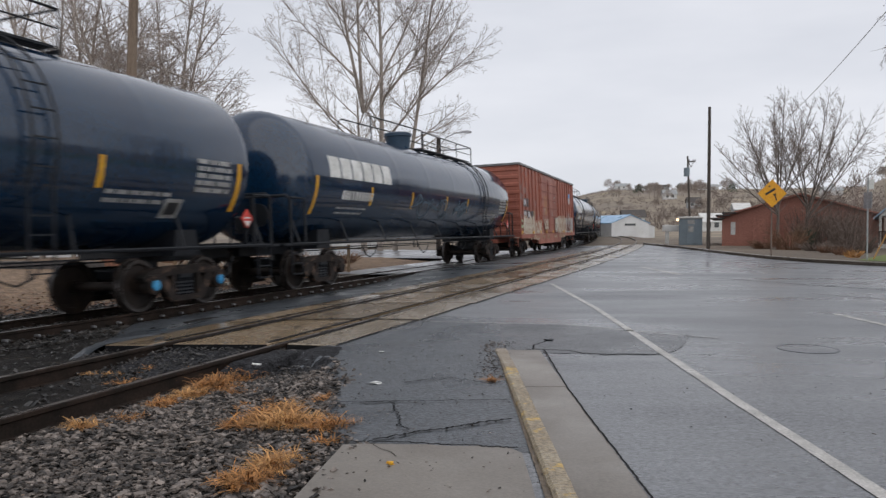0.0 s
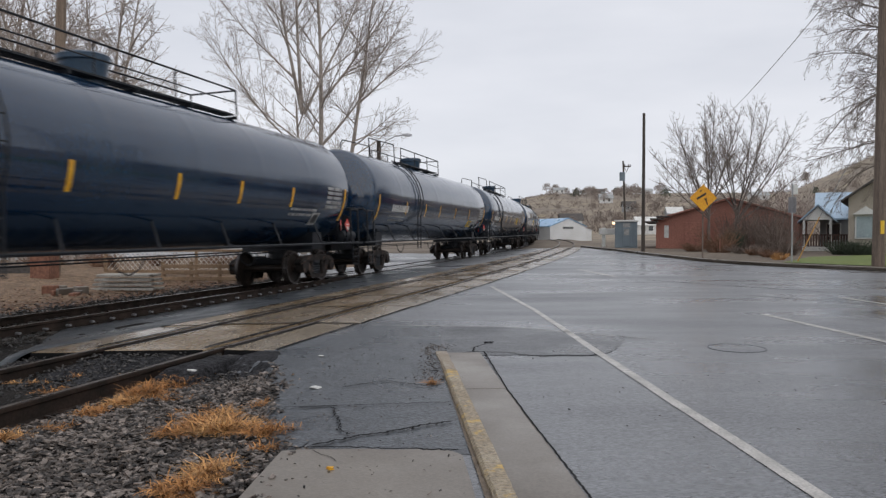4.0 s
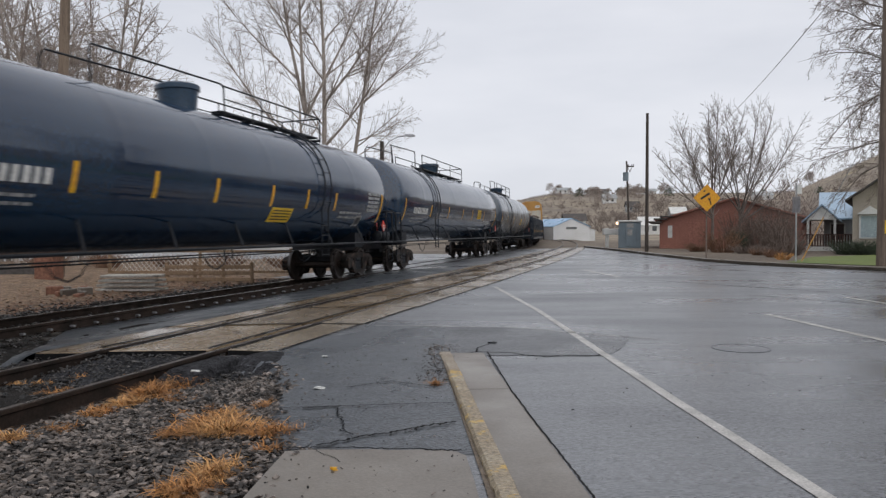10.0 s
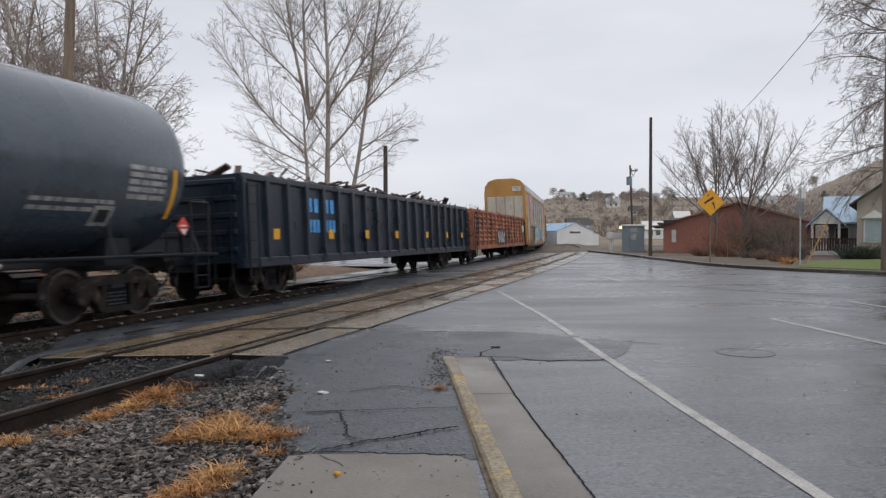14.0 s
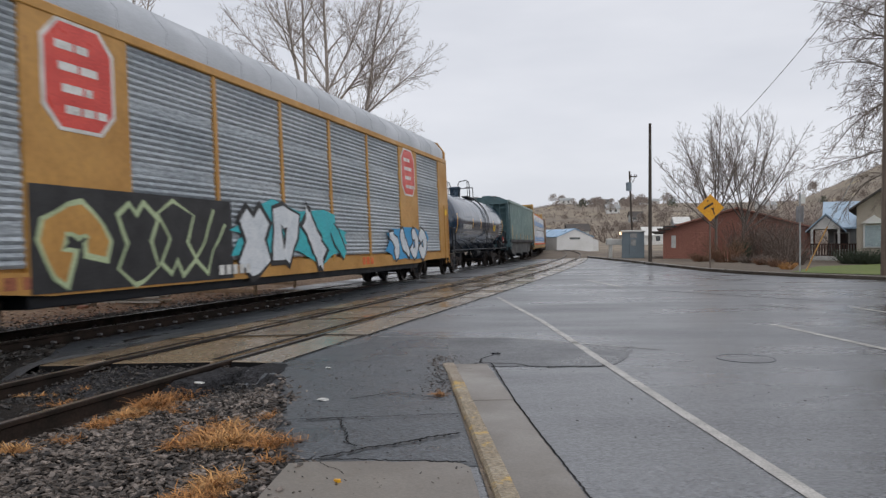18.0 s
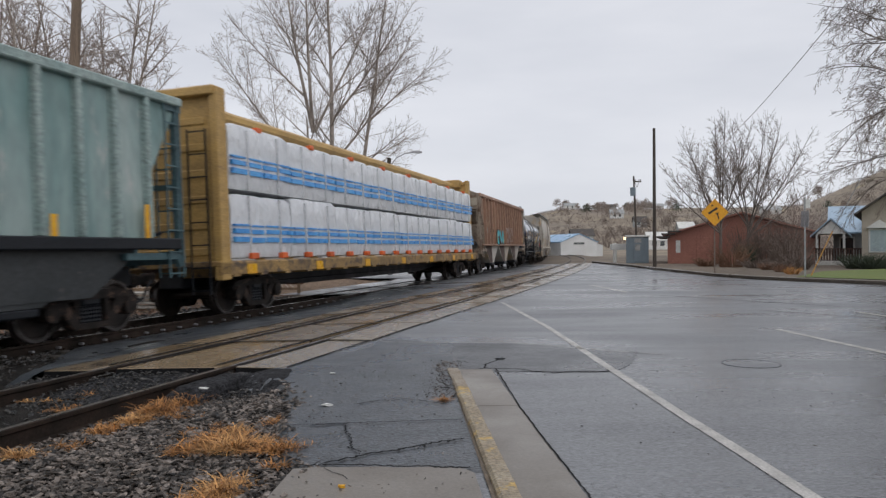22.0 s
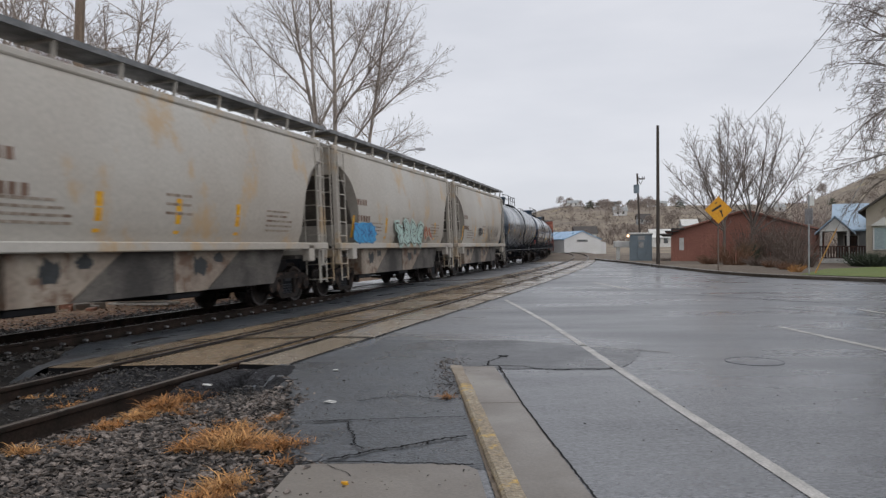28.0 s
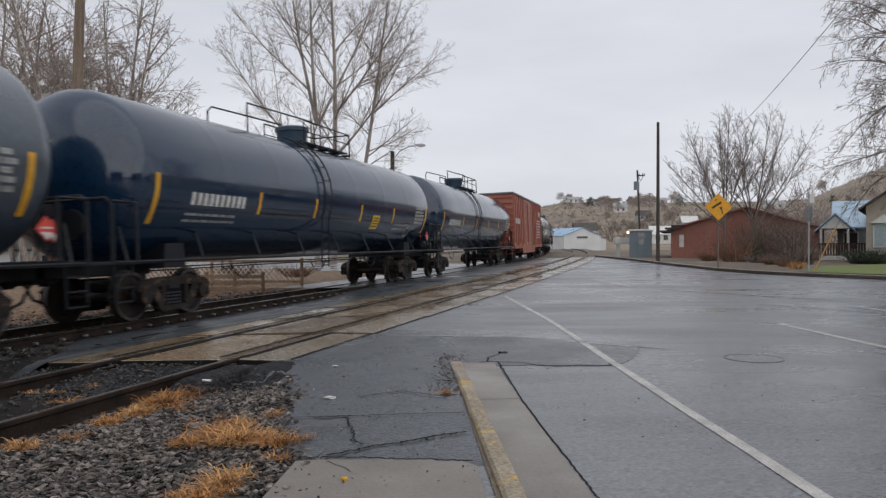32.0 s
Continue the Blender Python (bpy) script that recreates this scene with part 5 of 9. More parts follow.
def smear(car, x0, z0, w, h, y, material, seed):
    """A ragged patch of old sprayed paint."""
    r, g, n = random.Random(seed), Geo(), 24
    ring = [(x0 + w * (0.5 + 0.5 * r.uniform(0.75, 1.05) * math.copysign(abs(math.cos(q)) ** 0.5, math.cos(q))), y, z0 + h * (0.5 + 0.5 * r.uniform(0.4, 1.1) * math.sin(q))) for q in spread(0, 6.02, n)]
    g.add(ring, [tuple(range(n))])
    part("paint_smear", g, material, car, smooth=False)


def flat_marks(car, x0, x1, z0, z1, count, y, material, seed):
    mark_bars(car, lambda g: (lambda a, b, c, d: g.box(a, b, y - 0.004, y, c, d)), x0, x1, z0, z1, count, random.Random(seed), material)


def flat_text(car, x0, x1, z0, z1, rows, y, material, seed, fill=0.5):
    g = Geo()
    text_bars(lambda a, b, c, d: g.box(a, b, y - 0.004, y, c, d), x0, x1, z0, z1, rows, seed, fill)
    part("small_lettering", g, material, car)


def reflectors(car, xs, z0, z1, y, w=0.09):
    for x in xs:
        g = Geo()
        g.box(x - w / 2, x + w / 2, y - 0.006, y, z0, z1)
        part("reflector", g, M_YREF, car, "yellow reflector strip")


def box_car(u0, u1, label, seed, painted=True):
    car, half = new_car("box_car", label, "box car", u0, u1, 2.6)
    y, zt, zb = 1.56, 4.62, 0.94
    body = Geo()
    body.box(-half + 0.06, half - 0.06, -y + 0.06, y - 0.06, zb + 0.15, zt - 0.1)
    part("body", body, M_BOXRED, car)
    roof = Geo()
    roof.prism([(-half - 0.05, zt - 0.1), (half + 0.05, zt - 0.1), (half + 0.05, zt), (-half - 0.05, zt)], -y - 0.03, y + 0.03)
    for x in spread(-half + 0.5, half - 0.5, 15):
        roof.box(x - 0.04, x + 0.04, -y, y, zt, zt + 0.035)
    part("roof", roof, M_WALK, car, "dull grey steel roof")
    d0, dm, d1 = -3.69, -1.74, 1.58
    xs = [-half + 0.08, -8.74, -7.86, -6.9, -5.98, -4.99, -4.01, d0 - 0.09, d1 + 0.1] + spread(2.6, 8.58, 7) + [half - 0.08]
    for sy in (-1, 1):
        for x in xs:
            ribs = Geo()
            ribs.box(x - 0.06, x + 0.06, min(sy * y, sy * (y - 0.07)), max(sy * y, sy * (y - 0.07)), zb, zt - 0.1)
            part("side_post", ribs, M_BOXRED, car)
    for k, (a, b) in enumerate(((d0, dm - 0.01), (dm + 0.01, d1))):
        g = Geo()
        g.box(a, b, -y - 0.03, -y + 0.05, zb + 0.25, zt - 0.25, 0.02)
        dr = part("door", g, M_BOXRED, car, "sliding door with pressed ribs")
        for z in spread(zb + 0.75, zt - 0.62, 6):
            g = Geo()
            g.box(a + 0.05, b - 0.05, -y - 0.075, -y - 0.03, z - 0.028, z + 0.028, 0.012)
            part("door_rib", g, M_BOXRED, dr)
        for x in ((b - 0.12,) if k == 0 else (a + 0.16, b - 0.1)):
            g = Geo()
            g.bar((x, -y - 0.07, zb + 0.4), (x, -y - 0.07, zt - 0.4), 0.03)
            part("lock_rod", g, M_BOXRED, dr)
    g = Geo()
    for sy in (-1, 1):
        g.prism([(-half, zb), (half, zb), (half, zb + 0.2), (-half, zb + 0.2)], sy * y - 0.02, sy * y + 0.02)
        g.prism([(-5.3, zb), (3.1, zb), (2.75, zb - 0.36), (-4.9, zb - 0.36)], sy * y - 0.03, sy * y + 0.03)
    g.box(-half, half, -0.4, 0.4, 0.75, zb)
    for k in (-1.5, 0.5, 2.2):
        g.rev([(-0.4, 0.0), (-0.38, 0.2), (0.38, 0.2), (0.4, 0.0)], 12, pose(k, -0.8, 0.78))
    part("side_sill", g, M_BOXRED, car)
    for sx in (-1, 1):
        g = Geo()
        g.box(sx * (half - 0.06) - 0.02, sx * (half - 0.06) + 0.02, -y + 0.06, y - 0.06, zb + 0.1, zt - 0.12)
        wall = part("end_wall", g, M_BOXRED, car, "ribbed steel end")
        for z in spread(zb + 0.35, zt - 0.3, 9):
            g = Geo()
            g.prism([(-0.0, z - 0.13), (0.07, z - 0.06), (0.07, z + 0.06), (0.0, z + 0.13)], -y + 0.06, y - 0.06, pose(sx * (half - 0.06), 0, 0, 0, 0, 0 if sx > 0 else 180))
            part("end_rib", g, M_BOXRED, wall)
        for z in (1.18, 1.72, 2.26, 2.8):
            g = Geo()
            g.bar((sx * (half - 0.08), -y - 0.05, z), (sx * (half - 0.68), -y - 0.05, z), 0.028)
            part("grab_iron", g, M_BOXRED, car)
        end_ladder(car, sx * (half + 0.08), -y + 0.15, 0.55, zt - 1.2, 8, along=False, material=M_BOXRED)
    if painted:
        smear(car, -8.95, 0.98, 3.25, 0.98, -y - 0.004, M_GCREAM, seed + 3)
        smear(car, -8.8, 0.9, 2.2, 0.6, -y - 0.0045, M_GCREAM, seed + 8)
        graffiti(car, -8.85, 0.92, 3.05, 1.12, None, M_GCREAM, M_GDIRT, seed, -y - 0.002, 4, False, None, 1.25)
        for x, z, w, h in ((-9.4, 1.42, 0.55, 0.2), (-9.28, 1.68, 0.42, 0.22), (-9.46, 0.9, 0.55, 0.3), (-6.08, 1.62, 0.2, 0.85)):
            smear(car, x, z, w, h, -y - 0.005, M_GLIME, seed + int(z * 10))
        graffiti(car, -5.6, 1.05, 2.5, 0.78, M_GDIRT, M_GCREAM, M_BOXRED, seed + 5, -y - 0.002, 4)
        graffiti(car, -3.4, 1.3, 1.5, 0.7, None, M_GCREAM, M_BOXRED, seed + 6, -y - 0.078, 4)
        graffiti(car, 0.45, 1.2, 1.1, 0.9, None, M_GCREAM, M_GSILVER, seed + 1, -y - 0.078, 2)
        graffiti(car, 1.85, 1.05, 3.5, 1.15, M_GDIRT, M_GCREAM, M_GDIRT, seed + 2, -y - 0.002, 5)
        graffiti(car, 5.4, 1.0, 3.4, 1.2, None, M_GSILVER, M_GCREAM, seed + 7, -y - 0.002, 5, True)
        # thin scribbles
        for x, z, w, h, k in ((-9.5, 3.2, 0.62, 0.45, 3), (-9.5, 2.78, 0.62, 0.4, 2), (-8.68, 3.1, 0.76, 0.4, 3), (-9.5, 1.92, 0.66, 0.24, 3), (-5.65, 2.6, 0.34, 0.34, 1), (-4.9, 1.95, 0.5, 0.4, 2), (-3.3, 2.1, 0.5, 0.6, 2), (-0.9, 2.1, 0.7, 0.4, 3), (0.2, 2.9, 0.4, 0.5, 1)):
            graffiti(car, x, z, w, h, None, M_GREYTXT, M_GREYTXT, seed + int(x * 7), -y - (0.078 if -3.6 < x < 1.4 else 0.002), k, k == 2, None, 0.3)
        for x, w in ((-6.6, 2.2), (-4.0, 1.3), (-2.2, 0.9), (0.3, 1.2), (1.9, 3.0)):
            smear(car, x, 0.80, w, 0.3, -y - 0.0335, M_GDIRT, seed + int(x * 3))
        g = Geo()
        g.box(-2.9, -2.05, -y - 0.033, -y - 0.029, 2.16, 3.24)
        part("repaint_patch", g, M_TANPATCH, car, "tan repainted patch on the door")
        for x0, x1, z0, z1, k in ((-8.66, -7.94, 2.52, 2.93, 2), (-8.67, -7.93, 2.0, 2.34, 3), (-7.65, -6.98, 1.94, 2.33, 3), (-6.67, -6.16, 1.94, 2.32, 0), (-7.66, -7.36, 2.52, 2.94, 0)):
            g = Geo()
            g.box(x0, x1, -y - 0.0055, -y + 0.05, z0, z1)
            part("dark_panel", g, M_SLATE, car, "slate grey painted-out panel")
            if k:
                flat_marks(car, x0 + 0.07, x1 - 0.05, z0 + 0.07, z1 - 0.07, k, -y - 0.006, M_GWHITE, seed)
        flat_text(car, half - 3.2, half - 2.2, 1.7, 2.5, 6, -y - 0.002, M_GREYTXT, seed + 4)
        g = Geo()
        g.prism([(6.87, 3.2), (7.18, 3.06), (7.48, 3.2), (7.48, 3.78), (6.87, 3.78)], -y - 0.006, -y - 0.001)
        part("shield_emblem", g, M_WHITE, car, "white and blue shield emblem")
        g = Geo()
        g.box(6.86, 7.49, -y - 0.010, -y - 0.006, 3.5, 3.79)
        part("shield_band", g, M_BLUE, car)
    else:
        flat_marks(car, -half + 1.0, -half + 3.5, 2.6, 2.95, 7, -y - 0.002, M_WHITE, seed)
        flat_text(car, half - 4.5, half - 1.0, 1.7, 3.3, 7, -y - 0.002, M_WHITE, seed + 4, 0.3)
        flat_marks(car, half - 2.5, half - 0.8, 3.5, 3.9, 4, -y - 0.002, M_WHITE, seed + 5)
    reflectors(car, (-9.25, -6.4, -4.25, -2.4, -0.1, 4.2, 7.6), zb + 0.21, zb + 0.36, -y - 0.036, 0.44)
    add_ends(car, half + 0.3)
    return car


def gondola(u0, u1, label, paint, seed, zt=2.78, wavy=False, post=17):
    car, half = new_car("gondola_car", label, "gondola", u0, u1, 2.3)
    y, zb = 1.55, 0.85
    for sy in (-1, 1):
        g = Geo()
        g.box(-half, half, sy * y - 0.03, sy * y + 0.03, zb, zt)
        part("side_wall", g, paint, car)
    g = Geo()
    g.box(-half, half, -y, y, zb + 0.25, zb + 0.33)
    g.box(-half, half, -0.35, 0.35, 0.68, zb + 0.25)
    part("floor", g, M_UNDER, car)
    xs = spread(-half + 0.1, half - 0.1, post)
    for sy in (-1, 1):
        for x in xs:
            g = Geo()
            g.box(x - 0.075, x + 0.075, sy * y - 0.14 if sy < 0 else y, sy * y if sy < 0 else y + 0.14, zb, zt - 0.05, 0.015)
            part("side_post", g, paint, car)
        g = Geo()
        g.box(-half, half, sy * y - 0.11, sy * y + 0.11, zt - 0.12, zt + 0.03, 0.02)
        part("top_chord", g, paint, car)
        g = Geo()
        g.box(-half, half, sy * y - 0.12, sy * y + 0.12, zb - 0.12, zb + 0.1, 0.02)
        part("bottom_sill", g, paint, car)
    if wavy:
        for a, b in zip(xs, xs[1:]):
            for z in spread(zb + 0.35, zt - 0.35, 6):
                g = Geo()
                g.add([(a + 0.12, -y - 0.03, z - 0.1), (b - 0.12, -y - 0.03, z - 0.1), (b - 0.2, -y - 0.12, z), (a + 0.2, -y - 0.12, z), (a + 0.12, -y - 0.03, z + 0.1), (b - 0.12, -y - 0.03, z + 0.1)], [(0, 1, 2, 3), (3, 2, 5, 4), (0, 3, 4), (1, 5, 2)])
                part("pressed_ridge", g, paint, car)
    for sx in (-1, 1):
        g = Geo()
        g.box(sx * half - 0.04, sx * half + 0.04, -y, y, zb, zt)
        wall = part("end_wall", g, paint, car)
        for z in spread(zb + 0.3, zt - 0.15, 5):
            g = Geo()
            g.box(sx * half - 0.1, sx * half + 0.1, -y, y, z - 0.06, z + 0.06, 0.02)
            part("end_rib", g, paint, wall)
        end_ladder(car, sx * (half - 0.35) - 0.2, -y - 0.16, 0.45, zt - 0.2, 6)
        end_ladder(car, sx * (half + 0.15), -y + 0.1, 0.45, zt - 0.2, 6, along=False)
    r = random.Random(seed)
    g = Geo()
    for _ in range(900):
        x = r.uniform(-half + 0.4, half - 0.4)
        z = zt - (0.08 if wavy else -0.12) + 0.24 * noise.noise((x * 0.5, seed, 0)) + r.uniform(-0.22, 0.12)
        m = Matrix.Translation((x, r.uniform(-1.25, 1.25), z)) @ Euler((r.uniform(-.6, .6), r.uniform(-.6, .6), r.uniform(0, 6.3))).to_matrix().to_4x4()
        a = r.uniform(0.06, 0.26)
        g.box(-a * 1.3, a * 1.3, -a * r.uniform(.08, .5), a * r.uniform(.05, .4), -a * .08, a * r.uniform(.04, .2), 0, m)
    g.box(-half + 0.1, half - 0.1, -1.45, 1.45, zt - 0.8, zt - (0.42 if wavy else 0.2))
    part("scrap_load", g, M_SCRAP, car, "heap of rusty scrap metal")
    add_ends(car, half + 0.3)
    return car, half


def autorack(u0, u1):
    car, half = new_car("autorack_car", "tall yellow autorack with grey corrugated side panels and graffiti", "autorack", u0, u1, 3.1)
    y, zt, zb = 1.56, 4.95, 1.02
    bays = [(-11.7, -9.43), (-7.12, -4.56), (-4.4, -1.72), (-1.56, 1.1), (1.28, 3.98), (4.14, 7.1), (9.22, 12.15)]
    g = Geo()
    g.box(-half + 0.1, half - 0.1, -y + 0.05, y - 0.05, zb, zt)
    part("rack_body", g, M_RACKY, car)
    n_r = 34
    for a, b in bays:
        g, ring0, ring1 = Geo(), [], []
        for i in range(n_r * 4 + 1):
            z = zb + 0.06 + (zt - zb - 0.16) * i / (n_r * 4)
            d = (0.0, 0.022, 0.032, 0.022)[i % 4] * (0.35 if (i // 4) % 10 in (4, 5) else 1.0)
            ring0.append((a, -y - 0.005 - d, z))
            ring1.append((b, -y - 0.005 - d, z))
        g.loft([ring0, ring1], closed=False, caps=False)
        part("side_panel", g, M_GALV, car, "corrugated galvanised steel panel")
    for a, b in zip(bays, bays[1:]):
        x0, x1 = a[1], b[0]
        g = Geo()
        g.box(x0 + 0.01, x1 - 0.01, -y - 0.06, -y + 0.03, zb - 0.1, zt - 0.05, 0.015)
        part("side_post", g, M_RACKY, car)
    for x0, x1 in ((-half, -11.72), (12.17, half)):
        g = Geo()
        g.box(x0, x1, -y - 0.06, y + 0.06, zb - 0.25, zt + 0.1, 0.03)
        part("corner_post", g, M_RACKY, car)
    g = Geo()
    prof = [(-y - 0.05, zt + 0.06), (-y - 0.04, zt + 0.42), (-y + 0.30, zt + 0.84), (-0.7, zt + 1.02), (0.7, zt + 1.02), (y - 0.30, zt + 0.84), (y + 0.04, zt + 0.42), (y + 0.05, zt + 0.06)]
    g.loft([[(x, a, b) for a, b in prof] for x in (-half + 0.5, half - 0.5)])
    for x in spread(-half + 1, half - 1, 20):
        g.loft([[(x + d, a * 1.003, b + 0.008) for a, b in prof] for d in (-0.04, 0.04)])
    part("roof", g, M_RACKROOF, car, "grey ribbed steel roof")
    for sy in (-1, 1):
        g = Geo()
        g.box(-half + 0.1, half - 0.1, sy * y - 0.085, sy * y + 0.085, zt - 0.10, zt + 0.07, 0.02)
        part("top_rail", g, M_RACKY, car, "yellow rail under the roof edge")
    for sx in (-1, 1):
        g = Geo()
        poly = [(-y, zb - 0.1), (y, zb - 0.1), (y, zt + 0.42), (y - 0.30, zt + 0.86), (0.7, zt + 1.04), (-0.7, zt + 1.04), (-y + 0.30, zt + 0.86), (-y, zt + 0.42)]
        g.prism(poly, -0.06, 0.06, pose(sx * (half + 0.02), 0, 0, 0, 0, 90))
        for q in (-1.1, -0.65, -0.2, 0.2, 0.65, 1.1):
            g.box(sx * (half + 0.02) - 0.1, sx * (half + 0.02) + 0.1, q - 0.04, q + 0.04, zt - 0.5, zt + 0.86, 0.01)
        part("end_frame", g, M_RACKY, car, "rounded yellow end door frame")
        g = Geo()
        for k in range(4):
            a = -1.38 + k * 0.70
            g.box(sx * (half + 0.12) - 0.04, sx * (half + 0.12) + 0.04, a, a + 0.66, zb - 0.05, zt - 0.35, 0.05)
        part("end_door", g, M_CREAM, car, "dirty cream folding end door")
        end_ladder(car, sx * (half - 0.5) - 0.3, -y - 0.10, 0.55, 3.0, 6, 0.5, material=M_RACKY)
    g = Geo()
    for sy in (-1, 1):
        g.prism([(-half, zb), (half, zb), (half, 0.78), (half - 3.6, 0.74), (half - 4.6, 0.66), (-half + 4.6, 0.66), (-half + 3.6, 0.74), (-half, 0.78)], sy * y - 0.05, sy * y + 0.05)
    part("side_sill", g, M_RACKY, car)
    g = Geo()
    g.box(-half, half, -0.5, 0.5, 0.6, zb)
    g.box(-half + 4.3, half - 4.3, -1.46, 1.46, 0.48, 0.72, 0.02)
    part("underframe", g, M_UNDER, car)
    for xc in (-8.28, 8.1):
        g = Geo()
        poly = [(-0.78, 0.52), (-0.78, -0.52), (-0.45, -0.86), (0.45, -0.86), (0.78, -0.52), (0.78, 0.52), (0.45, 0.86), (-0.45, 0.86)]
        g.prism([(xc + a, 4.0 + b) for a, b in poly], -y - 0.070, -y - 0.061)
        em = part("emblem", g, M_WHITE, car, "red eight-sided emblem with white border")
        g = Geo()
        g.prism([(xc + a * 0.9, 4.0 + b * 0.93) for a, b in poly], -y - 0.075, -y - 0.069)
        part("emblem_field", g, M_RED, em)
        for k, z in enumerate((4.45, 4.13, 3.80, 3.48)):
            g = Geo()
            text_bars(lambda a, b, c, d: g.box(a, b, -y - 0.08, -y - 0.075, c, d), xc - 0.5 + 0.06 * k, xc + 0.42 + 0.05 * k, z - 0.07, z + 0.1, 1, k, 0.75)
            part("emblem_print", g, M_WHITE, em)
    g = Geo()
    g.box(-9.38, -4.05, -y - 0.066, -y - 0.062, 0.70, 2.3)
    part("graffiti_ground", g, M_GBLACK, car, "black sprayed ground of the graffiti", smooth=False)
    graffiti(car, -9.3, 0.9, 1.6, 1.05, None, M_RACKY, M_GLIME, 11, -y - 0.066, 1, False, None, 1.15)
    graffiti(car, -7.6, 0.86, 3.3, 1.25, None, M_GBLACK, M_GLIME, 19, -y - 0.066, 3, True, None, 1.15)
    smear(car, -4.2, 0.76, 6.5, 1.7, -y - 0.0665, M_GTEAL, 12)
    graffiti(car, -3.9, 0.86, 4.6, 1.35, None, M_GWHITE, M_GBLACK, 12, -y - 0.066, 3, True, None, 1.5)
    graffiti(car, 0.8, 0.95, 1.4, 1.0, None, M_GTEAL, M_GBLACK, 15, -y - 0.066, 1, True, None, 1.2)
    graffiti(car, 5.75, 0.9, 4.3, 0.98, M_GBLUE, M_GWHITE, M_GBLACK, 14, -y - 0.066, 4, False, None, 1.2)
    flat_marks(car, -half + 2.4, -half + 4.4, zb - 0.24, zb - 0.06, 6, -y - 0.055, M_RACKRUST, 3)
    flat_marks(car, 3.3, 4.3, zb - 0.26, zb - 0.03, 3, -y - 0.055, M_ORANGE, 5)
    flat_marks(car, -4.6, -3.3, zb - 0.24, zb - 0.04, 5, -y - 0.075, M_WHITE, 6)
    g = Geo()
    g.box(-half - 0.16, -half - 0.145, -1.28, -0.62, 5.0, 5.34)
    part("notice", g, M_WHITE, car, "white notice plate with black words")
    for z, words in ((5.2, "HEIGHT"), (5.04, "CAR")):
        write(car, words, 0.14, (-half - 0.163, -0.95, z), (90, 0, -90), M_GBLACK)
    flat_text(car, -half + 0.8, -half + 1.25, 3.15, 3.45, 2, -y - 0.065, M_CREAM, 4)
    g = Geo()
    g.box(half - 0.65, half - 0.1, -y - 0.07, -y - 0.062, 2.6, 2.85)
    part("yellow_panel", g, M_YTAG, car)
    add_ends(car, half + 0.35)
    return car


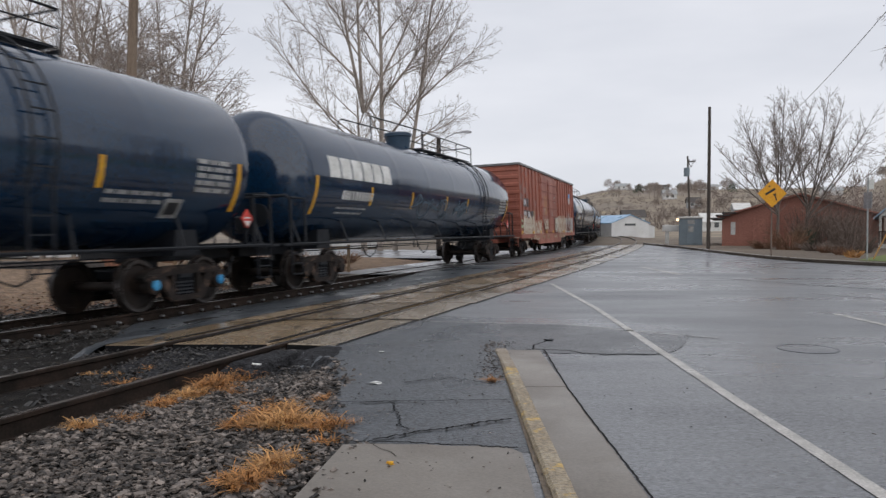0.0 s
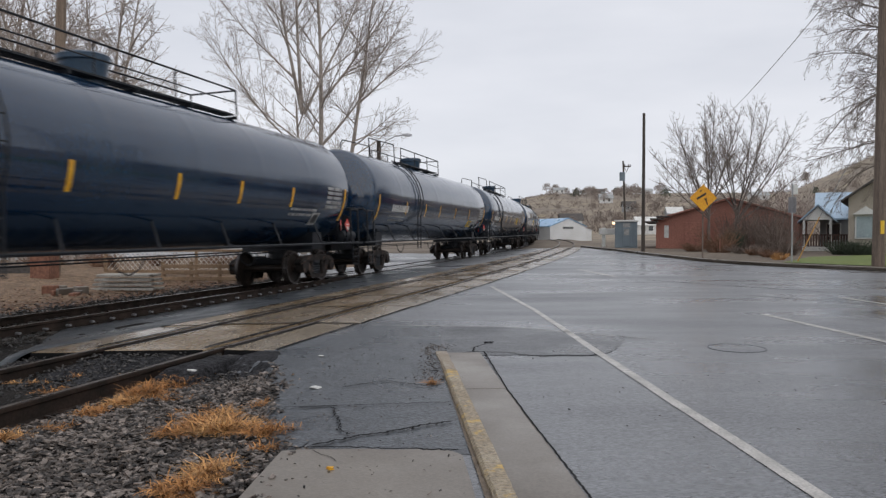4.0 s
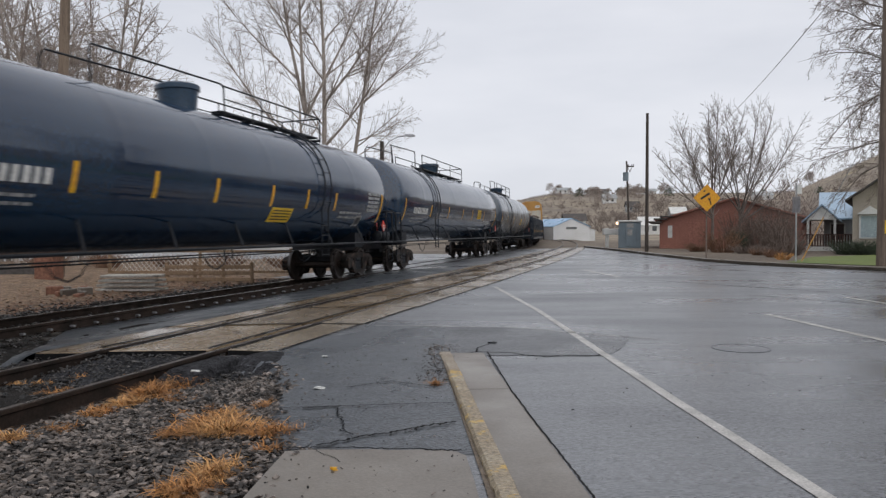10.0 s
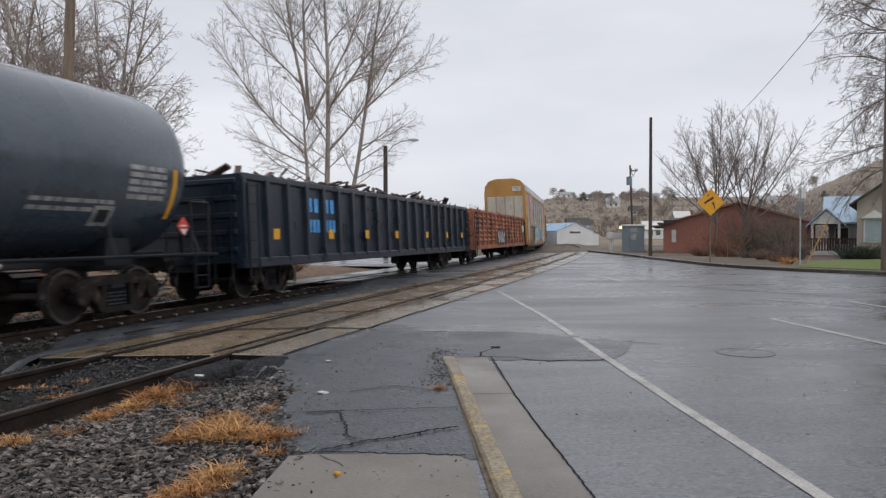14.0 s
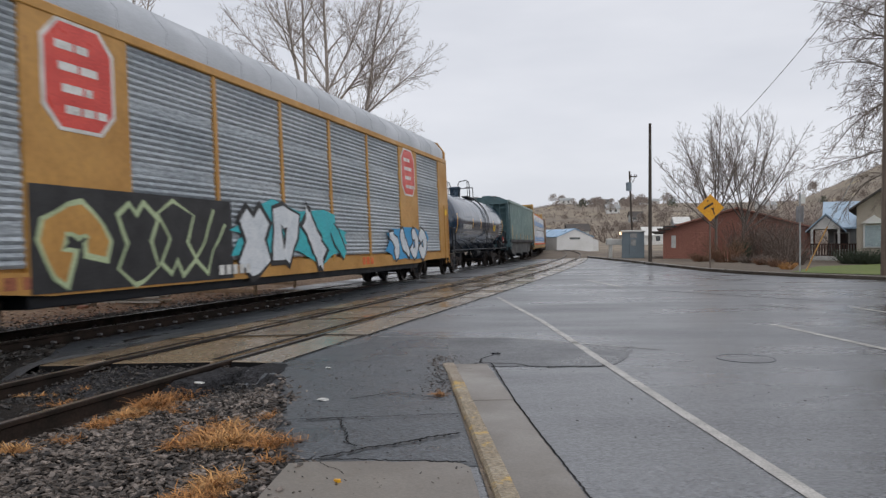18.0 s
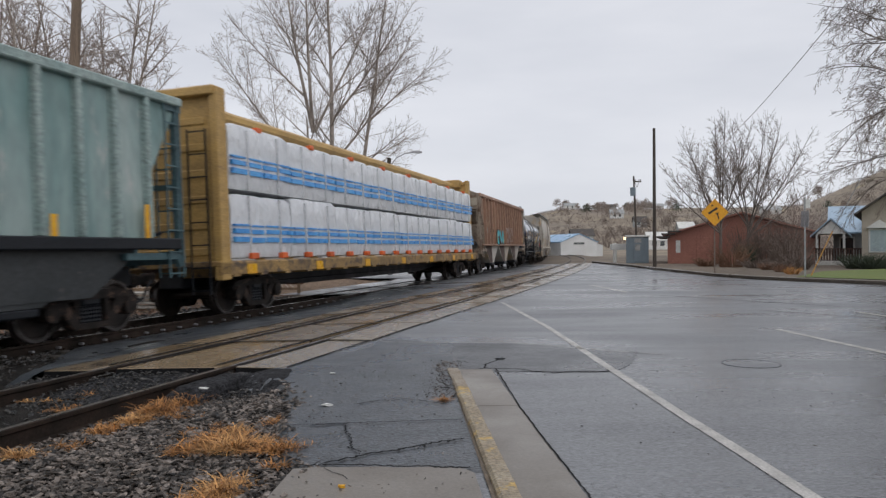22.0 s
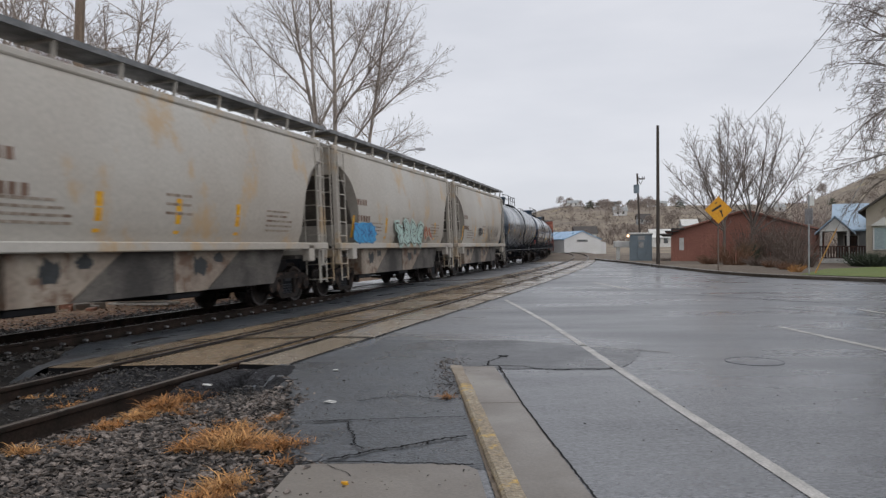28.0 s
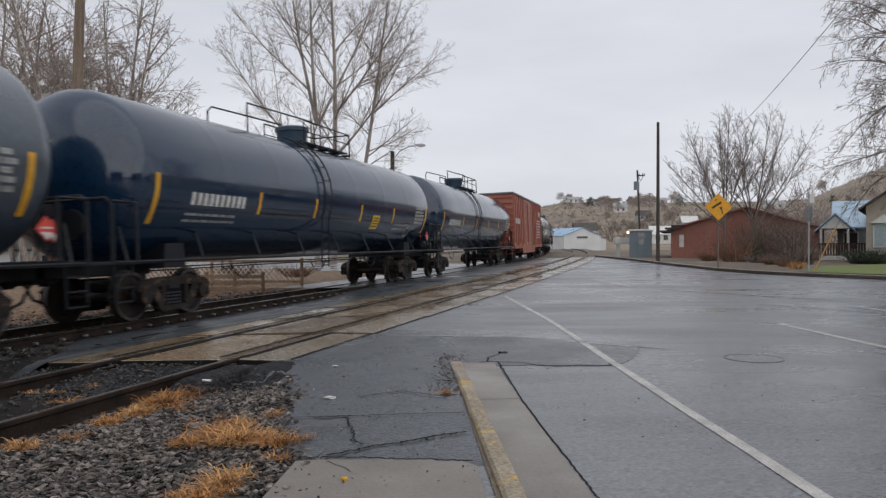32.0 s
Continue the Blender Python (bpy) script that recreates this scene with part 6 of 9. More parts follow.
def covered_hopper(u0, u1, label, paint, rib, endp, lower, zt=4.2, stripes=False, tuck=1.7, knee=1.0, ribs=18, spots=()):
    """A ribbed covered hopper with sloped end sheets and three chutes."""
    car, half = new_car("hopper_car", label, "hopper car", u0, u1, 1.9)
    y, zs = 1.55, 1.62
    brow = 0.35 if stripes else 0.12
    poly = [(-half, zt), (half, zt), (half - 0.05, zt - brow), (half - tuck, zs + knee), (half - tuck, zs), (-half + tuck, zs), (-half + tuck, zs + knee), (-half + 0.05, zt - brow)]
    g = Geo()
    g.prism(poly, -y + 0.05, y - 0.05)
    part("body", g, paint, car)
    xs = spread(-half + tuck + 0.05, half - tuck - 0.05, ribs)
    for sy in (-1, 1):
        for x in xs:
            g = Geo()
            g.box(x - (0.03 if stripes else 0.055), x + (0.03 if stripes else 0.055), sy * y - 0.08, sy * y + 0.08, zs, zt - 0.08, 0.02)
            part("side_rib", g, rib, car)
    g = Geo()
    for sy in (-1, 1):
        g.box(-half, half, sy * y - 0.08, sy * y + 0.08, zt - 0.1, zt + 0.06, 0.02)
    part("top_sill", g, rib, car)
    g = Geo()
    for sy in (-1, 1):
        g.box(-half + 0.2, half - 0.2, sy * y - 0.10, sy * y + 0.06, zs - (0.09 if stripes else 0.2), zs, 0.02)
    part("side_sill", g, M_BROWN if stripes else M_UNDER, car)
    for sx in (-1, 1):
        # plates over the end slopes; dark green ones paint in the recess's shade
        g = Geo()
        t0, t1 = half - tuck + 0.02, half - tuck - 0.02
        p = [(half - 0.03, zt - brow), (t0, zs + knee), (t0, zs), (t1, zs), (t1, zs + knee), (half - 0.07, zt - brow)]
        g.prism([(sx * a, b) for a, b in p], -y + 0.06, y - 0.06)
        part("slope_sheet", g, endp if not stripes else M_BRGREY, car)
        g = Geo()
        g.box(sx * (half - 0.9) - 0.35, sx * (half - 0.9) + 0.35, -0.9, -0.35, 1.45, 1.95, 0.04)
        g.rev([(-0.4, 0.0), (-0.38, 0.2), (0.38, 0.2), (0.4, 0.0)], 12, pose(sx * (half - 0.8), 0.5, 1.55, 0, 0, 90))
        g.bar((sx * (half - 1.5), -1.2, 1.4), (sx * (half - 0.2), -1.2, 1.75), 0.05)
        part("brake_gear", g, M_UNDER, car)
    g = Geo()
    g.loft([[(x, -y, zt), (x, -y * .6, zt + 0.28), (x, y * .6, zt + 0.28), (x, y, zt)] for x in (-half, half)])
    for k in range(10):
        x = -half + 1.2 + k * (2 * half - 2.4) / 9
        g.rev([(0, 0.38), (0.16, 0.38), (0.2, 0.3), (0.21, 0)], 12, pose(x, 0, zt + 0.25, 0, -90, 0))
    part("roof", g, M_DKGREEN if not stripes else M_BRGREY, car)
    g = Geo()
    for yy in (-0.78, 0.46):
        g.box(-half - 0.1, half + 0.1, yy, yy + 0.32, zt + 0.30, zt + 0.33)
        for x in spread(-half, half, 9):
            g.bar((x, yy + 0.1, zt + 0.1), (x, yy + 0.1, zt + 0.31), 0.04)
    part("roof_walk", g, M_WALK, car)
    for sx in (-1, 1):
        g = Geo()
        for yy in (-y + 0.06, y - 0.06, -0.5, 0.5):
            g.bar((sx * (half - 0.1), yy, 1.1), (sx * (half - 0.1), yy, zt), 0.11)
        g.bar((sx * (half - 0.1), -y, 2.6), (sx * (half - 0.1), y, 2.6), 0.09)
        g.bar((sx * (half - 0.1), -y, 1.25), (sx * (half - 0.1), y, 1.25), 0.2)
        g.bar((sx * half, -y + 0.05, 1.3), (sx * (half - 1.6), -y + 0.05, 1.3), 0.12)
        g.bar((sx * half, y - 0.05, 1.3), (sx * (half - 1.6), y - 0.05, 1.3), 0.12)
        g.box(sx * half - 0.45 if sx > 0 else sx * half - 0.05, sx * half + 0.05 if sx > 0 else sx * half + 0.45, -y, y, zt - (0.75 if stripes else 0.2), zt)
        part("end_frame", g, endp, car)
        end_ladder(car, sx * (half - 0.3) - 0.21, -y - 0.04, 0.9, zt, 9, material=endp)
        end_ladder(car, sx * (half + 0.02), -y + 0.15, 0.9, zt, 9, along=False, material=endp)
    g = Geo()
    g.box(-half, half, -0.32, 0.32, 0.78, 1.25)
    part("centre_sill", g, M_UNDER, car)
    if not stripes:
        g = Geo()
        g.prism([(-half + 1.1, zs - 0.06), (half - 1.1, zs - 0.06), (half - 1.5, zs - 0.45), (half - 2.3, 0.66), (-half + 2.3, 0.66), (-half + 1.5, zs - 0.45)], -y + 0.13, y - 0.13)
        part("skirt", g, lower, car, "long dusty black hopper skirt")
    span = (2 * half - 3.4) / 3
    for k in range(3):
        a = -half + 1.7 + k * span
        p = [(a, zs - 0.05), (a + span, zs - 0.05), (a + span * 0.5 + 0.6, 0.58), (a + span * 0.5 - 0.6, 0.58)]
        g = Geo()
        g.prism(p, -y + 0.15, y - 0.15)
        chute = part("chute", g, lower, car)
        if stripes:
            # dark half of the chute: shade of the diagonal gap put into colour
            g = Geo()
            g.prism([(a + span * 0.06, zs - 0.06), (a + span * 0.5, zs - 0.06), (a + span * 0.5 + 0.05, 0.59), (a + span * 0.5 - 0.58, 0.59)], -y + 0.14, -y + 0.155)
            part("dark_band", g, M_SCRAP, chute)
        g = Geo()
        g.box(a + span * .5 - 0.5, a + span * .5 + 0.5, -y + 0.1, y - 0.1, 0.45, 0.57, 0.02)
        part("outlet_gate", g, M_UNDER, car)
    for x, z0, z1 in spots:
        reflectors(car, (x,), z0, z1, -y - 0.10, 0.13)
    return car, half


def curved_hopper(u0, u1, label, seed, tag):
    """A covered hopper with bulged smooth sides and round end openings."""
    car, half = new_car("hopper_car", label, "hopper car", u0, u1, 1.35)
    zs, zt = 1.45, 4.18
    shape = [(1.40, zs), (1.52, zs + 0.3), (1.58, zs + 0.6), (1.62, zs + 1.1), (1.61, zs + 1.5), (1.58, zs + 1.95), (1.52, zs + 2.35), (1.46, zt - 0.1), (1.40, zt)]
    prof = []
    for (ya, za), (yb, zb) in zip(shape, shape[1:]):
        prof += [(ya + (yb - ya) * k / 3, za + (zb - za) * k / 3) for k in range(3)]
    prof.append(shape[-1])
    g, rings = Geo(), []

    def inset(z):
        if z >= 3.62:
            return 0.0
        return 1.28 * math.sqrt(max(0.0, 1 - (max(z - 1.95, 0.0) / 1.67) ** 2))
    for fr in spread(-1, 1, 15):
        ring = []
        for yy, z in [(-a, b) for a, b in prof] + [(a, b) for a, b in reversed(prof)]:
            ring.append((fr * (half - 0.12 - inset(z)), yy, z))
        rings.append(ring)
    g.loft(rings)
    part("body", g, M_BEIGE, car)
    g = Geo()
    for sy in (-1, 1):
        g.box(-half + 0.02, half - 0.02, sy * 1.42 - 0.06, sy * 1.42 + 0.09, zt - 0.06, zt + 0.08, 0.03)
    g.loft([[(x, -1.44, zt), (x, -0.8, zt + 0.26), (x, 0.8, zt + 0.26), (x, 1.44, zt)] for x in (-half + 0.02, half - 0.02)])
    part("roof", g, M_BEIGE, car)
    g = Geo()
    for sy in (-1, 1):
        g.box(-half, half, sy * 1.50 - 0.10, sy * 1.50 + 0.10, zs - 0.12, zs + 0.05, 0.02)
        for sx in (-1, 1):
            g.box(sx * (half - 1.0) - 0.16, sx * (half - 1.0) + 0.16, sy * 1.5 - 0.1, sy * 1.5 + 0.1, zs - 0.42, zs, 0.02)
    part("side_sill", g, M_BEIGE, car)
    for sy, yy in ((-1, -1.5), (1, 0.76)):
        g = Geo()
        g.box(-half - 0.25, half + 0.25, yy, yy + 0.74, zt + 0.40, zt + 0.44)
        walk_deck = part("roof_walk", g, M_WALK, car, "grey grated roof walkway")
        g = Geo()
        g.box(-half - 0.25, half + 0.25, sy * 1.515 - 0.015, sy * 1.515 + 0.015, zt + 0.36, zt + 0.46)
        part("walk_edge", g, M_WALK, walk_deck)
        for x in spread(-half + 0.3, half - 0.3, 9):
            g = Geo()
            g.bar((x, sy * 1.41, zt + 0.04), (x, sy * 1.47, zt + 0.41), 0.05)
            g.bar((x, sy * 1.47, zt + 0.385), (x, sy * 0.74, zt + 0.385), 0.05)
            part("walk_bracket", g, M_BEIGE, walk_deck)
    g = Geo()
    for k in range(6):
        x = -half + 1.2 + k * (2 * half - 2.4) / 5
        g.box(x - 0.6, x + 0.6, -0.4, 0.4, zt + 0.2, zt + 0.38, 0.05)
    part("roof_hatch", g, M_BEIGE, car)
    for sx in (-1, 1):
        g = Geo()
        g.box(sx * (half - 0.14) - 0.05, sx * (half - 0.14) + 0.05, -1.50, 1.50, zt - 0.75, zt + 0.05, 0.02)
        for yy in (-1.44, 1.44):
            g.box(sx * (half - 0.14) - 0.08, sx * (half - 0.14) + 0.08, yy - 0.07, yy + 0.07, 0.9, zt, 0.02)
        g.box(sx * (half - 0.14) - 0.08, sx * (half - 0.14) + 0.08, -1.5, 1.5, 1.1, 1.35, 0.02)
        part("end_frame", g, M_BEIGE, car)
        # dark sheet: the end opening's shade is in its colour
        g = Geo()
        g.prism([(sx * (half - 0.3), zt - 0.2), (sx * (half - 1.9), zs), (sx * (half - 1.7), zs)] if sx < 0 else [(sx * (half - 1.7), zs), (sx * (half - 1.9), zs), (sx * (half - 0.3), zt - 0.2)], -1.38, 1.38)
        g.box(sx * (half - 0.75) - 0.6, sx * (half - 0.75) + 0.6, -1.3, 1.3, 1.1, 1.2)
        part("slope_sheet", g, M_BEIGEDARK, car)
        end_ladder(car, sx * (half - 0.3) - 0.21, -1.56, 0.45, zt - 0.1, 10, material=M_BEIGE)
        end_ladder(car, sx * (half + 0.0), -1.35, 0.45, zt, 10, along=False, material=M_BEIGE)
    g = Geo()
    g.box(-half, half, -0.32, 0.32, 0.78, 1.3)
    part("centre_sill", g, M_UNDER, car)
    # every other chute is coloured dark as the shaded recess between slopes
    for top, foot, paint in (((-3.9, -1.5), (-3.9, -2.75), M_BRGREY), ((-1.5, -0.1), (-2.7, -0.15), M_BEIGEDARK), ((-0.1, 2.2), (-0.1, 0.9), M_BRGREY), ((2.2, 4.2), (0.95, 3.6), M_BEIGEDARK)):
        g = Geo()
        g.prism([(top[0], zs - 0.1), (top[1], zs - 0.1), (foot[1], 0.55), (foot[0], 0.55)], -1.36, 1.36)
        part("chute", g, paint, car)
    for x, z, w, h in ((-3.35, 0.85, 0.5, 0.42), (-2.6, 1.02, 0.4, 0.3), (0.45, 0.82, 0.5, 0.45), (1.15, 1.05, 0.4, 0.26)):
        smear(car, x, z, w, h, -1.366, M_CHUTE, seed + int(x * 9))
    for a in (-3.3, 0.4):
        g = Geo()
        g.box(a - 0.5, a + 0.5, -1.2, 1.2, 0.42, 0.54, 0.02)
        part("outlet_gate", g, M_UNDER, car)
    def on_side(g):
        def draw(a, b, c, d):
            rr = []
            for z in (c, d):
                for (y0, z0), (y1, z1) in zip(prof, prof[1:]):
                    if z0 <= z <= z1:
                        yy = y0 + (y1 - y0) * (z - z0) / (z1 - z0)
                rr.append([(a, -yy - 0.008, z), (b, -yy - 0.008, z)])
            g.loft(rr, closed=False, caps=False)
        return draw
    mark_bars(car, on_side, -4.7, -3.85, 2.62, 2.80, 4, random.Random(seed), M_BROWNDK)
    mark_bars(car, on_side, -4.65, -3.6, 2.14, 2.32, 5, random.Random(seed + 1), M_BROWNDK)
    for x0, x1, z0, z1, rows, k, fill in ((-half + 2.0, -half + 3.4, 1.75, 2.2, 4, 0, 0.4), (half - 3.2, half - 2.0, 1.75, 2.3, 5, 2, 0.4), (-0.6, 0.2, 2.0, 2.5, 3, 5, 0.3)):
        g = Geo()
        text_bars(on_side(g), x0, x1, z0, z1, rows, seed + k, fill)
        part("small_lettering", g, M_BRGREY, car)
    for x in (-4.85, -2.28, -0.22, 1.8) if tag != 3 else (-4.95, -2.2, half - 2.6):
        g = Geo()
        on_side(g)(x - 0.08, x + 0.08, 1.65, 1.95), on_side(g)(x - 0.08, x + 0.08, 1.95, 2.3)
        part("reflector", g, M_YREF, car)
    if tag == 1:
        graffiti(car, half - 4.0, 1.75, 2.2, 0.9, None, M_BEIGE, M_BEIGEDARK, seed, -1.635, 3)
    if tag == 3:
        graffiti(car, -4.92, 1.52, 1.6, 0.55, M_GBLUE, M_GBLUE, M_GNAVY, seed, -1.6, 3)
        graffiti(car, -1.45, 1.5, 3.0, 0.72, None, M_GMINT, M_BEIGEDARK, seed + 1, -1.635, 4, False, M_GMINT, 0.95)
        graffiti(car, 1.65, 1.6, 1.1, 0.5, None, M_REDGON, M_BEIGE, seed + 2, -1.635, 2)
    if tag == 4:
        graffiti(car, 0.65, 1.6, 3.0, 0.85, None, M_BEIGE, M_BEIGEDARK, seed, -1.635, 5, False, None, 0.55)
        graffiti(car, -1.55, 1.9, 0.85, 0.36, None, M_GBLACK, M_BEIGEDARK, seed + 2, -1.635, 2)
    add_ends(car, half + 0.2)
    return car


def lumber_car(u0, u1):
    car, half = new_car("lumber_car", "yellow centre-beam flat car loaded with wrapped lumber", "flat car", u0, u1, 2.2)
    zd, zt = 1.18, 4.72
    g = Geo()
    g.box(-half, half, -1.5, 1.5, zd - 0.12, zd, 0.02)
    for x in spread(-half + 0.6, half - 0.6, 20):
        g.prism([(x - 0.3, zd - 0.12), (x + 0.3, zd - 0.12), (x + 0.12, zd - 0.34), (x - 0.12, zd - 0.34)], -1.52, 1.52)
    part("deck", g, M_LUMBERD, car)
    g = Geo()
    for sy in (-1, 1):
        g.box(-half, half, sy * 1.48 - 0.05, sy * 1.48 + 0.05, zd - 0.30, zd - 0.02, 0.02)
    part("side_sill", g, M_LUMBERD, car)
    g = Geo()
    g.box(-half + 0.4, half - 0.4, -0.3, 0.3, 0.62, zd - 0.12, 0.03)
    g.prism([(-half + 4, 0.62), (half - 4, 0.62), (half - 6, 0.48), (-half + 6, 0.48)], -0.3, 0.3)
    part("centre_sill", g, M_UNDER, car)
    g = Geo()
    g.loft([[(x, 0.62 * math.cos(q) + 0.05 * noise.noise((x * 2, q, 3)), zt - 0.16 + 0.24 * math.sin(q)) for q in spread(0, 5.8, 13)] for x in spread(-half + 0.3, half - 0.3, 40)])
    beam = part("centre_beam", g, M_LUMBERY, car)
    for x in spread(-half + 1, half - 1, 14):
        g = Geo()
        g.box(x - 0.06, x + 0.06, -0.12, 0.12, zd, zt, 0.01)
        part("beam_post", g, M_LUMBERY, beam)
    for sx in (-1, 1):
        g = Geo()
        x = sx * (half - 0.2)
        g.box(x - 0.05, x + 0.05, -1.2 if sx > 0 else -1.4, 1.2 if sx > 0 else 1.4, zd, zt)
        head = part("bulkhead", g, M_LUMBERY, car, "ribbed yellow end bulkhead")
        for yy in (-1.44, 1.44) if sx < 0 else (-1.2, 1.2):
            g = Geo()
            g.box(x - 0.18, x + 0.18, yy - 0.09, yy + 0.09, zd - 0.4, zt + 0.08, 0.02)
            part("bulkhead_post", g, M_LUMBERY, head)
        g = Geo()
        if sx < 0:
            g.box(x - 0.25, x + 0.25, -1.5, 1.5, zt - 0.1, zt + 0.1, 0.03)
        else:
            g.box(x - 0.55, x + 0.2, -0.9, 0.9, zt - 0.25, zt + 0.12, 0.03)
        part("bulkhead_cap", g, M_LUMBERY, head)
        for z in spread(zd + 0.2, zt - 0.05, 7):
            g = Geo()
            g.box(x - 0.08, x + 0.08, -1.2, 1.2, z - 0.09, z + 0.09, 0.03)
            part("bulkhead_rib", g, M_LUMBERY, head)
        end_ladder(car, x + 0.27 * sx, -1.3, 0.5, zt - 0.8 if sx < 0 else 1.6, 8 if sx < 0 else 3, along=False, material=M_UNDER)
    r = random.Random(4)
    zmid = zd + 1.52
    a0 = -half + 0.62
    widths = [2.46] * 8
    scale = (2 * half - 0.94) / sum(widths)
    for tier, (z0, z1) in enumerate(((zd + 0.06, zmid), (zmid + 0.03, zt - 0.56))):
        x = a0
        for w in widths:
            w *= scale
            g = Geo()
            jy, jz = r.uniform(-0.03, 0.03), r.uniform(-0.06, 0.03)
            # two stacks show in the wrap as soft bulges
            n = 20
            rings = []
            for i in range(n + 1):
                t = i / n
                xx = x + 0.02 + (w - 0.04) * t
                pinch = 0.012 * math.exp(-((t - 0.5) / 0.04) ** 2) + 0.05 * math.exp(-(t / 0.04) ** 2) + 0.05 * math.exp(-((1 - t) / 0.04) ** 2)
                yy = -1.40 + jy + pinch + 0.03 * noise.noise((xx * 3.5, z0, 0)) + 0.012 * noise.noise((xx * 11, z0, 0))
                rings.append([(xx, -0.2, z0), (xx, yy + 0.03, z0), (xx, yy, z0 + 0.12), (xx, yy - 0.015 + 0.035 * noise.noise((xx * 4, z0 + 0.6, 1)), z0 * 0.7 + z1 * 0.3), (xx, yy - 0.015 + 0.035 * noise.noise((xx * 4.5, z0 + 3.6, 1)), z0 * 0.3 + z1 * 0.7), (xx, yy, z1 + jz - 0.1), (xx, yy + 0.06, z1 + jz - 0.02 - pinch), (xx, -0.2, z1 + jz)])
            g.loft(rings)
            bundle = part("lumber_pack", g, M_WRAP, car, "lumber bundle in white plastic wrap with blue stripes")
            g = Geo()
            zz = z0 + (0.34 if tier == 0 else 0.34)
            for k in range(4):
                xa = x + 0.06 + k * w / 4
                for dz, h in ((0.0, 0.115), (0.19, 0.10), (0.35, 0.04)):
                    yb = -1.452 + jy
                    sag = 0.02 * noise.noise((xa * 2, z0, 8))
                    g = Geo()
                    g.box(xa, xa + w / 4 - r.uniform(0.08, 0.16), yb, yb + 0.07, zz + dz + sag, zz + dz + sag + h)
                    part("printed_stripe", g, M_BLUE, bundle)
            for k in (0.25, 0.75):
                g = Geo()
                g.box(x + w * k - 0.02, x + w * k + 0.02, -1.46 + jy, -1.40 + jy, z0, z1 - 0.1)
                part("strap", g, M_STRAPW, bundle)
            if tier == 1:
                g = Geo()
                g.box(x + w * 0.5 - 0.11, x + w * 0.5 + 0.11, -1.40, -1.25, z1 + jz - 0.08, z1 + jz + 0.04, 0.02)
                part("corner_pad", g, M_ORANGE, bundle, "orange corner protector")
            x += w
    for x in spread(a0 + 0.8, -a0 - 0.6, 16):
        g = Geo()
        g.box(x - 0.14, x + 0.14, -1.53, -1.4, zd + 0.02, zd + 0.16, 0.02)
        part("strap_winch", g, M_ORANGE, car, "orange strap end")
    reflectors(car, spread(-half + 1.2, half - 1.2, 7), zd - 0.30, zd - 0.08, -1.535, 0.4)
    add_ends(car, half + 0.3)
    return car


BLACK_TANK = "long black pressure tank car with white lettering, wet"
tank_car(-5.2, 12.32, BLACK_TANK + " and red placards", ladder=4.2, plat=(0.9, 5.5), strips=(-5.4, -2.6, 0.6, 2.9, 5.3), number=(-4.6, -2.4), seed=1, ytag=None)
tank_car(15.37, 32.74, BLACK_TANK, logo=True, ladder=5.1, plat=(0.7, 6.5), strips=(-5.65, -2.7, 0.5, 2.9, 5.2), number=(-7.4, -4.7), seed=2, tags=((-2.6, 3.4, 1.7, 0.9), (1.6, 1.2, 1.8, 0.7)))
box_car(35.26, 54.22, "faded oxide-red box car with sliding doors and cream graffiti", 21)
tank_car(56.49, 74.0, BLACK_TANK, logo=True, ladder=-3.7, plat=(-2.9, 4.4), hoop=(-6.6, -3.6), strips=(-5.1, -2.2, 0.6, 2.9, 5.4), number=(-7.6, -5.2), seed=3)
tank_car(77.0, 94.92, BLACK_TANK + " and yellow panel", ladder=-4.2, plat=(-3.4, 2.6), hoop=(-7.0, -4), strips=(-5.8, -3.16, -0.81, 2.11, 5.14), number=(-7.5, -5.2), ytag=(5.3, 0.9, -0.75, 0.3), seed=4)
tank_car(97.96, 116.38, BLACK_TANK + " and yellow panel", ladder=-5.4, plat=(-3.8, 4.4), hoop=(-7.8, -4.4), strips=(-5.47, -2.4, 0.04, 3.0, 5.9), number=(-8.0, -6.0), ytag=(3.6, 0.9, -0.45, 0.5), seed=5)
tank_car(119.51, 136.98, BLACK_TANK + " and yellow panel", logo=True, ladder=4.1, plat=(0.9, 6.4), strips=(-5.1, -2.3, 0.58, 2.85, 5.16), number=(-7.6, -5.2), ytag=(0.75, 1.0, -0.35, 0.5), seed=6)
tank_car(139.76, 157.48, BLACK_TANK, ladder=4.3, plat=(0.9, 6.2), strips=(-5.0, -3.0, -1.0, 1.38, 3.28, 5.09), number=(-7.4, -5.3), ytag=(1.5, 1.1, -0.75, 0.34), seed=7)
tank_car(160.06, 178.31, BLACK_TANK + " and yellow panel", ladder=-4.7, plat=(-3.4, 4.4), hoop=(-7.5, -4.2), strips=(-5.5, -2.5, 0.4, 2.6, 5.6), number=(-8.0, -5.9), ytag=(3.9, 0.9, -0.3, 0.45), seed=8)
tank_car(181.13, 198.62, "long weathered grey-black tank car with white lettering", paint=M_DARKGREY, ladder=-4.4, plat=(-4.2, 3.0), hoop=(-6.8, -4.5), strips=(-5.78, -2.25, 1.13, 4.73), number=(-8.0, -5.9), ytag=(2.0, 0.8, -0.45, 0.45), seed=9)
gon, gh = gondola(200.81, 221.44, "dark grey-black gondola car heaped with scrap", M_BLUEGON, 31, post=21)
for x in (-6.98, -5.96):
    flat_marks(gon, x, x + 0.7, 2.05, 2.42, 2, -1.60, M_BLUE, 5)
    flat_marks(gon, x, x + 0.74, 1.52, 1.86, 3, -1.60, M_BLUE, 6)
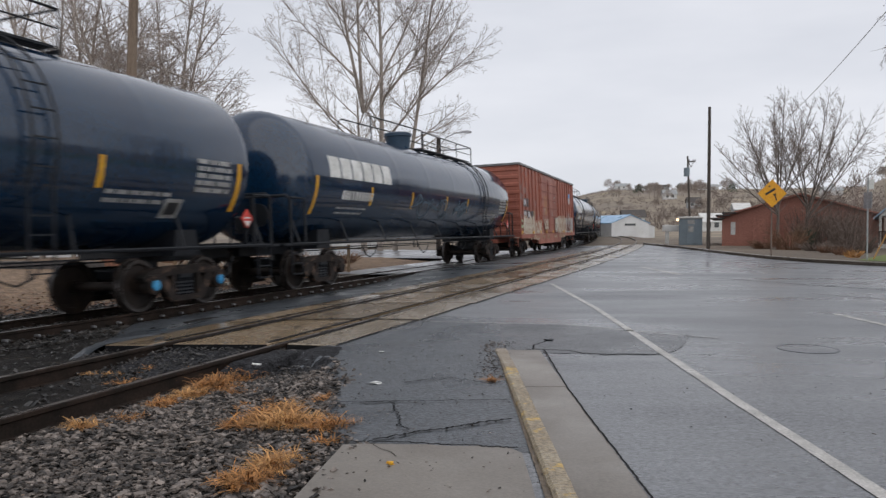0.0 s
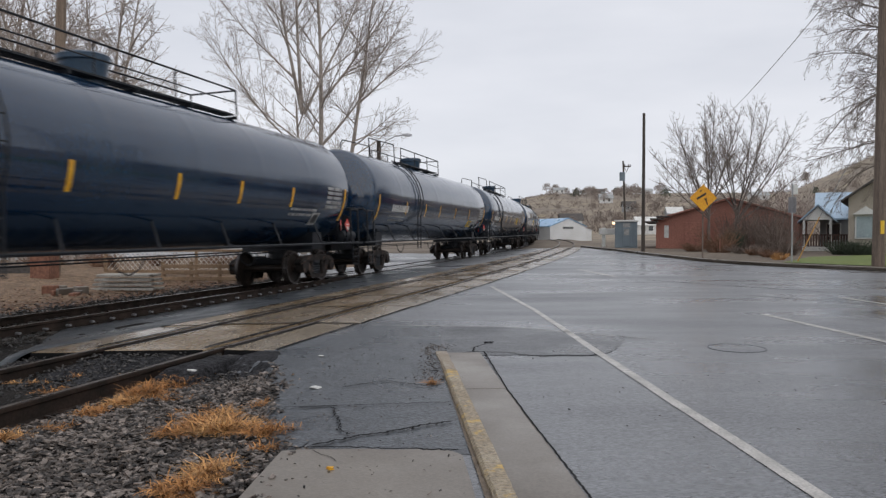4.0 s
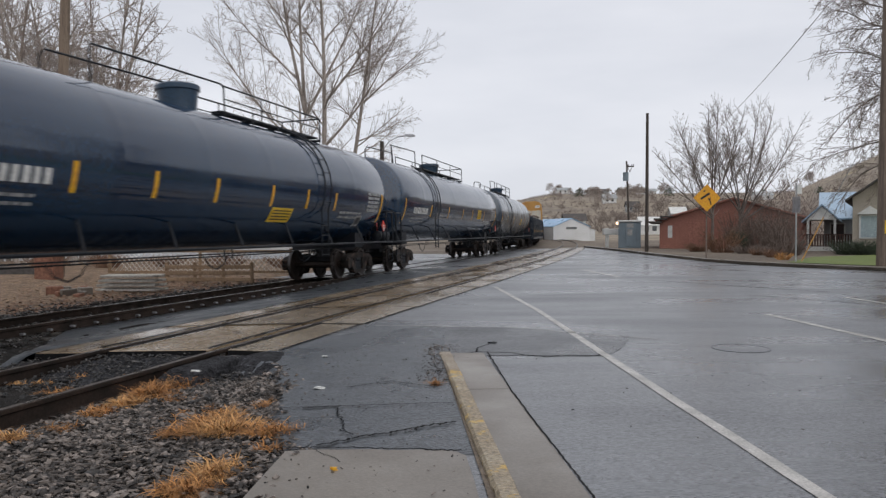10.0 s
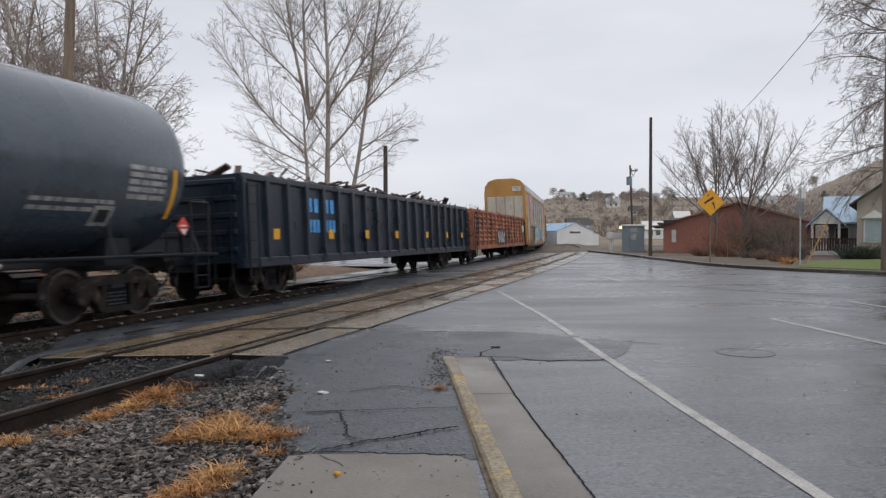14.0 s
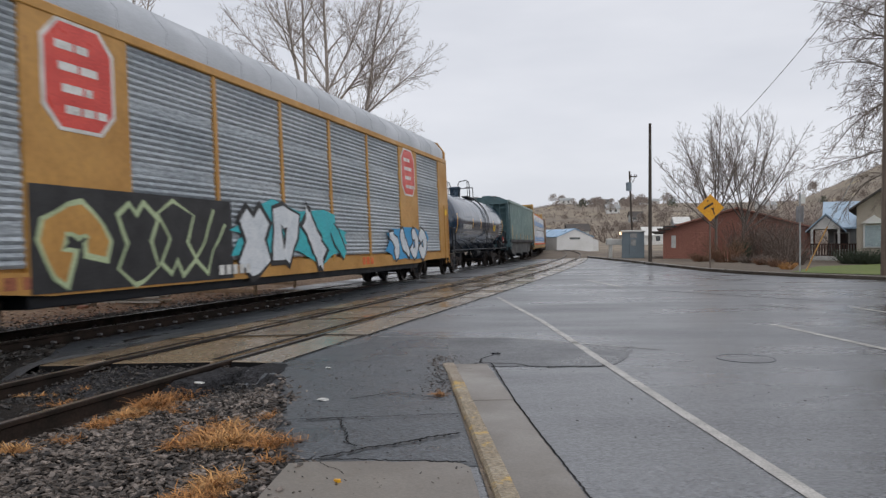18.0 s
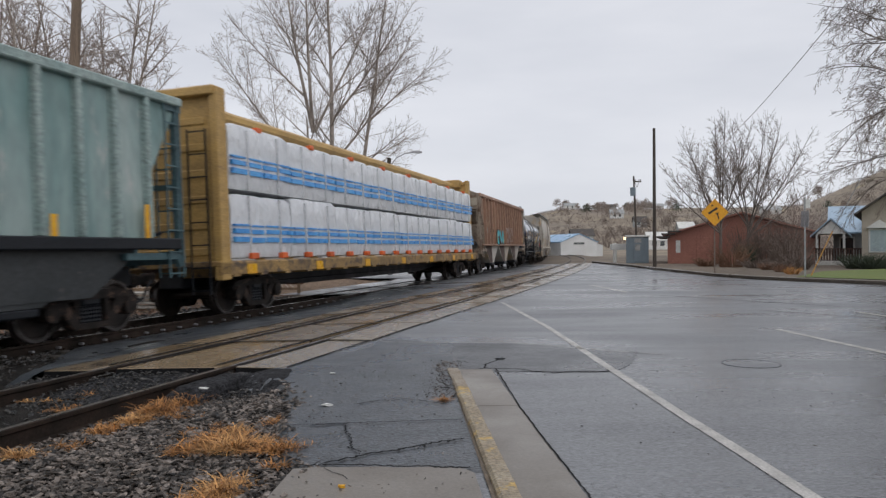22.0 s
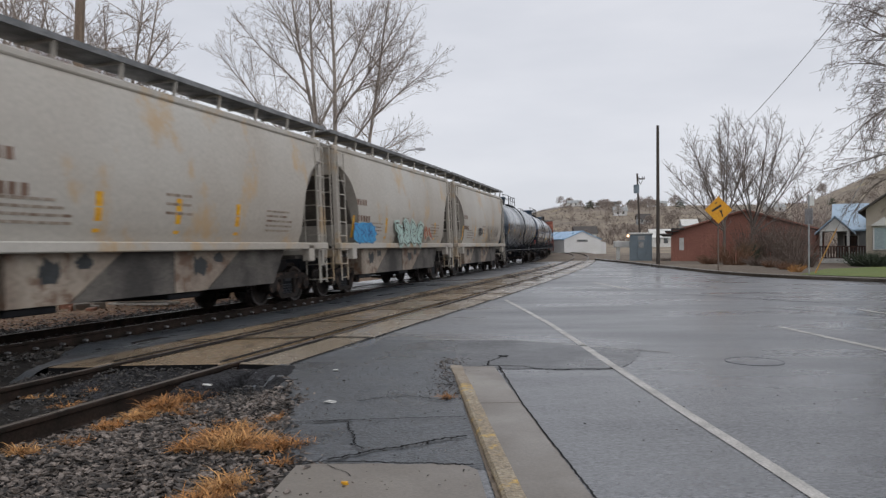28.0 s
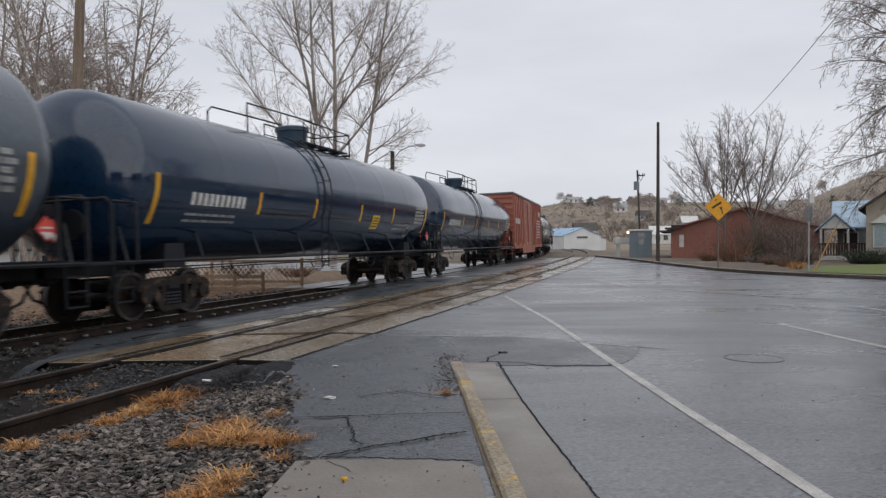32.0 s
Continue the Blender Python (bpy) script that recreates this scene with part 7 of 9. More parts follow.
reflectors(gon, (-gh + 1.4, -gh + 4.5, -gh + 7.2, -gh + 10, gh - 7, gh - 4, gh - 1.4), 1.35, 1.6, -1.70, 0.3)
gon, gh = gondola(222.6, 242.86, "rusty red gondola car with pressed side ridges and graffiti", M_REDGON, 32, wavy=True, post=16)
graffiti(gon, -3.0, 0.95, 2.7, 0.8, M_GBLACK, M_GSILVER, M_GBLACK, 33, -1.71, 4)
graffiti(gon, gh - 2.2, 1.7, 1.3, 0.5, None, M_WHITE, M_GREYTXT, 35, -1.71, 3)
reflectors(gon, (3.0, 5.6, 8.2), 1.3, 1.95, -1.70, 0.14)
autorack(244.43, 271.59)
SHORT_TANK = "short black tank car with white lettering, wet"
tank_car(273.72, 286.18, SHORT_TANK, r=1.52, zc=2.49, ladder=0.95, plat=(0.5, 2.2), hoop=(-1.6, 1.25), strips=(-2.68, -0.6, 3.05), number=(-4.9, -2.9), ytag=(3.14, 0.62, -0.14, 0.32), seed=10, bottom=True)
hop, hh = covered_hopper(288.69, 305.23, "faded green covered hopper car with vertical ribs", M_GREEN, M_GREENRIB, M_DKGREEN, M_CHUTE, tuck=0.95, knee=0.98, ribs=19, spots=((-7.24, 1.62, 2.56), (-4.98, 1.62, 2.02), (-2.5, 1.62, 2.0), (0.5, 1.62, 2.0), (2.35, 1.62, 1.95), (5.0, 1.62, 1.95), (7.1, 1.62, 2.2)))
for k, x in enumerate((-5.72, -4.92, -4.1)):
    flat_marks(hop, x, x + 0.56, 2.82, 3.06, 2, -1.502, M_GREENPALE if k % 2 == 0 else M_WHITE, 7 + k)
    flat_marks(hop, x, x + 0.56, 2.36, 2.62, 2, -1.502, M_GREENPALE if k % 2 == 0 else M_WHITE, 17 + k)
graffiti(hop, -2.35, 1.63, 2.3, 0.52, None, M_GREEN, M_WHITE, 43, -1.645, 4, False, None, 0.5)
add_ends(hop, hh + 0.3)
lumber_car(306.48, 329.7)
hop, hh = covered_hopper(330.57, 347.48, "rust-brown covered hopper car with vertical ribs and teal graffiti", M_BROWN, M_BROWN, M_BRGREY, M_BEIGE, stripes=True, tuck=1.4, knee=1.0, ribs=16, spots=((-3.86, 1.75, 2.2), (-1.5, 1.75, 2.1), (6.6, 1.75, 2.1)))
for x in (-6.66, -6.16):
    g = Geo()
    g.box(x, x + 0.42, -1.506, -1.5, 2.22, 2.56)
    part("stencil_panel", g, M_GREYTXT, hop, "pale square stencil panel")
flat_marks(hop, -5.5, -4.1, 2.3, 2.48, 5, -1.502, M_SCRAP, 10)
for x in (-3.78, -2.95, -2.12):
    flat_marks(hop, x, x + 0.62, 3.12, 3.6, 1, -1.502, M_BROWNDK, 12)
flat_marks(hop, 3.0, 5.2, 3.22, 3.6, 4, -1.502, M_BROWNDK, 14)
flat_marks(hop, hh - 3.2, hh - 1.9, 1.8, 2.2, 3, -1.502, M_GREYTXT, 13)
g = Geo()
g.box(-hh - 0.075, -hh - 0.06, -1.45, -0.2, 3.62, 4.02)
part("end_board", g, M_CREAM, hop, "pale lettered end board")
graffiti(hop, -3.9, 1.64, 2.5, 0.75, None, M_GTEAL, M_GBLACK, 53, -1.645, 3, False, None, 1.3)
graffiti(hop, -0.5, 1.62, 2.8, 1.15, None, M_BROWN, M_GWHITE, 54, -1.645, 5, False, None, 0.5)
add_ends(hop, hh + 0.3)
tank_car(349.68, 361.78, SHORT_TANK, r=1.52, zc=2.49, ladder=-0.6, plat=(-0.4, 2.3), hoop=(-2.5, 0.3), dome_x=0.4, strips=(-3.2, -1.35, 1.22, 3.91), number=(-4.9, -2.9), ytag=(2.6, 0.7, -0.4, 0.5), seed=11, bottom=True, tags=((-4.2, 2.6, 1.5, 0.9), (0.2, 1.3, 1.5, 0.6)))
for i, (a, b) in enumerate(((364.2, 376.5), (377.5, 389.9), (390.7, 402.6), (403.4, 415.3))):
    curved_hopper(a, b, "weathered beige covered hopper car with bulged sides" + (" and scrawl", " and rust stains", " and graffiti", " and grey graffiti")[i], 60 + i, (1, 2, 3, 4)[i])
tank_car(417.12, 432.0, "long weathered grey-black tank car with orange mark", r=1.6, zc=2.72, paint=M_DARKGREY, ladder=-0.3, plat=(-0.4, 2.6), dome_x=-1.0, hoop=(-2.6, 0.2), strips=(-4.94, -1.68, 1.4, 4.75), number=(-6.8, -4.8), seed=12)
tank_car(434.81, 450.73, BLACK_TANK + " and yellow panels", ladder=-1.0, plat=(-0.2, 3.0), dome_x=0.3, hoop=(-3.1, 0.6), strips=(-4.35, -1.5, 1.59, 4.41), number=(-6.9, -4.6), ytag=(2.6, 0.6, -0.6, 0.42), seed=13)
tank_car(453.3, 469.12, BLACK_TANK, ladder=-1.0, plat=(-0.2, 3.0), dome_x=0.3, hoop=(-3.1, 0.6), strips=(-4.35, -1.5, 1.59, 4.41), number=(-6.9, -4.6), seed=14)
box_car(470.9, 489.5, "oxide-red box car with white lettering", 22, painted=False)
tank_car(492.0, 509.5, BLACK_TANK, ladder=4.2, plat=(0.9, 5.5), strips=(-5.4, -2.6, 0.6, 2.9, 5.3), number=(-4.6, -2.4), seed=15)
tank_car(512.6, 530.1, BLACK_TANK, ladder=4.2, plat=(0.9, 5.5), strips=(-5.4, -2.6, 0.6, 2.9, 5.3), number=(-4.6, -2.4), seed=16)

# how far the train has gone at each time
GONE = ((0, 0.0), (1.5, 20.06), (3, 40.1), (4.25, 56.9), (5.5, 73.65), (6, 80.4), (7.5, 100.6), (8.5, 113.95), (9, 120.65), (10.5, 140.46), (12, 160.1), (13, 173.25), (14, 186.5), (14.5, 193.15), (15.5, 206.5), (16.5, 219.9), (17.5, 233.35), (19, 253.28),
        (19.5, 259.95), (20.5, 273.3), (22, 293.0), (23, 306.05), (24, 319.1), (25.5, 338.65), (26.5, 351.85), (27.5, 365.0), (28, 371.53), (29, 384.55), (30, 397.45), (31, 410.3), (32, 423.42))
ROLL = -math.degrees(math.atan2(0.0605, 1.506))
Z_MAIN = -0.163


def car_pose(u, reach, gone):
    a, b = on_line(u - gone - reach, N_MAIN), on_line(u - gone + reach, N_MAIN)
    m = (a + b) / 2
    d = b - a
    return pose(m.x, m.y, Z_MAIN, ROLL, 0, math.degrees(math.atan2(d.y, d.x)))


def motions():
    for car, u, reach in CARS:
        walk(car, [(t, car_pose(u, reach, gone)) for t, gone in GONE])


# ---- beyond the road: kerbside, poles, buildings, trees, hills ----
def far_x(px, y):
    """Side distance of a bearing at depth y."""
    return (px - 784) / 1322 * y


KERB_R = [(11.9, 62), (11.75, 56), (11.9, 49.8), (11.5, 41.5), (11.4, 32.3), (11.8, 29.4), (12.7, 27.0), (14.4, 24.2), (20, 19.5), (40, 12), (80, 2)]


def verge():
    g = Geo()
    outer = [(90, 2), (90, 62)]
    ring = KERB_R + outer
    c = len(ring)
    g.add([(x, y, 0.15) for x, y in ring] + [(x, y, -0.1) for x, y in ring], [tuple(range(c))] + [(i, (i + 1) % c, (i + 1) % c + c, i + c) for i in range(c)])
    tagged(part("verge", g, M_EARTH), "brown bare ground behind the far kerb", "ground", kind="structure")
    kb = thing("far_kerb", "long grey concrete kerb along the far side of the road", "kerb", kind="structure")
    for a, b in zip(KERB_R, KERB_R[1:]):
        a, b = Vector(a), Vector(b)
        d = (b - a).normalized()
        nn = Vector((-d.y, d.x)) * 0.16
        n_seg = max(1, round((b - a).length / 3.2))
        for k in range(n_seg):
            p, q = a + (b - a) * (k / n_seg), a + (b - a) * ((k + 1) / n_seg) - d * 0.015
            g = Geo()
            g.loft([[(w.x, w.y, -0.05), (w.x, w.y, 0.15), (w.x + nn.x * 0.1, w.y + nn.y * 0.1, 0.165), (w.x + nn.x, w.y + nn.y, 0.168), (w.x + nn.x, w.y + nn.y, -0.05)] for w in (p, q)])
            part("kerb_stone", g, M_CONC, kb)
    g = Geo()
    ring = [(13.0, 28), (14.8, 25.2), (21, 20.5), (60, 10), (70, 40), (26, 40), (17, 34)]
    g.add([(x, y, 0.172) for x, y in ring], [tuple(range(len(ring)))])
    tagged(part("lawn", g, M_GRASS), "short green lawn by the house", "lawn", kind="structure")


verge()


def wood_pole(x, y, h, r, material, label, arm=0.0, lean=(0, 0), z0=-0.3):
    p = thing("utility_pole", label, "utility pole", at=pose(x, y, z0))
    g = Geo()
    g.tube([(lean[0] * t, lean[1] * t, (h - z0) * t) for t in spread(0, 1, 6)], [r * (1 - 0.3 * t) for t in spread(0, 1, 6)], 12)
    part("post", g, material, p)
    if arm:
        g = Geo()
        g.box(-arm, arm, -0.06, 0.06, h - z0 - 0.6, h - z0 - 0.48, 0.01)
        g.bar((-arm * .6, 0.08, h - z0 - 0.55), (0, 0.08, h - z0 - 1.1), 0.04)
        g.bar((arm * .6, 0.08, h - z0 - 0.55), (0, 0.08, h - z0 - 1.1), 0.04)
        part("crossarm", g, material, p)
        for k in (-0.9, -0.45, 0.45, 0.9):
            g = Geo()
            g.rev([(0, 0.05), (0.12, 0.06), (0.18, 0.02)], 8, pose(arm * k, 0, h - z0 - 0.48, 0, -90, 0))
            part("insulator", g, M_STEEL, p)
        g = Geo()
        g.rev([(0, 0.0), (0.02, 0.28), (0.85, 0.28), (0.9, 0.0)], 14, pose(-0.45, -0.1, h - z0 - 2.0, 0, -90, 0))
        part("transformer", g, M_HUT, p)
    return p


wood_pole(12.1, 43.8, 8.25, 0.112, M_DKPOLE, "bare dark wooden pole beside the kerb")
wood_pole(far_x(1119, 75), 75, 8.4, 0.12, M_DKPOLE, "dark utility pole with short crossarm and transformer", 0.4, lean=(-0.35, 0))
big = wood_pole(14.95, 25.2, 13.5, 0.21, M_POLE, "stout weathered wooden utility pole on the verge", lean=(0.12, 0))
g = Geo()
g.box(-0.06, 0.06, -0.235, -0.2, 1.55, 2.0)
part("pole_tag", g, M_YTAG, big, "small yellow tag")
wood_pole(far_x(108, 24), 24, 13, 0.19, M_TANPOLE, "tan wooden utility pole behind the track", lean=(0.5, 0))

lampp = thing("street_lamp", "dark street lamp post with a long curved arm", "street lamp", at=pose(far_x(681, 52), 52, -0.3))
g = Geo()
g.tube([(0, 0, 0), (0, 0, 7.9)], [0.17, 0.14], 10)
part("post", g, M_DKPOLE, lampp)
g = Geo()
g.tube([(0.1, 0, 7.35), (0.5, 0, 7.9), (1.1, 0, 8.2), (1.7, 0, 8.28)], 0.035, 6)
part("arm", g, M_STEEL, lampp)
g = Geo()
g.loft([[(1.6, -0.1, 8.25), (1.6, 0.1, 8.25), (1.6, 0.06, 8.38), (1.6, -0.06, 8.38)], [(2.0, -0.16, 8.2), (2.0, 0.16, 8.2), (2.0, 0.1, 8.4), (2.0, -0.1, 8.4)], [(2.3, -0.1, 8.24), (2.3, 0.1, 8.24), (2.3, 0.06, 8.34), (2.3, -0.06, 8.34)]])
part("lamp_head", g, M_STEEL, lampp)

# warning sign
sign = thing("warning_sign", "yellow diamond warning sign with a black symbol on a steel post", "road sign", at=pose(11.65, 32.7, 0.25))
g = Geo()
g.box(-0.025, 0.025, -0.02, 0.02, -0.15, 3.1)
part("post", g, M_TWIGR, sign)
g = Geo()
S0 = 0.60
g.prism([(0, S0), (S0, 0), (0, -S0), (-S0, 0)], -0.045, -0.03, pose(0, 0, 2.55))
plate = part("plate", g, M_SIGNY, sign)
g = Geo()
for a, b, w in (((-0.28, -0.05), (0.12, 0.2), 0.09), ((0.05, -0.02), (0.14, -0.14), 0.05), ((0.14, -0.14), (0.18, -0.3), 0.05), ((-0.15, 0.27), (-0.08, 0.33), 0.05)):
    d = Vector((b[0] - a[0], b[1] - a[1])).normalized()
    o = Vector((-d.y, d.x)) * w / 2
    g.prism([(a[0] + o.x, a[1] + o.y), (a[0] - o.x, a[1] - o.y), (b[0] - o.x, b[1] - o.y), (b[0] + o.x, b[1] + o.y)], -0.05, -0.045, pose(0, 0, 2.55))
g.prism([(0.05, -0.06), (0.15, -0.1), (0.16, 0.02)], -0.05, -0.045, pose(0, 0, 2.55))
part("symbol", g, M_SIGNBK, plate)
post2 = thing("street_sign", "thin steel post with a pale sign seen edge-on", "road sign", at=pose(far_x(1414, 28.2), 28.2, 0.14))
g = Geo()
g.box(-0.022, 0.022, -0.022, 0.022, 0, 3.0)
part("post", g, M_GREYSID, post2)
g = Geo()
g.box(-0.012, 0.012, -0.3, 0.3, 1.9, 2.5)
part("plate", g, M_STEEL, post2)
g = Geo()
g.box(-0.02, 0.22, 0.035, 0.05, 2.6, 2.95)
part("name_plate", g, M_TRIM, post2)
guy = thing("guy_wire_guard", "yellow plastic guard on a slanting guy wire", "guy guard", at=pose(far_x(1424, 29), 29, 0.14))
g = Geo()
g.tube([(0, 0, 0), (0.85, 0, 1.75)], 0.026, 8)
part("guard", g, M_RACKY, guy)
g = Geo()
g.tube([(0.85, 0, 1.75), (3.0, -0.5, 6.2), (6, -1.5, 11)], 0.012, 5)
part("wire", g, M_STEEL, guy)
g = Geo()
pa, pb = Vector((far_x(1530, 26), 26, 1.32 + 26 * (418 + 60) / 1322)), Vector((far_x(1262, 62), 62, 1.32 + 62 * (418 - 245) / 1322))
g.tube([pa.lerp(pb, t) + Vector((0, 0, -1.4 * 4 * t * (1 - t) * 0.25)) for t in spread(0, 1, 14)], 0.017, 5)
tagged(part("overhead_cable", g, M_GREYTXT), "thin black overhead cable", "cable")

# signal hut
hut = thing("signal_hut", "grey-blue metal signal hut with a pale flat roof", "signal hut", at=pose(13.55, 53.5, 0.1, 0, 0, -14))
g = Geo()
g.box(-0.78, 0.78, 0, 1.8, 0, 1.92, 0.02)
hut_body = part("body", g, M_HUT, hut)
for x in spread(-0.7, 0.7, 8):
    g = Geo()
    g.box(x - 0.012, x + 0.012, -0.012, 0, 0.05, 1.9)
    part("rib", g, M_HUT, hut_body)
g = Geo()
g.box(-0.86, 0.86, -0.1, 1.9, 1.92, 2.05, 0.03)
part("roof", g, M_TRIM, hut)
g = Geo()
g.box(-0.25, 0.4, -0.03, -0.005, 0.15, 1.85, 0.01)
dr = part("door", g, M_HUT, hut)
g = Geo()
g.box(-0.2, 0.28, -0.045, -0.03, 1.52, 1.82)
part("notice", g, M_GREYTXT, dr)
g = Geo()
g.box(-0.15, 0.2, -0.045, -0.03, 0.95, 1.4)
part("notice", g, M_GREYTXT, dr)
g = Geo()
g.rev([(0, 0.09), (0.16, 0.07)], 10, pose(-0.88, -0.05, 1.75, 0, -90, 0))
part("lamp", g, M_LAMPON, hut, "small lit wall lamp")
box2 = thing("relay_box", "pale grey trackside equipment box", "relay box", at=pose(far_x(1079, 56), 56, 0.0))
g = Geo()
g.box(-0.12, 0.12, -0.12, 0.12, 0, 1.6, 0.01)
g.box(-0.3, 1.0, -0.2, 0.3, 1.1, 1.55, 0.02)
part("cabinet", g, M_TRIM, box2)


def gable_house(name, label, x, y, w, d, eave, peak, wall, roof, z=-0.2, turn=0, over=0.35, ridge_along_x=False, windows=(), category="building"):
    hs = thing(name, label, category, at=pose(x, y, z, 0, 0, turn))
    g = Geo()
    if ridge_along_x:
        g.prism([(0, 0), (d, 0), (d, eave), (d / 2, peak), (0, eave)], 0, w, pose(0, 0, 0, 0, 0, 90) @ pose(0, -w, 0))
    else:
        g.prism([(0, 0), (w, 0), (w, eave), (w / 2, peak), (0, eave)], 0, d)
    part("wall", g, wall, hs)
    sl = (peak - eave) / ((d if ridge_along_x else w) / 2)
    for sgn in (-1, 1):
        g = Geo()
        if ridge_along_x:
            a, b = (d / 2, -over) if sgn < 0 else (d / 2, d + over)
            zb = eave - sl * over
            g.add([(-over, a, peak + 0.03), (w + over, a, peak + 0.03), (w + over, b, zb + 0.03), (-over, b, zb + 0.03), (-over, a, peak + 0.15), (w + over, a, peak + 0.15), (w + over, b, zb + 0.13), (-over, b, zb + 0.13)], [(0, 1, 2, 3), (4, 7, 6, 5), (0, 4, 5, 1), (1, 5, 6, 2), (2, 6, 7, 3), (3, 7, 4, 0)])
        else:
            a, b = (w / 2, -over) if sgn < 0 else (w / 2, w + over)
            zb = eave - sl * over
            g.add([(a, -over, peak + 0.03), (a, d + over, peak + 0.03), (b, d + over, zb + 0.03), (b, -over, zb + 0.03), (a, -over, peak + 0.15), (a, d + over, peak + 0.15), (b, d + over, zb + 0.13), (b, -over, zb + 0.13)], [(0, 1, 2, 3), (4, 7, 6, 5), (0, 4, 5, 1), (1, 5, 6, 2), (2, 6, 7, 3), (3, 7, 4, 0)])
        part("roof", g, roof, hs)
    for wx, wz, ww, wh in windows:
        g = Geo()
        g.box(wx - 0.08, wx + ww + 0.08, -0.05, -0.005, wz - 0.08, wz + wh + 0.08, 0.01)
        wd = part("window", g, M_TRIM, hs)
        g = Geo()
        g.box(wx, wx + ww, -0.06, -0.05, wz, wz + wh)
        part("pane", g, M_GLASS, wd)
    return hs


# red building
red = gable_house("red_building", "low red-brown building with a wide gable", far_x(1172, 52), 52, 9.6, 12, 2.1, 3.5, M_REDBLD, M_REDBLD, z=0.0, over=0.3, turn=-17)
for x in spread(0.1, 9.5, 46):
    g = Geo()
    g.box(x - 0.02, x + 0.02, -0.025, 0, 0, 2.1)
    part("siding_batten", g, M_REDBLD, red)
g = Geo()
g.box(1.9, 2.85, -0.035, -0.005, 0.05, 1.95, 0.01)
part("door", g, M_REDBLD, red)
g = Geo()
g.box(0.55, 0.85, -0.05, -0.025, 0.9, 1.75)
part("notice", g, M_TRIM, red)
for k, (xx, zz) in enumerate(((-0.75, 1.95), (-0.4, 2.15), (0.0, 2.32))):
    g = Geo()
    g.box(xx, xx + 0.9, -0.4, 12, zz, zz + 0.1)
    part("eave_board", g, M_DARKROOF, red)

# white building with blue roof
gable_house("white_building", "white shed building with a blue metal roof", far_x(984, 131), 131, 6.9, 20, 2.7, 4.1, M_WHITEB, M_BLUEROOF, z=-0.5, over=0.15, turn=14, windows=((2.4, 2.3, 2.0, 0.35),))
gable_house("white_annex", "long low white annex", far_x(1022, 133), 133, 3.6, 14, 2.0, 2.6, M_WHITEB, M_WHITEB, z=-0.5, over=0.05)

# house with blue roof and porch
hx, hy = far_x(1428, 45) + 1.35, 45
house = gable_house("blue_roof_house", "small grey house with a pale blue metal roof and porch", hx + 0.9, hy + 2.0, 5.5, 7, 2.5, 4.1, M_GREYSID, M_PALEBLUE, z=-0.3, ridge_along_x=True, turn=-28, windows=((0.4, 1.1, 0.7, 1.0), (2.2, 1.1, 0.6, 1.0)), category="house")
porch = Geo()
porch.prism([(0, 2.35), (0.85, 3.15), (1.7, 2.35)], -2.2, 2.5)
part("porch_gable", porch, M_TRIM, house).matrix_basis = pose(-0.95, 0, 0)
for sgn in (-1, 1):
    g = Geo()
    a, b = (0.85, -0.25) if sgn < 0 else (0.85, 1.95)
    g.add([(a, -2.35, 3.2), (a, 3.5, 3.2), (b, 3.5, 2.15), (b, -2.35, 2.15), (a, -2.35, 3.3), (a, 3.5, 3.3), (b, 3.5, 2.25), (b, -2.35, 2.25)], [(0, 1, 2, 3), (4, 7, 6, 5), (0, 4, 5, 1), (1, 5, 6, 2), (2, 6, 7, 3), (3, 7, 4, 0)])
    part("porch_roof", g, M_PALEBLUE, house).matrix_basis = pose(-0.95, 0, 0)
for x in (-0.85, 0.6, 2.4):
    g = Geo()
    g.box(x - 0.07, x + 0.07, -2.2, -2.05, 0.7, 2.4)
    part("porch_post", g, M_TRIM, house)
g = Geo()
g.box(-0.95, 2.6, -2.25, -2.17, 0.05, 0.72)
part("porch_skirt", g, M_TRIM, house)
g = Geo()
g.box(-0.95, 2.6, -2.2, 0, 0.68, 0.75)
part("porch_floor", g, M_DKWOOD, house)
g = Geo()
g.box(-0.95, 2.6, -2.25, -2.15, 1.4, 1.47)
railing = part("porch_railing", g, M_DKWOOD, house)
for x in spread(-0.9, 2.5, 24):
    g = Geo()
    g.box(x - 0.045, x + 0.045, -2.22, -2.18, 0.75, 1.4)
    part("baluster", g, M_DKWOOD, railing)
tan = gable_house("tan_house", "tan house with a steep gable and white-framed window", far_x(1514, 39), 39, 7.5, 9, 3.3, 6.0, M_TANHOUSE, M_DARKROOF, z=-0.2, over=0.35, turn=-31, category="house")
g = Geo()
g.box(0.3, 1.3, -0.06, -0.005, 1.15, 2.4, 0.02)
wd = part("window", g, M_TRIM, tan)
g = Geo()
g.box(0.38, 1.22, -0.075, -0.06, 1.22, 2.32)
part("pane", g, M_CURTAIN, wd)
g = Geo()
g.prism([(0.2, 2.42), (0.8, 2.85), (1.4, 2.42)], -0.3, 0)
part("window_hood", g, M_TRIM, tan)


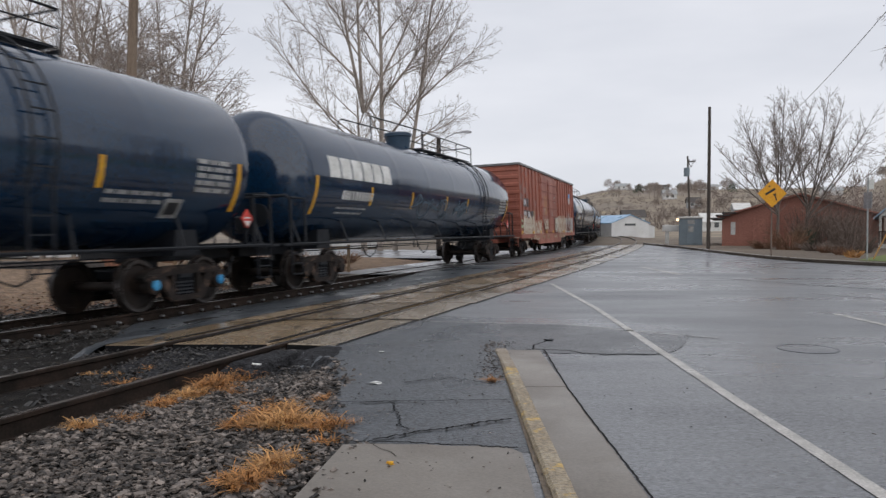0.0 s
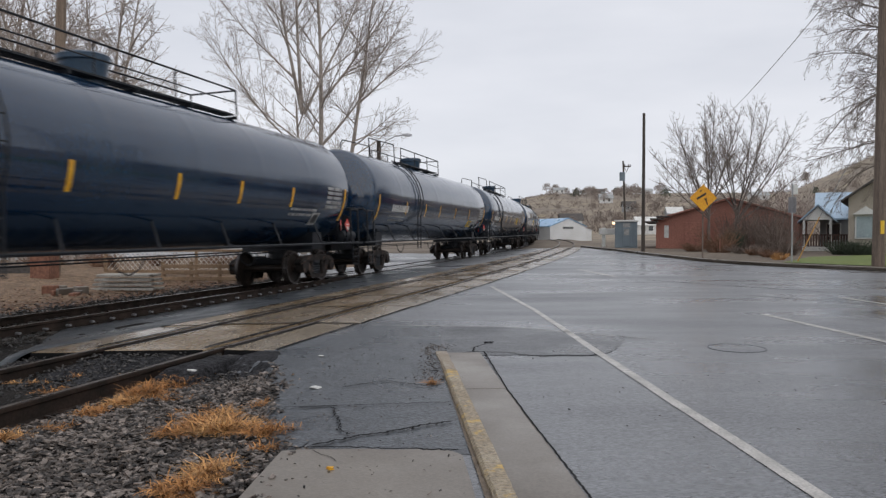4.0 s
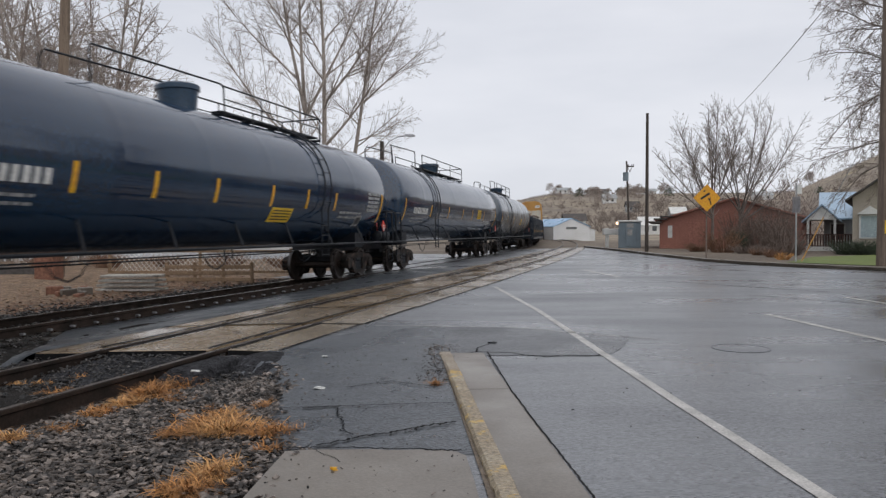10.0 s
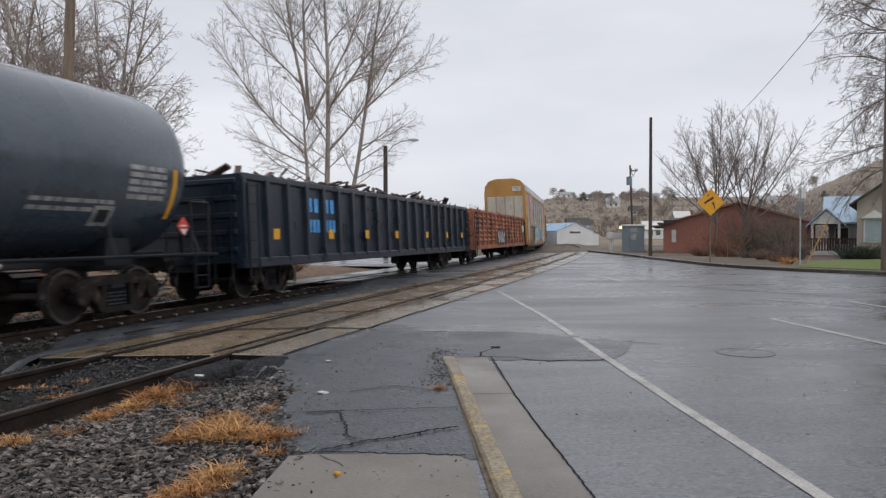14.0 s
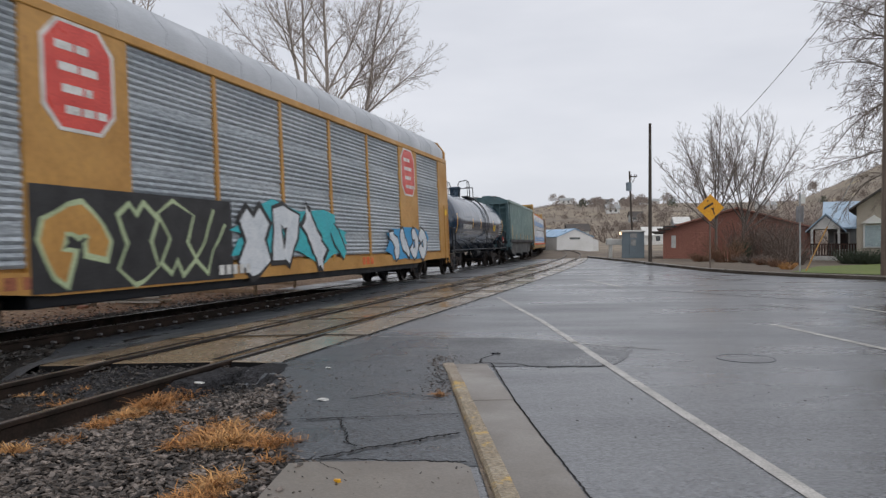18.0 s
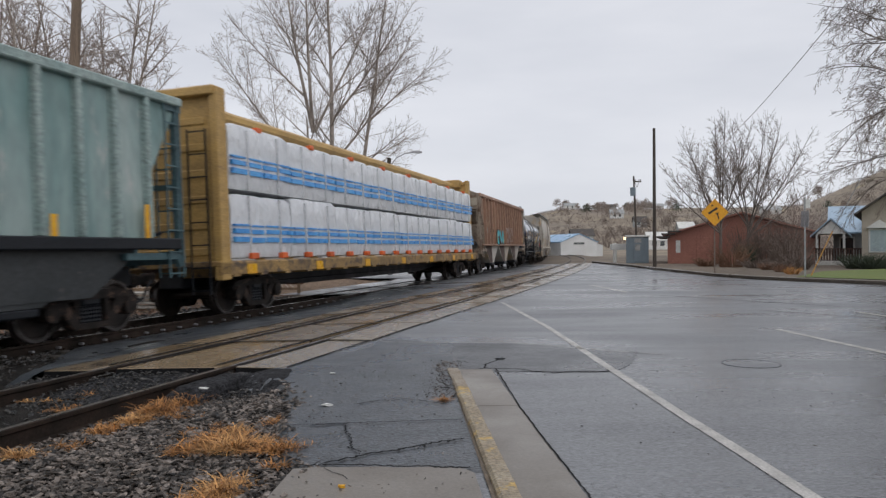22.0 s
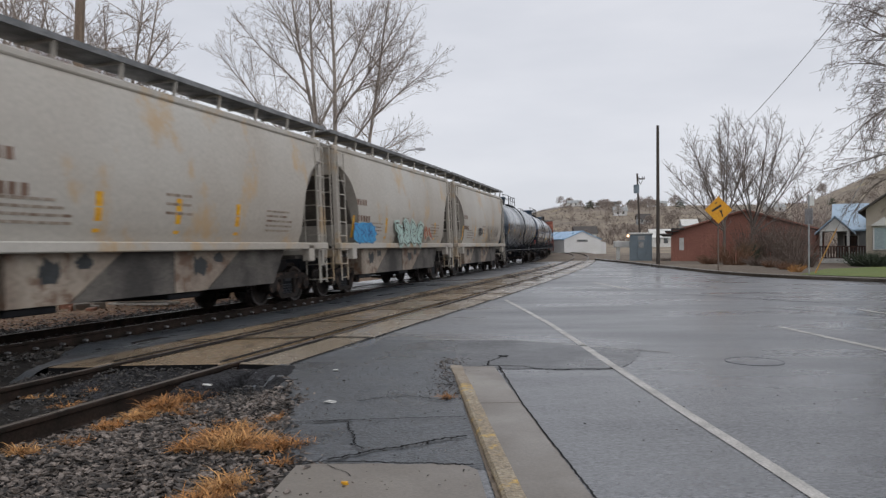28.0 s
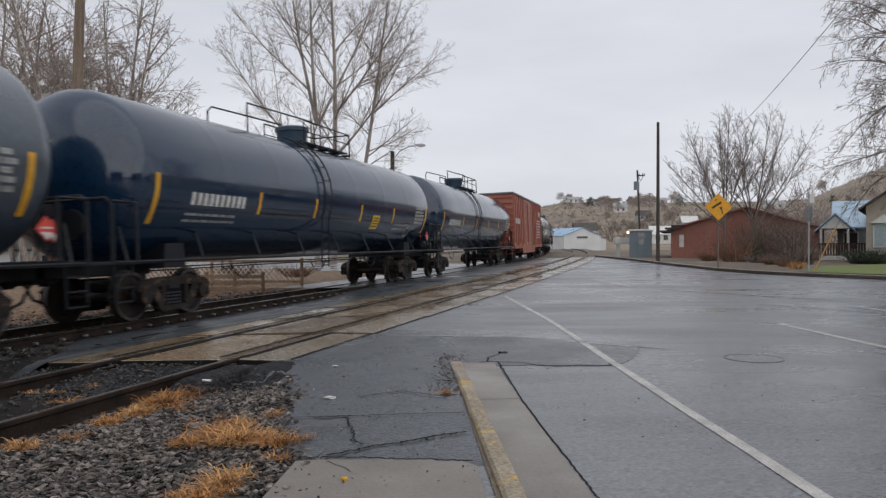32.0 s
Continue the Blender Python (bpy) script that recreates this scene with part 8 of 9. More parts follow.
# bare trees
def grow(seed, stems, tw=0.7, dens=1.0, up=0.5, droop=0.0, twig_r=0.011, fork=(0.5, 0.85), stout=1.0, bend=0.07):
    """A bare tree from its stems: (foot, azimuth, tilt, length, radius, limbs); a limb is (place on the stem, azimuth, tilt, length), tilts from upright."""
    r = random.Random(seed)
    wood, twigs = Geo(), Geo()

    def heading(az, tilt):
        a, t = radians(az), radians(tilt)
        return Vector((math.cos(a) * math.sin(t), math.sin(a) * math.sin(t), math.cos(t)))

    def branch(p, d, ln, r0, r1, lvl, n_seg, wob, rise):
        pts, rs, q, dv = [p.copy()], [r0], p.copy(), d.copy()
        for i in range(n_seg):
            dv = (dv + Vector((r.uniform(-wob, wob), r.uniform(-wob, wob), r.uniform(-wob, wob) + rise))).normalized()
            q = q + dv * (ln / n_seg)
            pts.append(q.copy())
            rs.append(r0 + (r1 - r0) * (i + 1) / n_seg)
        (wood if lvl < 2 else twigs).tube(pts, rs, (10, 7, 4, 3, 3)[lvl], caps=False)
        return pts, rs

    def along(pts, rs, t):
        k = min(int(t * (len(pts) - 1)), len(pts) - 2)
        f = t * (len(pts) - 1) - k
        return pts[k].lerp(pts[k + 1], f), rs[k] + (rs[k + 1] - rs[k]) * f, (pts[k + 1] - pts[k]).normalized()

    def aside(axis, angle):
        o = axis.orthogonal().normalized()
        o.rotate(Matrix.Rotation(r.uniform(0, 2 * math.pi), 3, axis))
        return (axis * math.cos(angle) + o * math.sin(angle)).normalized()

    def dress(pts, rs, ln, t0=0.16):
        """Side branches, twigs and short spurs along a limb."""
        n_b = max(3, int(ln * 1.9 * dens))
        for j in range(n_b):
            t = t0 + (0.99 - t0) * (j + r.random()) / n_b
            p, rad, ax = along(pts, rs, t)
            bl = min(2.6, 0.5 * ln) * (1.1 - 0.7 * t) * r.uniform(0.5, 1.25)
            b_pts, b_rs = branch(p, aside(ax, r.uniform(*fork)), bl, max(min(rad * 0.5, 0.022), twig_r * 1.1), twig_r * 0.8, 2, 4, 0.10, up * 0.10 - droop * 0.22)
            n_t = max(2, int(bl * 3.9 * dens))
            for k in range(n_t):
                t2 = 0.15 + 0.84 * (k + r.random()) / n_t
                p2, _, ax2 = along(b_pts, b_rs, t2)
                c_pts, c_rs = branch(p2, aside(ax2, r.uniform(0.55, 1.0)), tw * r.uniform(0.4, 1.0) * (1.15 - 0.5 * t2), twig_r * 0.85, twig_r * 0.6, 3, 2, 0.10, up * 0.14 - droop * 0.3)
                for _ in range(2):
                    p3, _, ax3 = along(c_pts, c_rs, r.uniform(0.25, 0.97))
                    branch(p3, aside(ax3, r.uniform(0.6, 1.0)), tw * r.uniform(0.14, 0.3), twig_r * 0.75, twig_r * 0.6, 4, 1, 0.0, up * 0.2)
        branch(pts[-1], (pts[-1] - pts[-2]).normalized(), tw * 1.2, rs[-1], twig_r * 0.6, 2, 3, 0.12, up * 0.1)

    for foot, az, tilt, ln, rad, limbs in stems:
        t_pts, t_rs = branch(Vector(foot), heading(az, tilt), ln, rad, rad * 0.22, 0, 12, 0.028, 0.01)
        if isinstance(limbs, tuple):
            # count, lowest place, tilts and longest length for limbs all round
            count, t0, ta, tb, far = limbs
            turn = r.uniform(0, 360)
            limbs = []
            for i in range(count):
                t = t0 + (0.95 - t0) * (i + r.random() * 0.8) / count
                limbs.append((t, turn + i * 137.5 + r.uniform(-25, 25), r.uniform(ta, tb), far * (1.12 - 0.8 * t) * r.uniform(0.8, 1.15)))
        for t, laz, ltilt, ll in limbs:
            p, rr, ax = along(t_pts, t_rs, t)
            lr = min(rr * 0.72, (0.0085 * ll + 0.015) * stout)
            l_pts, l_rs = branch(p, heading(laz, ltilt), ll, lr, twig_r * 1.2, 1, 10 if bend > 0.1 else 8, bend, up * 0.055 - droop * 0.1)
            dress(l_pts, l_rs, ll)
            # a second order of limbs
            for _ in range(int(ll / 2.0)):
                t2 = r.uniform(0.2, 0.8)
                p2, r2, ax2 = along(l_pts, l_rs, t2)
                m = ll * (0.62 - 0.45 * t2) * r.uniform(0.8, 1.2)
                m_pts, m_rs = branch(p2, aside(ax2, r.uniform(0.45, 0.75)), m, max(r2 * 0.6, twig_r * 1.3), twig_r, 1, 5, 0.1, up * 0.07 - droop * 0.12)
                dress(m_pts, m_rs, m)
        dress(t_pts[4:], t_rs[4:], ln * 0.65)
    return wood, twigs


def tree(name, label, x, y, wood, twigs, z=-0.3, turn=0, group="", bark=None, twig=None):
    t = thing(name, label, "tree", group, at=pose(x, y, z, 0, 0, turn))
    part("trunk", wood if isinstance(wood, bpy.types.Mesh) else wood.mesh("trunk", bark or M_BARK), None, t)
    part("crown", twigs if isinstance(twigs, bpy.types.Mesh) else twigs.mesh("crown", twig or M_TWIG), None, t)
    return t


GREY_TREE = "tall bare grey-barked tree with fine upright twigs"

low = 9.4
w1, c1 = grow(3, (((0, 0, 0), 180, 0.4, 10.2, 0.22, [(0.52, 200, 62, 4.2), (0.56, 160, 66, 4.6), (0.6, 340, 60, 3.6), (0.64, 182, 70, 5.4), (0.70, 184, 45, 10.6), (0.72, 60, 50, 5.0), (0.76, 215, 58, 6.2), (0.84, 300, 52, 5.0), (0.9, 150, 55, 4.4)]),
                  ((-0.04, 0, low), 182, 14, 12, 0.13, [(0.2, 178, 47, 7.6), (0.36, 250, 40, 5.0), (0.45, 20, 36, 4.4), (0.5, 165, 42, 5.2), (0.62, 90, 40, 4)]),
                  ((-0.02, 0, low), 178, 4.5, 12.5, 0.13, [(0.3, 190, 34, 5.0), (0.42, 60, 40, 4.6), (0.55, 330, 36, 4.4), (0.66, 180, 36, 4)]),
                  ((0.06, 0.05, low), 2, 25, 10, 0.10, [(0.3, 10, 52, 5), (0.5, 320, 45, 4), (0.62, 100, 35, 3.6)])), tw=0.62, dens=1.35, twig_r=0.0085)
w2, c2 = grow(8, (((0, 0, 0), 20, 0.6, 22, 0.22, [(0.26, 200, 60, 3.4), (0.28, 320, 60, 3.6), (0.31, 160, 56, 4.0), (0.335, 350, 47, 9.4), (0.36, 120, 50, 5.0), (0.40, 230, 54, 5.4), (0.45, 300, 52, 5.4), (0.47, 8, 38, 10.5), (0.54, 200, 40, 5.6), (0.6, 182, 30, 5.2), (0.66, 20, 36, 5.4), (0.74, 160, 36, 4.6), (0.82, 300, 32, 4)]),), tw=0.62, dens=1.35, twig_r=0.0085)
w3, c3 = grow(14, (((0, 0, 0), 2, 9.5, 19, 0.19, [(0.27, 10, 56, 2.8), (0.30, 345, 66, 3.2), (0.30, 170, 30, 3.6), (0.36, 20, 60, 4.0), (0.4, 330, 62, 4.6), (0.42, 20, 70, 4.8), (0.48, 200, 48, 4.0), (0.56, 350, 56, 6.6), (0.6, 90, 50, 4.4), (0.66, 12, 40, 6.0), (0.74, 190, 36, 4.4), (0.8, 330, 36, 4.2), (0.88, 60, 30, 3)]),), tw=0.62, dens=1.35, twig_r=0.0085)
tree("bare_tree", GREY_TREE, far_x(548, 50), 50, w1, c1, group="trees behind the track")
tree("bare_tree", GREY_TREE, far_x(576, 51), 51, w2, c2, group="trees behind the track")
tree("bare_tree", GREY_TREE, far_x(603, 52), 52, w3, c3, group="trees behind the track")
w4, c4 = grow(21, tuple(((0.3 * math.cos(a), 0.3 * math.sin(a), 0), math.degrees(a), 15 + 4 * (i % 2), 13.0, 0.12, (10, 0.2, 36, 70, 5.8)) for i, a in enumerate((0.2, 2.2, 4.4))), tw=0.5, dens=1.42, up=0.25, twig_r=0.009)
w5, c5 = grow(27, tuple(((0.3 * math.cos(a), 0.3 * math.sin(a), 0), math.degrees(a), 11 + 7 * (i % 2), 13.8, 0.125, (10, 0.15, 38, 72, 6.4)) for i, a in enumerate((0.9, 3.0, 5.2))), tw=0.5, dens=1.42, up=0.25, twig_r=0.009)
m4, k4, m5, k5 = w4.mesh("trunk", M_BARK), c4.mesh("crown", M_TWIG), w5.mesh("trunk", M_BARK), c5.mesh("crown", M_TWIG)
for x, y, mm, kk, tn in ((far_x(142, 33), 33, m4, k4, 0), (far_x(165, 37), 37, m5, k5, 150), (far_x(52, 32), 32, m5, k5, 70), (far_x(-60, 34), 34, m4, k4, 200), (far_x(20, 38), 38, m5, k5, 250)):
    tree("bare_tree", "many-stemmed bare grey tree with dense twigs", x, y, mm, kk, turn=tn, group="trees by the yard")
FAN_LEFT = ((180, 52, 4.2), (170, 40, 5.2), (200, 30, 5.8), (150, 20, 6.2), (90, 10, 6.6), (10, 8, 6.9), (340, 20, 6.3), (30, 30, 5.4), (250, 34, 5.0), (100, 42, 4.8), (300, 46, 4.4))
FAN_RIGHT = ((0, 56, 5.6), (12, 44, 6.4), (345, 33, 7.0), (15, 22, 7.5), (330, 12, 7.2), (170, 8, 6.8), (190, 22, 6.0), (160, 36, 5.0), (90, 30, 5.4), (270, 40, 4.8), (40, 50, 5.0))
w6, c6 = grow(33, (((0, 0, 0), 90, 3, 3.3, 0.13, []),) + tuple(((0, 0, 2.0 + 0.09 * i), az, tilt, ln, 0.048, (7, 0.2, tilt * 0.5 + 6, tilt * 0.7 + 34, 2.2)) for i, (az, tilt, ln) in enumerate(FAN_LEFT)), tw=0.45, dens=1.6, up=0.5, twig_r=0.0075)
w7, c7 = grow(39, (((0, 0, 0), 90, 3, 3.0, 0.12, []),) + tuple(((0, 0, 1.8 + 0.09 * i), az, tilt, ln, 0.048, (7, 0.2, tilt * 0.5 + 6, tilt * 0.7 + 34, 2.2)) for i, (az, tilt, ln) in enumerate(FAN_RIGHT)), tw=0.45, dens=1.6, up=0.5, twig_r=0.0075)
tree("bare_tree", "spreading bare tree in front of the red building", far_x(1266, 46), 46, w6, c6, z=0.1, bark=M_KERBBARK, twig=M_KERBTWIG, group="kerbside trees")
tree("bare_tree", "spreading bare tree in front of the red building", far_x(1316, 48), 48, w7, c7, z=0.1, bark=M_KERBBARK, twig=M_KERBTWIG, group="kerbside trees")
w8, c8 = grow(45, (((0, 0, 0), 180, 3, 13.5, 0.26, [(0.30 + 0.033 * i, 180 + (-38, 22, -12, 40, 4, -26)[i % 6], 80 - 2.4 * i, 2.9 + (1.4, 0.5, 1.7, 0.9)[i % 4]) for i in range(18)] + [(0.5, 20, 70, 4.5), (0.62, 340, 66, 4.5), (0.75, 60, 60, 4), (0.7, 280, 64, 4.2)]),), tw=0.5, dens=2.1, up=0.1, droop=0.8, twig_r=0.0075, fork=(0.6, 1.2), stout=0.85, bend=0.2)
tree("bare_tree", "large bare tree with hanging twigs beside the tan house", 19.9, 30, w8, c8, z=0.1, bark=M_KERBBARK, twig=M_KERBTWIG)
w9, c9 = grow(51, tuple(((0.1 * math.cos(a), 0.1 * math.sin(a), 0), math.degrees(a), 14, 5.6, 0.07, (7, 0.18, 28, 58, 2.4)) for a in (0.4, 2.4, 4.5)), tw=0.4, dens=0.9, up=0.6, twig_r=0.011)
m9, k9 = w9.mesh("trunk", M_BARK), c9.mesh("crown", M_TWIG)
for px, d, tn in ((325, 70, 0), (400, 75, 90), (820, 100, 40), (860, 105, 200), (890, 110, 120), (940, 120, 10), (1420, 55, 60), (1390, 60, 150), (700, 90, 20), (760, 95, 80), (200, 60, 33)):
    tree("bare_tree", "small bare grey-brown tree", far_x(px, d), d, m9, k9, turn=tn, z=-0.3 if px != 325 else 2.0, group="far small trees")


def shrub(x, y, r0, h, n, material, label, seed, z=0.13, name="shrub"):
    r = random.Random(seed)
    g = Geo()
    for _ in range(n):
        a, q = r.uniform(0, 2 * math.pi), r.random() ** 0.5 * r0 * 0.5
        p = Vector((math.cos(a) * q, math.sin(a) * q, 0))
        tip = p + Vector((math.cos(a) * r0 * r.uniform(0.1, 0.9), math.sin(a) * r0 * r.uniform(0.1, 0.9), h * r.uniform(0.4, 1.0)))
        mid = p.lerp(tip, 0.5) + Vector((r.uniform(-.1, .1), r.uniform(-.1, .1), 0.08 * h))
        g.tube([p, mid, tip], [0.014, 0.01, 0.004], 3, caps=False)
        for _ in range(4):
            s = p.lerp(tip, r.uniform(0.4, 1))
            g.tube([s, s + Vector((r.uniform(-.3, .3), r.uniform(-.3, .3), r.uniform(0, .35))) * h * 0.35], [0.008, 0.003], 3, caps=False)
    o = tagged(part(name, g, material), label, "shrub", "kerbside shrubs")
    o.matrix_basis = pose(x, y, z)
    return o


for i, (px, d, r0, h, m_, lb) in enumerate(((1285, 42, 1.2, 1.5, M_SHRUB, "dry rust-brown shrub behind the kerb"), (1310, 44, 0.6, 1.3, M_EVERG, "small dark evergreen bush"), (1350, 45, 1.6, 3.0, M_TWIGR, "tall bare brown brush before the red wall"), (1385, 42, 1.3, 2.2, M_TWIGR, "bare brown brushy shrub"), (1315, 46, 1.2, 2.6, M_TWIGR, "tall bare brown brush before the red wall"), (1375, 48, 1.5, 3.2, M_TWIGR, "tall bare brown brush before the red wall"),
                                           (1330, 40, 0.9, 0.55, M_TWIGR, "low tuft of dry brown weeds"), (1370, 37, 0.9, 0.5, M_TWIGR, "low tuft of dry brown weeds"), (1400, 37, 1.0, 1.0, M_TWIGR, "bare brown brushy shrub"), (1240, 44, 0.8, 0.6, M_SHRUB, "low dry rust-brown shrub"),
                                           (1372, 34, 0.4, 0.4, M_SHRUB, "clump of pale dry weeds by the kerb"), (1392, 31, 0.4, 0.35, M_STRAW2, "clump of pale dry weeds by the kerb"), (1345, 37, 0.4, 0.4, M_SHRUB, "clump of pale dry weeds by the kerb"), (1505, 38, 0.9, 0.8, M_EVERG, "low dark green bush by the house"), (1530, 37.5, 1.0, 0.8, M_EVERG, "low dark green bush by the house"), (1545, 38, 0.8, 0.7, M_EVERG, "low dark green bush by the house"))):
    shrub(far_x(px, d), d, r0, h, 150 if h > 1 else (90 if h < 0.5 else 170), m_, lb, 100 + i)


# plain houses on along the street, out of the view, which the wet tanks mirror
for x, y, w, e, tn in ((41, 27, 11, 3.2, -60), (54, 22, 13, 3.6, -70), (30, 3, 10, 3.4, -95), (33, -14, 14, 4.2, -100), (12, -30, 16, 4.5, 180), (-8, -26, 12, 4.0, 180)):
    gable_house("street_house", "plain dark house along the street", x, y, w, 8, e, e + 2.2, M_BRICK, M_DARKROOF, z=-0.1, turn=tn, ridge_along_x=True, windows=((1.5, 1.0, 1.2, 1.2), (w * 0.6, 1.0, 1.2, 1.2)), category="house")

# hills
def hill_z(x, y):
    d = math.hypot(x, y)
    k = max(0.0, min(1.0, (d - 130) / 330))
    bear = math.atan2(x, y)
    top = 24.0 + 23 * max(0, min(1, (bear - 0.44) / 0.11)) - 11 * max(0, min(1, (0.15 - bear) / 0.12))
    step = 0.5 * k + 0.5 * (k * k * (3 - 2 * k))
    return -0.6 + top * step + 2.2 * noise.noise((x * 0.012, y * 0.012, 0)) * k + 1.0 * noise.noise((x * 0.04, y * 0.04, 5)) * k


g = Geo()
rings = []
for dd in [125] + spread(140, 470, 40) + [520, 640]:
    rings.append([(dd * math.sin(b), dd * math.cos(b), hill_z(dd * math.sin(b), dd * math.cos(b))) for b in spread(-0.9, 1.25, 110)])
g.loft(rings, closed=False, caps=False)
tagged(part("hillside", g, M_HILL), "dry brown and straw-yellow hillside", "hill", kind="structure")

# hillside brush and trees: one mass of small clumps
r = random.Random(77)
g = Geo()
for _ in range(11500):
    b, dd = r.uniform(0.05, 0.75), 130 + 330 * r.random() ** 1.3
    x, y = dd * math.sin(b), dd * math.cos(b)
    if dd < 165 and b < 0.3:
        continue
    if noise.noise((x * 0.02, y * 0.02, 9)) < -0.22 and dd > 190:
        continue
    z, s = hill_z(x, y), r.uniform(0.4, 1.1) * (1.6 if dd < 220 else 1.0)
    for _ in range(3):
        a = r.uniform(0, 6.3)
        g.tube([(x, y, z - 0.2), (x + math.cos(a) * s * .7, y + math.sin(a) * s * .7, z + s * r.uniform(.5, 1.3))], [0.075 * s, 0.02], 3, caps=False)
tagged(part("hill_brush", g, M_BRUSH, smooth=False), "brown bare brush covering the hillside", "brush", kind="stuff")


def clump_tree(x, y, z, h, seed, material, label):
    r = random.Random(seed)
    g = Geo()
    t = thing("ridge_tree", label, "tree", "trees on the ridge", at=pose(x, y, z))
    g.tube([(0, 0, 0), (0, 0, h * 0.5)], [0.12 * h / 4, 0.06], 5)
    part("trunk", g, M_TWIG, t)
    g = Geo()
    for _ in range(260):
        a, e, q = r.uniform(0, 6.3), r.uniform(-0.6, 1.4), r.random() ** 0.4
        p = Vector((math.cos(a) * math.cos(e) * h * .38 * q, math.sin(a) * math.cos(e) * h * .38 * q, h * 0.58 + math.sin(e) * h * .4 * q))
        g.tube([p, p + Vector((r.uniform(-1, 1), r.uniform(-1, 1), r.uniform(-.3, 1))) * h * 0.11], [0.014 * h, 0.005 * h], 3, caps=False)
    part("crown", g, material, t, smooth=False)


for i in range(58):
    b = r.uniform(0.14, 0.34) if i % 3 else r.uniform(0.14, 0.62)
    dd = r.uniform(440, 468) if i % 4 == 1 else r.uniform(280, 430)
    x, y = dd * math.sin(b), dd * math.cos(b)
    clump_tree(x, y, hill_z(x, y) - 0.5, r.uniform(3.5, 7.5), 300 + i, M_EVERG if i % 6 == 0 else M_TWIG, "dark evergreen on the hill" if i % 6 == 0 else "bare round tree on the hill")
for i in range(46):
    b, dd = 0.15 + 0.5 * i / 46 + r.uniform(-0.005, 0.005), r.uniform(165, 265)
    x, y = dd * math.sin(b), dd * math.cos(b)
    clump_tree(x, y, hill_z(x, y) - 0.4, r.uniform(3.0, 5.5), 400 + i, M_BRUSH, "bare brown tree at the foot of the hill")
for i, (b, dd, w, wall, roof) in enumerate(((0.155, 440, 7, M_TRIM, M_GREYSID), (0.20, 452, 10, M_GREYSID, M_DARKROOF), (0.235, 455, 10, M_TANHOUSE, M_DARKROOF), (0.262, 450, 9, M_WHITEB, M_GREYSID), (0.215, 300, 5, M_WHITEB, M_GREYSID), (0.245, 250, 4, M_GREYSID, M_DARKROOF),
                                            (0.165, 180, 5, M_TRIM, M_DARKROOF), (0.262, 160, 4, M_TRIM, M_TRIM), (0.40, 330, 7, M_WHITEB, M_GREYSID), (0.30, 210, 4, M_GREYSID, M_TRIM))):
    x, y = dd * math.sin(b), dd * math.cos(b)
    gable_house("far_house", "small distant house on the hillside", x, y, w, w * 0.7, 2.4, 3.8, wall, roof, z=max(hill_z(x, y), -0.4) - 0.2, ridge_along_x=True, windows=((w * 0.2, 1.0, 0.9, 1.0), (w * 0.6, 1.0, 0.9, 1.0)), category="house")

# yard behind the main track
g = Geo()
line_grid(g, spread(-30, -12.6, 30), spread(-4, 35.8, 80), 0, lambda s, n: ground_z(*on_line(s, n).xy) + 0.035 + 0.26 * max(0.0, min(1.0, (-13.2 - n) / 5)) + 0.05 * noise.noise((s * 1.1, n * 1.1, 2)))
tagged(part("leaf_bank", g, M_LEAFBANK), "brown leaf-strewn earth bank behind the main track", "ground", kind="structure")


def lattice_fence(x0, x1, y, z0, h, step=0.17):
    f = thing("lattice_fence", "weathered white lattice fence behind the track", "fence")
    for k in spread(x0, x1, max(2, int((x1 - x0) / 2.4) + 1)):
        g = Geo()
        g.box(k - 0.05, k + 0.05, y - 0.05, y + 0.05, z0 - 0.2, z0 + h + 0.1, 0.01)
        part("post", g, M_FENCEW, f)
    g = Geo()
    n = int((x1 - x0) / step)
    for i in range(n):
        xa = x0 + i * step
        for sgn in (-1, 1):
            xb = xa + sgn * h * 0.8
            if x0 <= xb <= x1:
                g.bar((xa, y + 0.01 * sgn, z0 + 0.05), (xb, y + 0.01 * sgn, z0 + h), 0.04, 0.012)
    part("lattice", g, M_LATTICE, f)
    g = Geo()
    for z in (z0 + 0.03, z0 + h):
        g.box(x0, x1, y - 0.03, y + 0.03, z - 0.04, z + 0.04)
    part("rail", g, M_FENCEW, f)


lattice_fence(-11.5, -5.2, 26, -0.1, 0.75)
g = Geo()
g.box(far_x(-190, 25), far_x(88, 25), 25, 25.3, -0.6, 0.16, 0.02)
tagged(part("yard_wall", g, M_DARKROOF), "low dark grey wall at the back of the yard", "wall")
fence = thing("rail_fence", "brown wooden rail fence", "fence")
for k in spread(far_x(300, 24), far_x(450, 24), 4):
    g = Geo()
    g.box(k - 0.05, k + 0.05, 23.95, 24.05, -0.5, 0.35, 0.01)
    part("post", g, M_FENCEW, fence)
for z in (-0.2, 0.0, 0.2):
    g = Geo()
    g.box(far_x(300, 24), far_x(450, 24), 23.92, 23.96, z - 0.06, z + 0.06, 0.01)
    part("board", g, M_FENCEW, fence)
stack = thing("board_stack", "stack of weathered white boards on gravel", "boards", at=pose(far_x(172, 20.5), 20.5, -0.36))
for k in range(4):
    for j in range(2):
        g = Geo()
        g.box(0.05 * k, 1.7 - 0.03 * k + 0.1 * j, j * 0.35, j * 0.35 + 0.28, k * 0.125 + 0.05, k * 0.125 + 0.115, 0.01)
        part("board", g, M_GREYWOOD, stack)
for x in (0.2, 1.4):
    g = Geo()
    g.box(x, x + 0.1, 0, 0.65, 0, 0.05)
    part("batten", g, M_FENCEW, stack)
junk = random.Random(9)
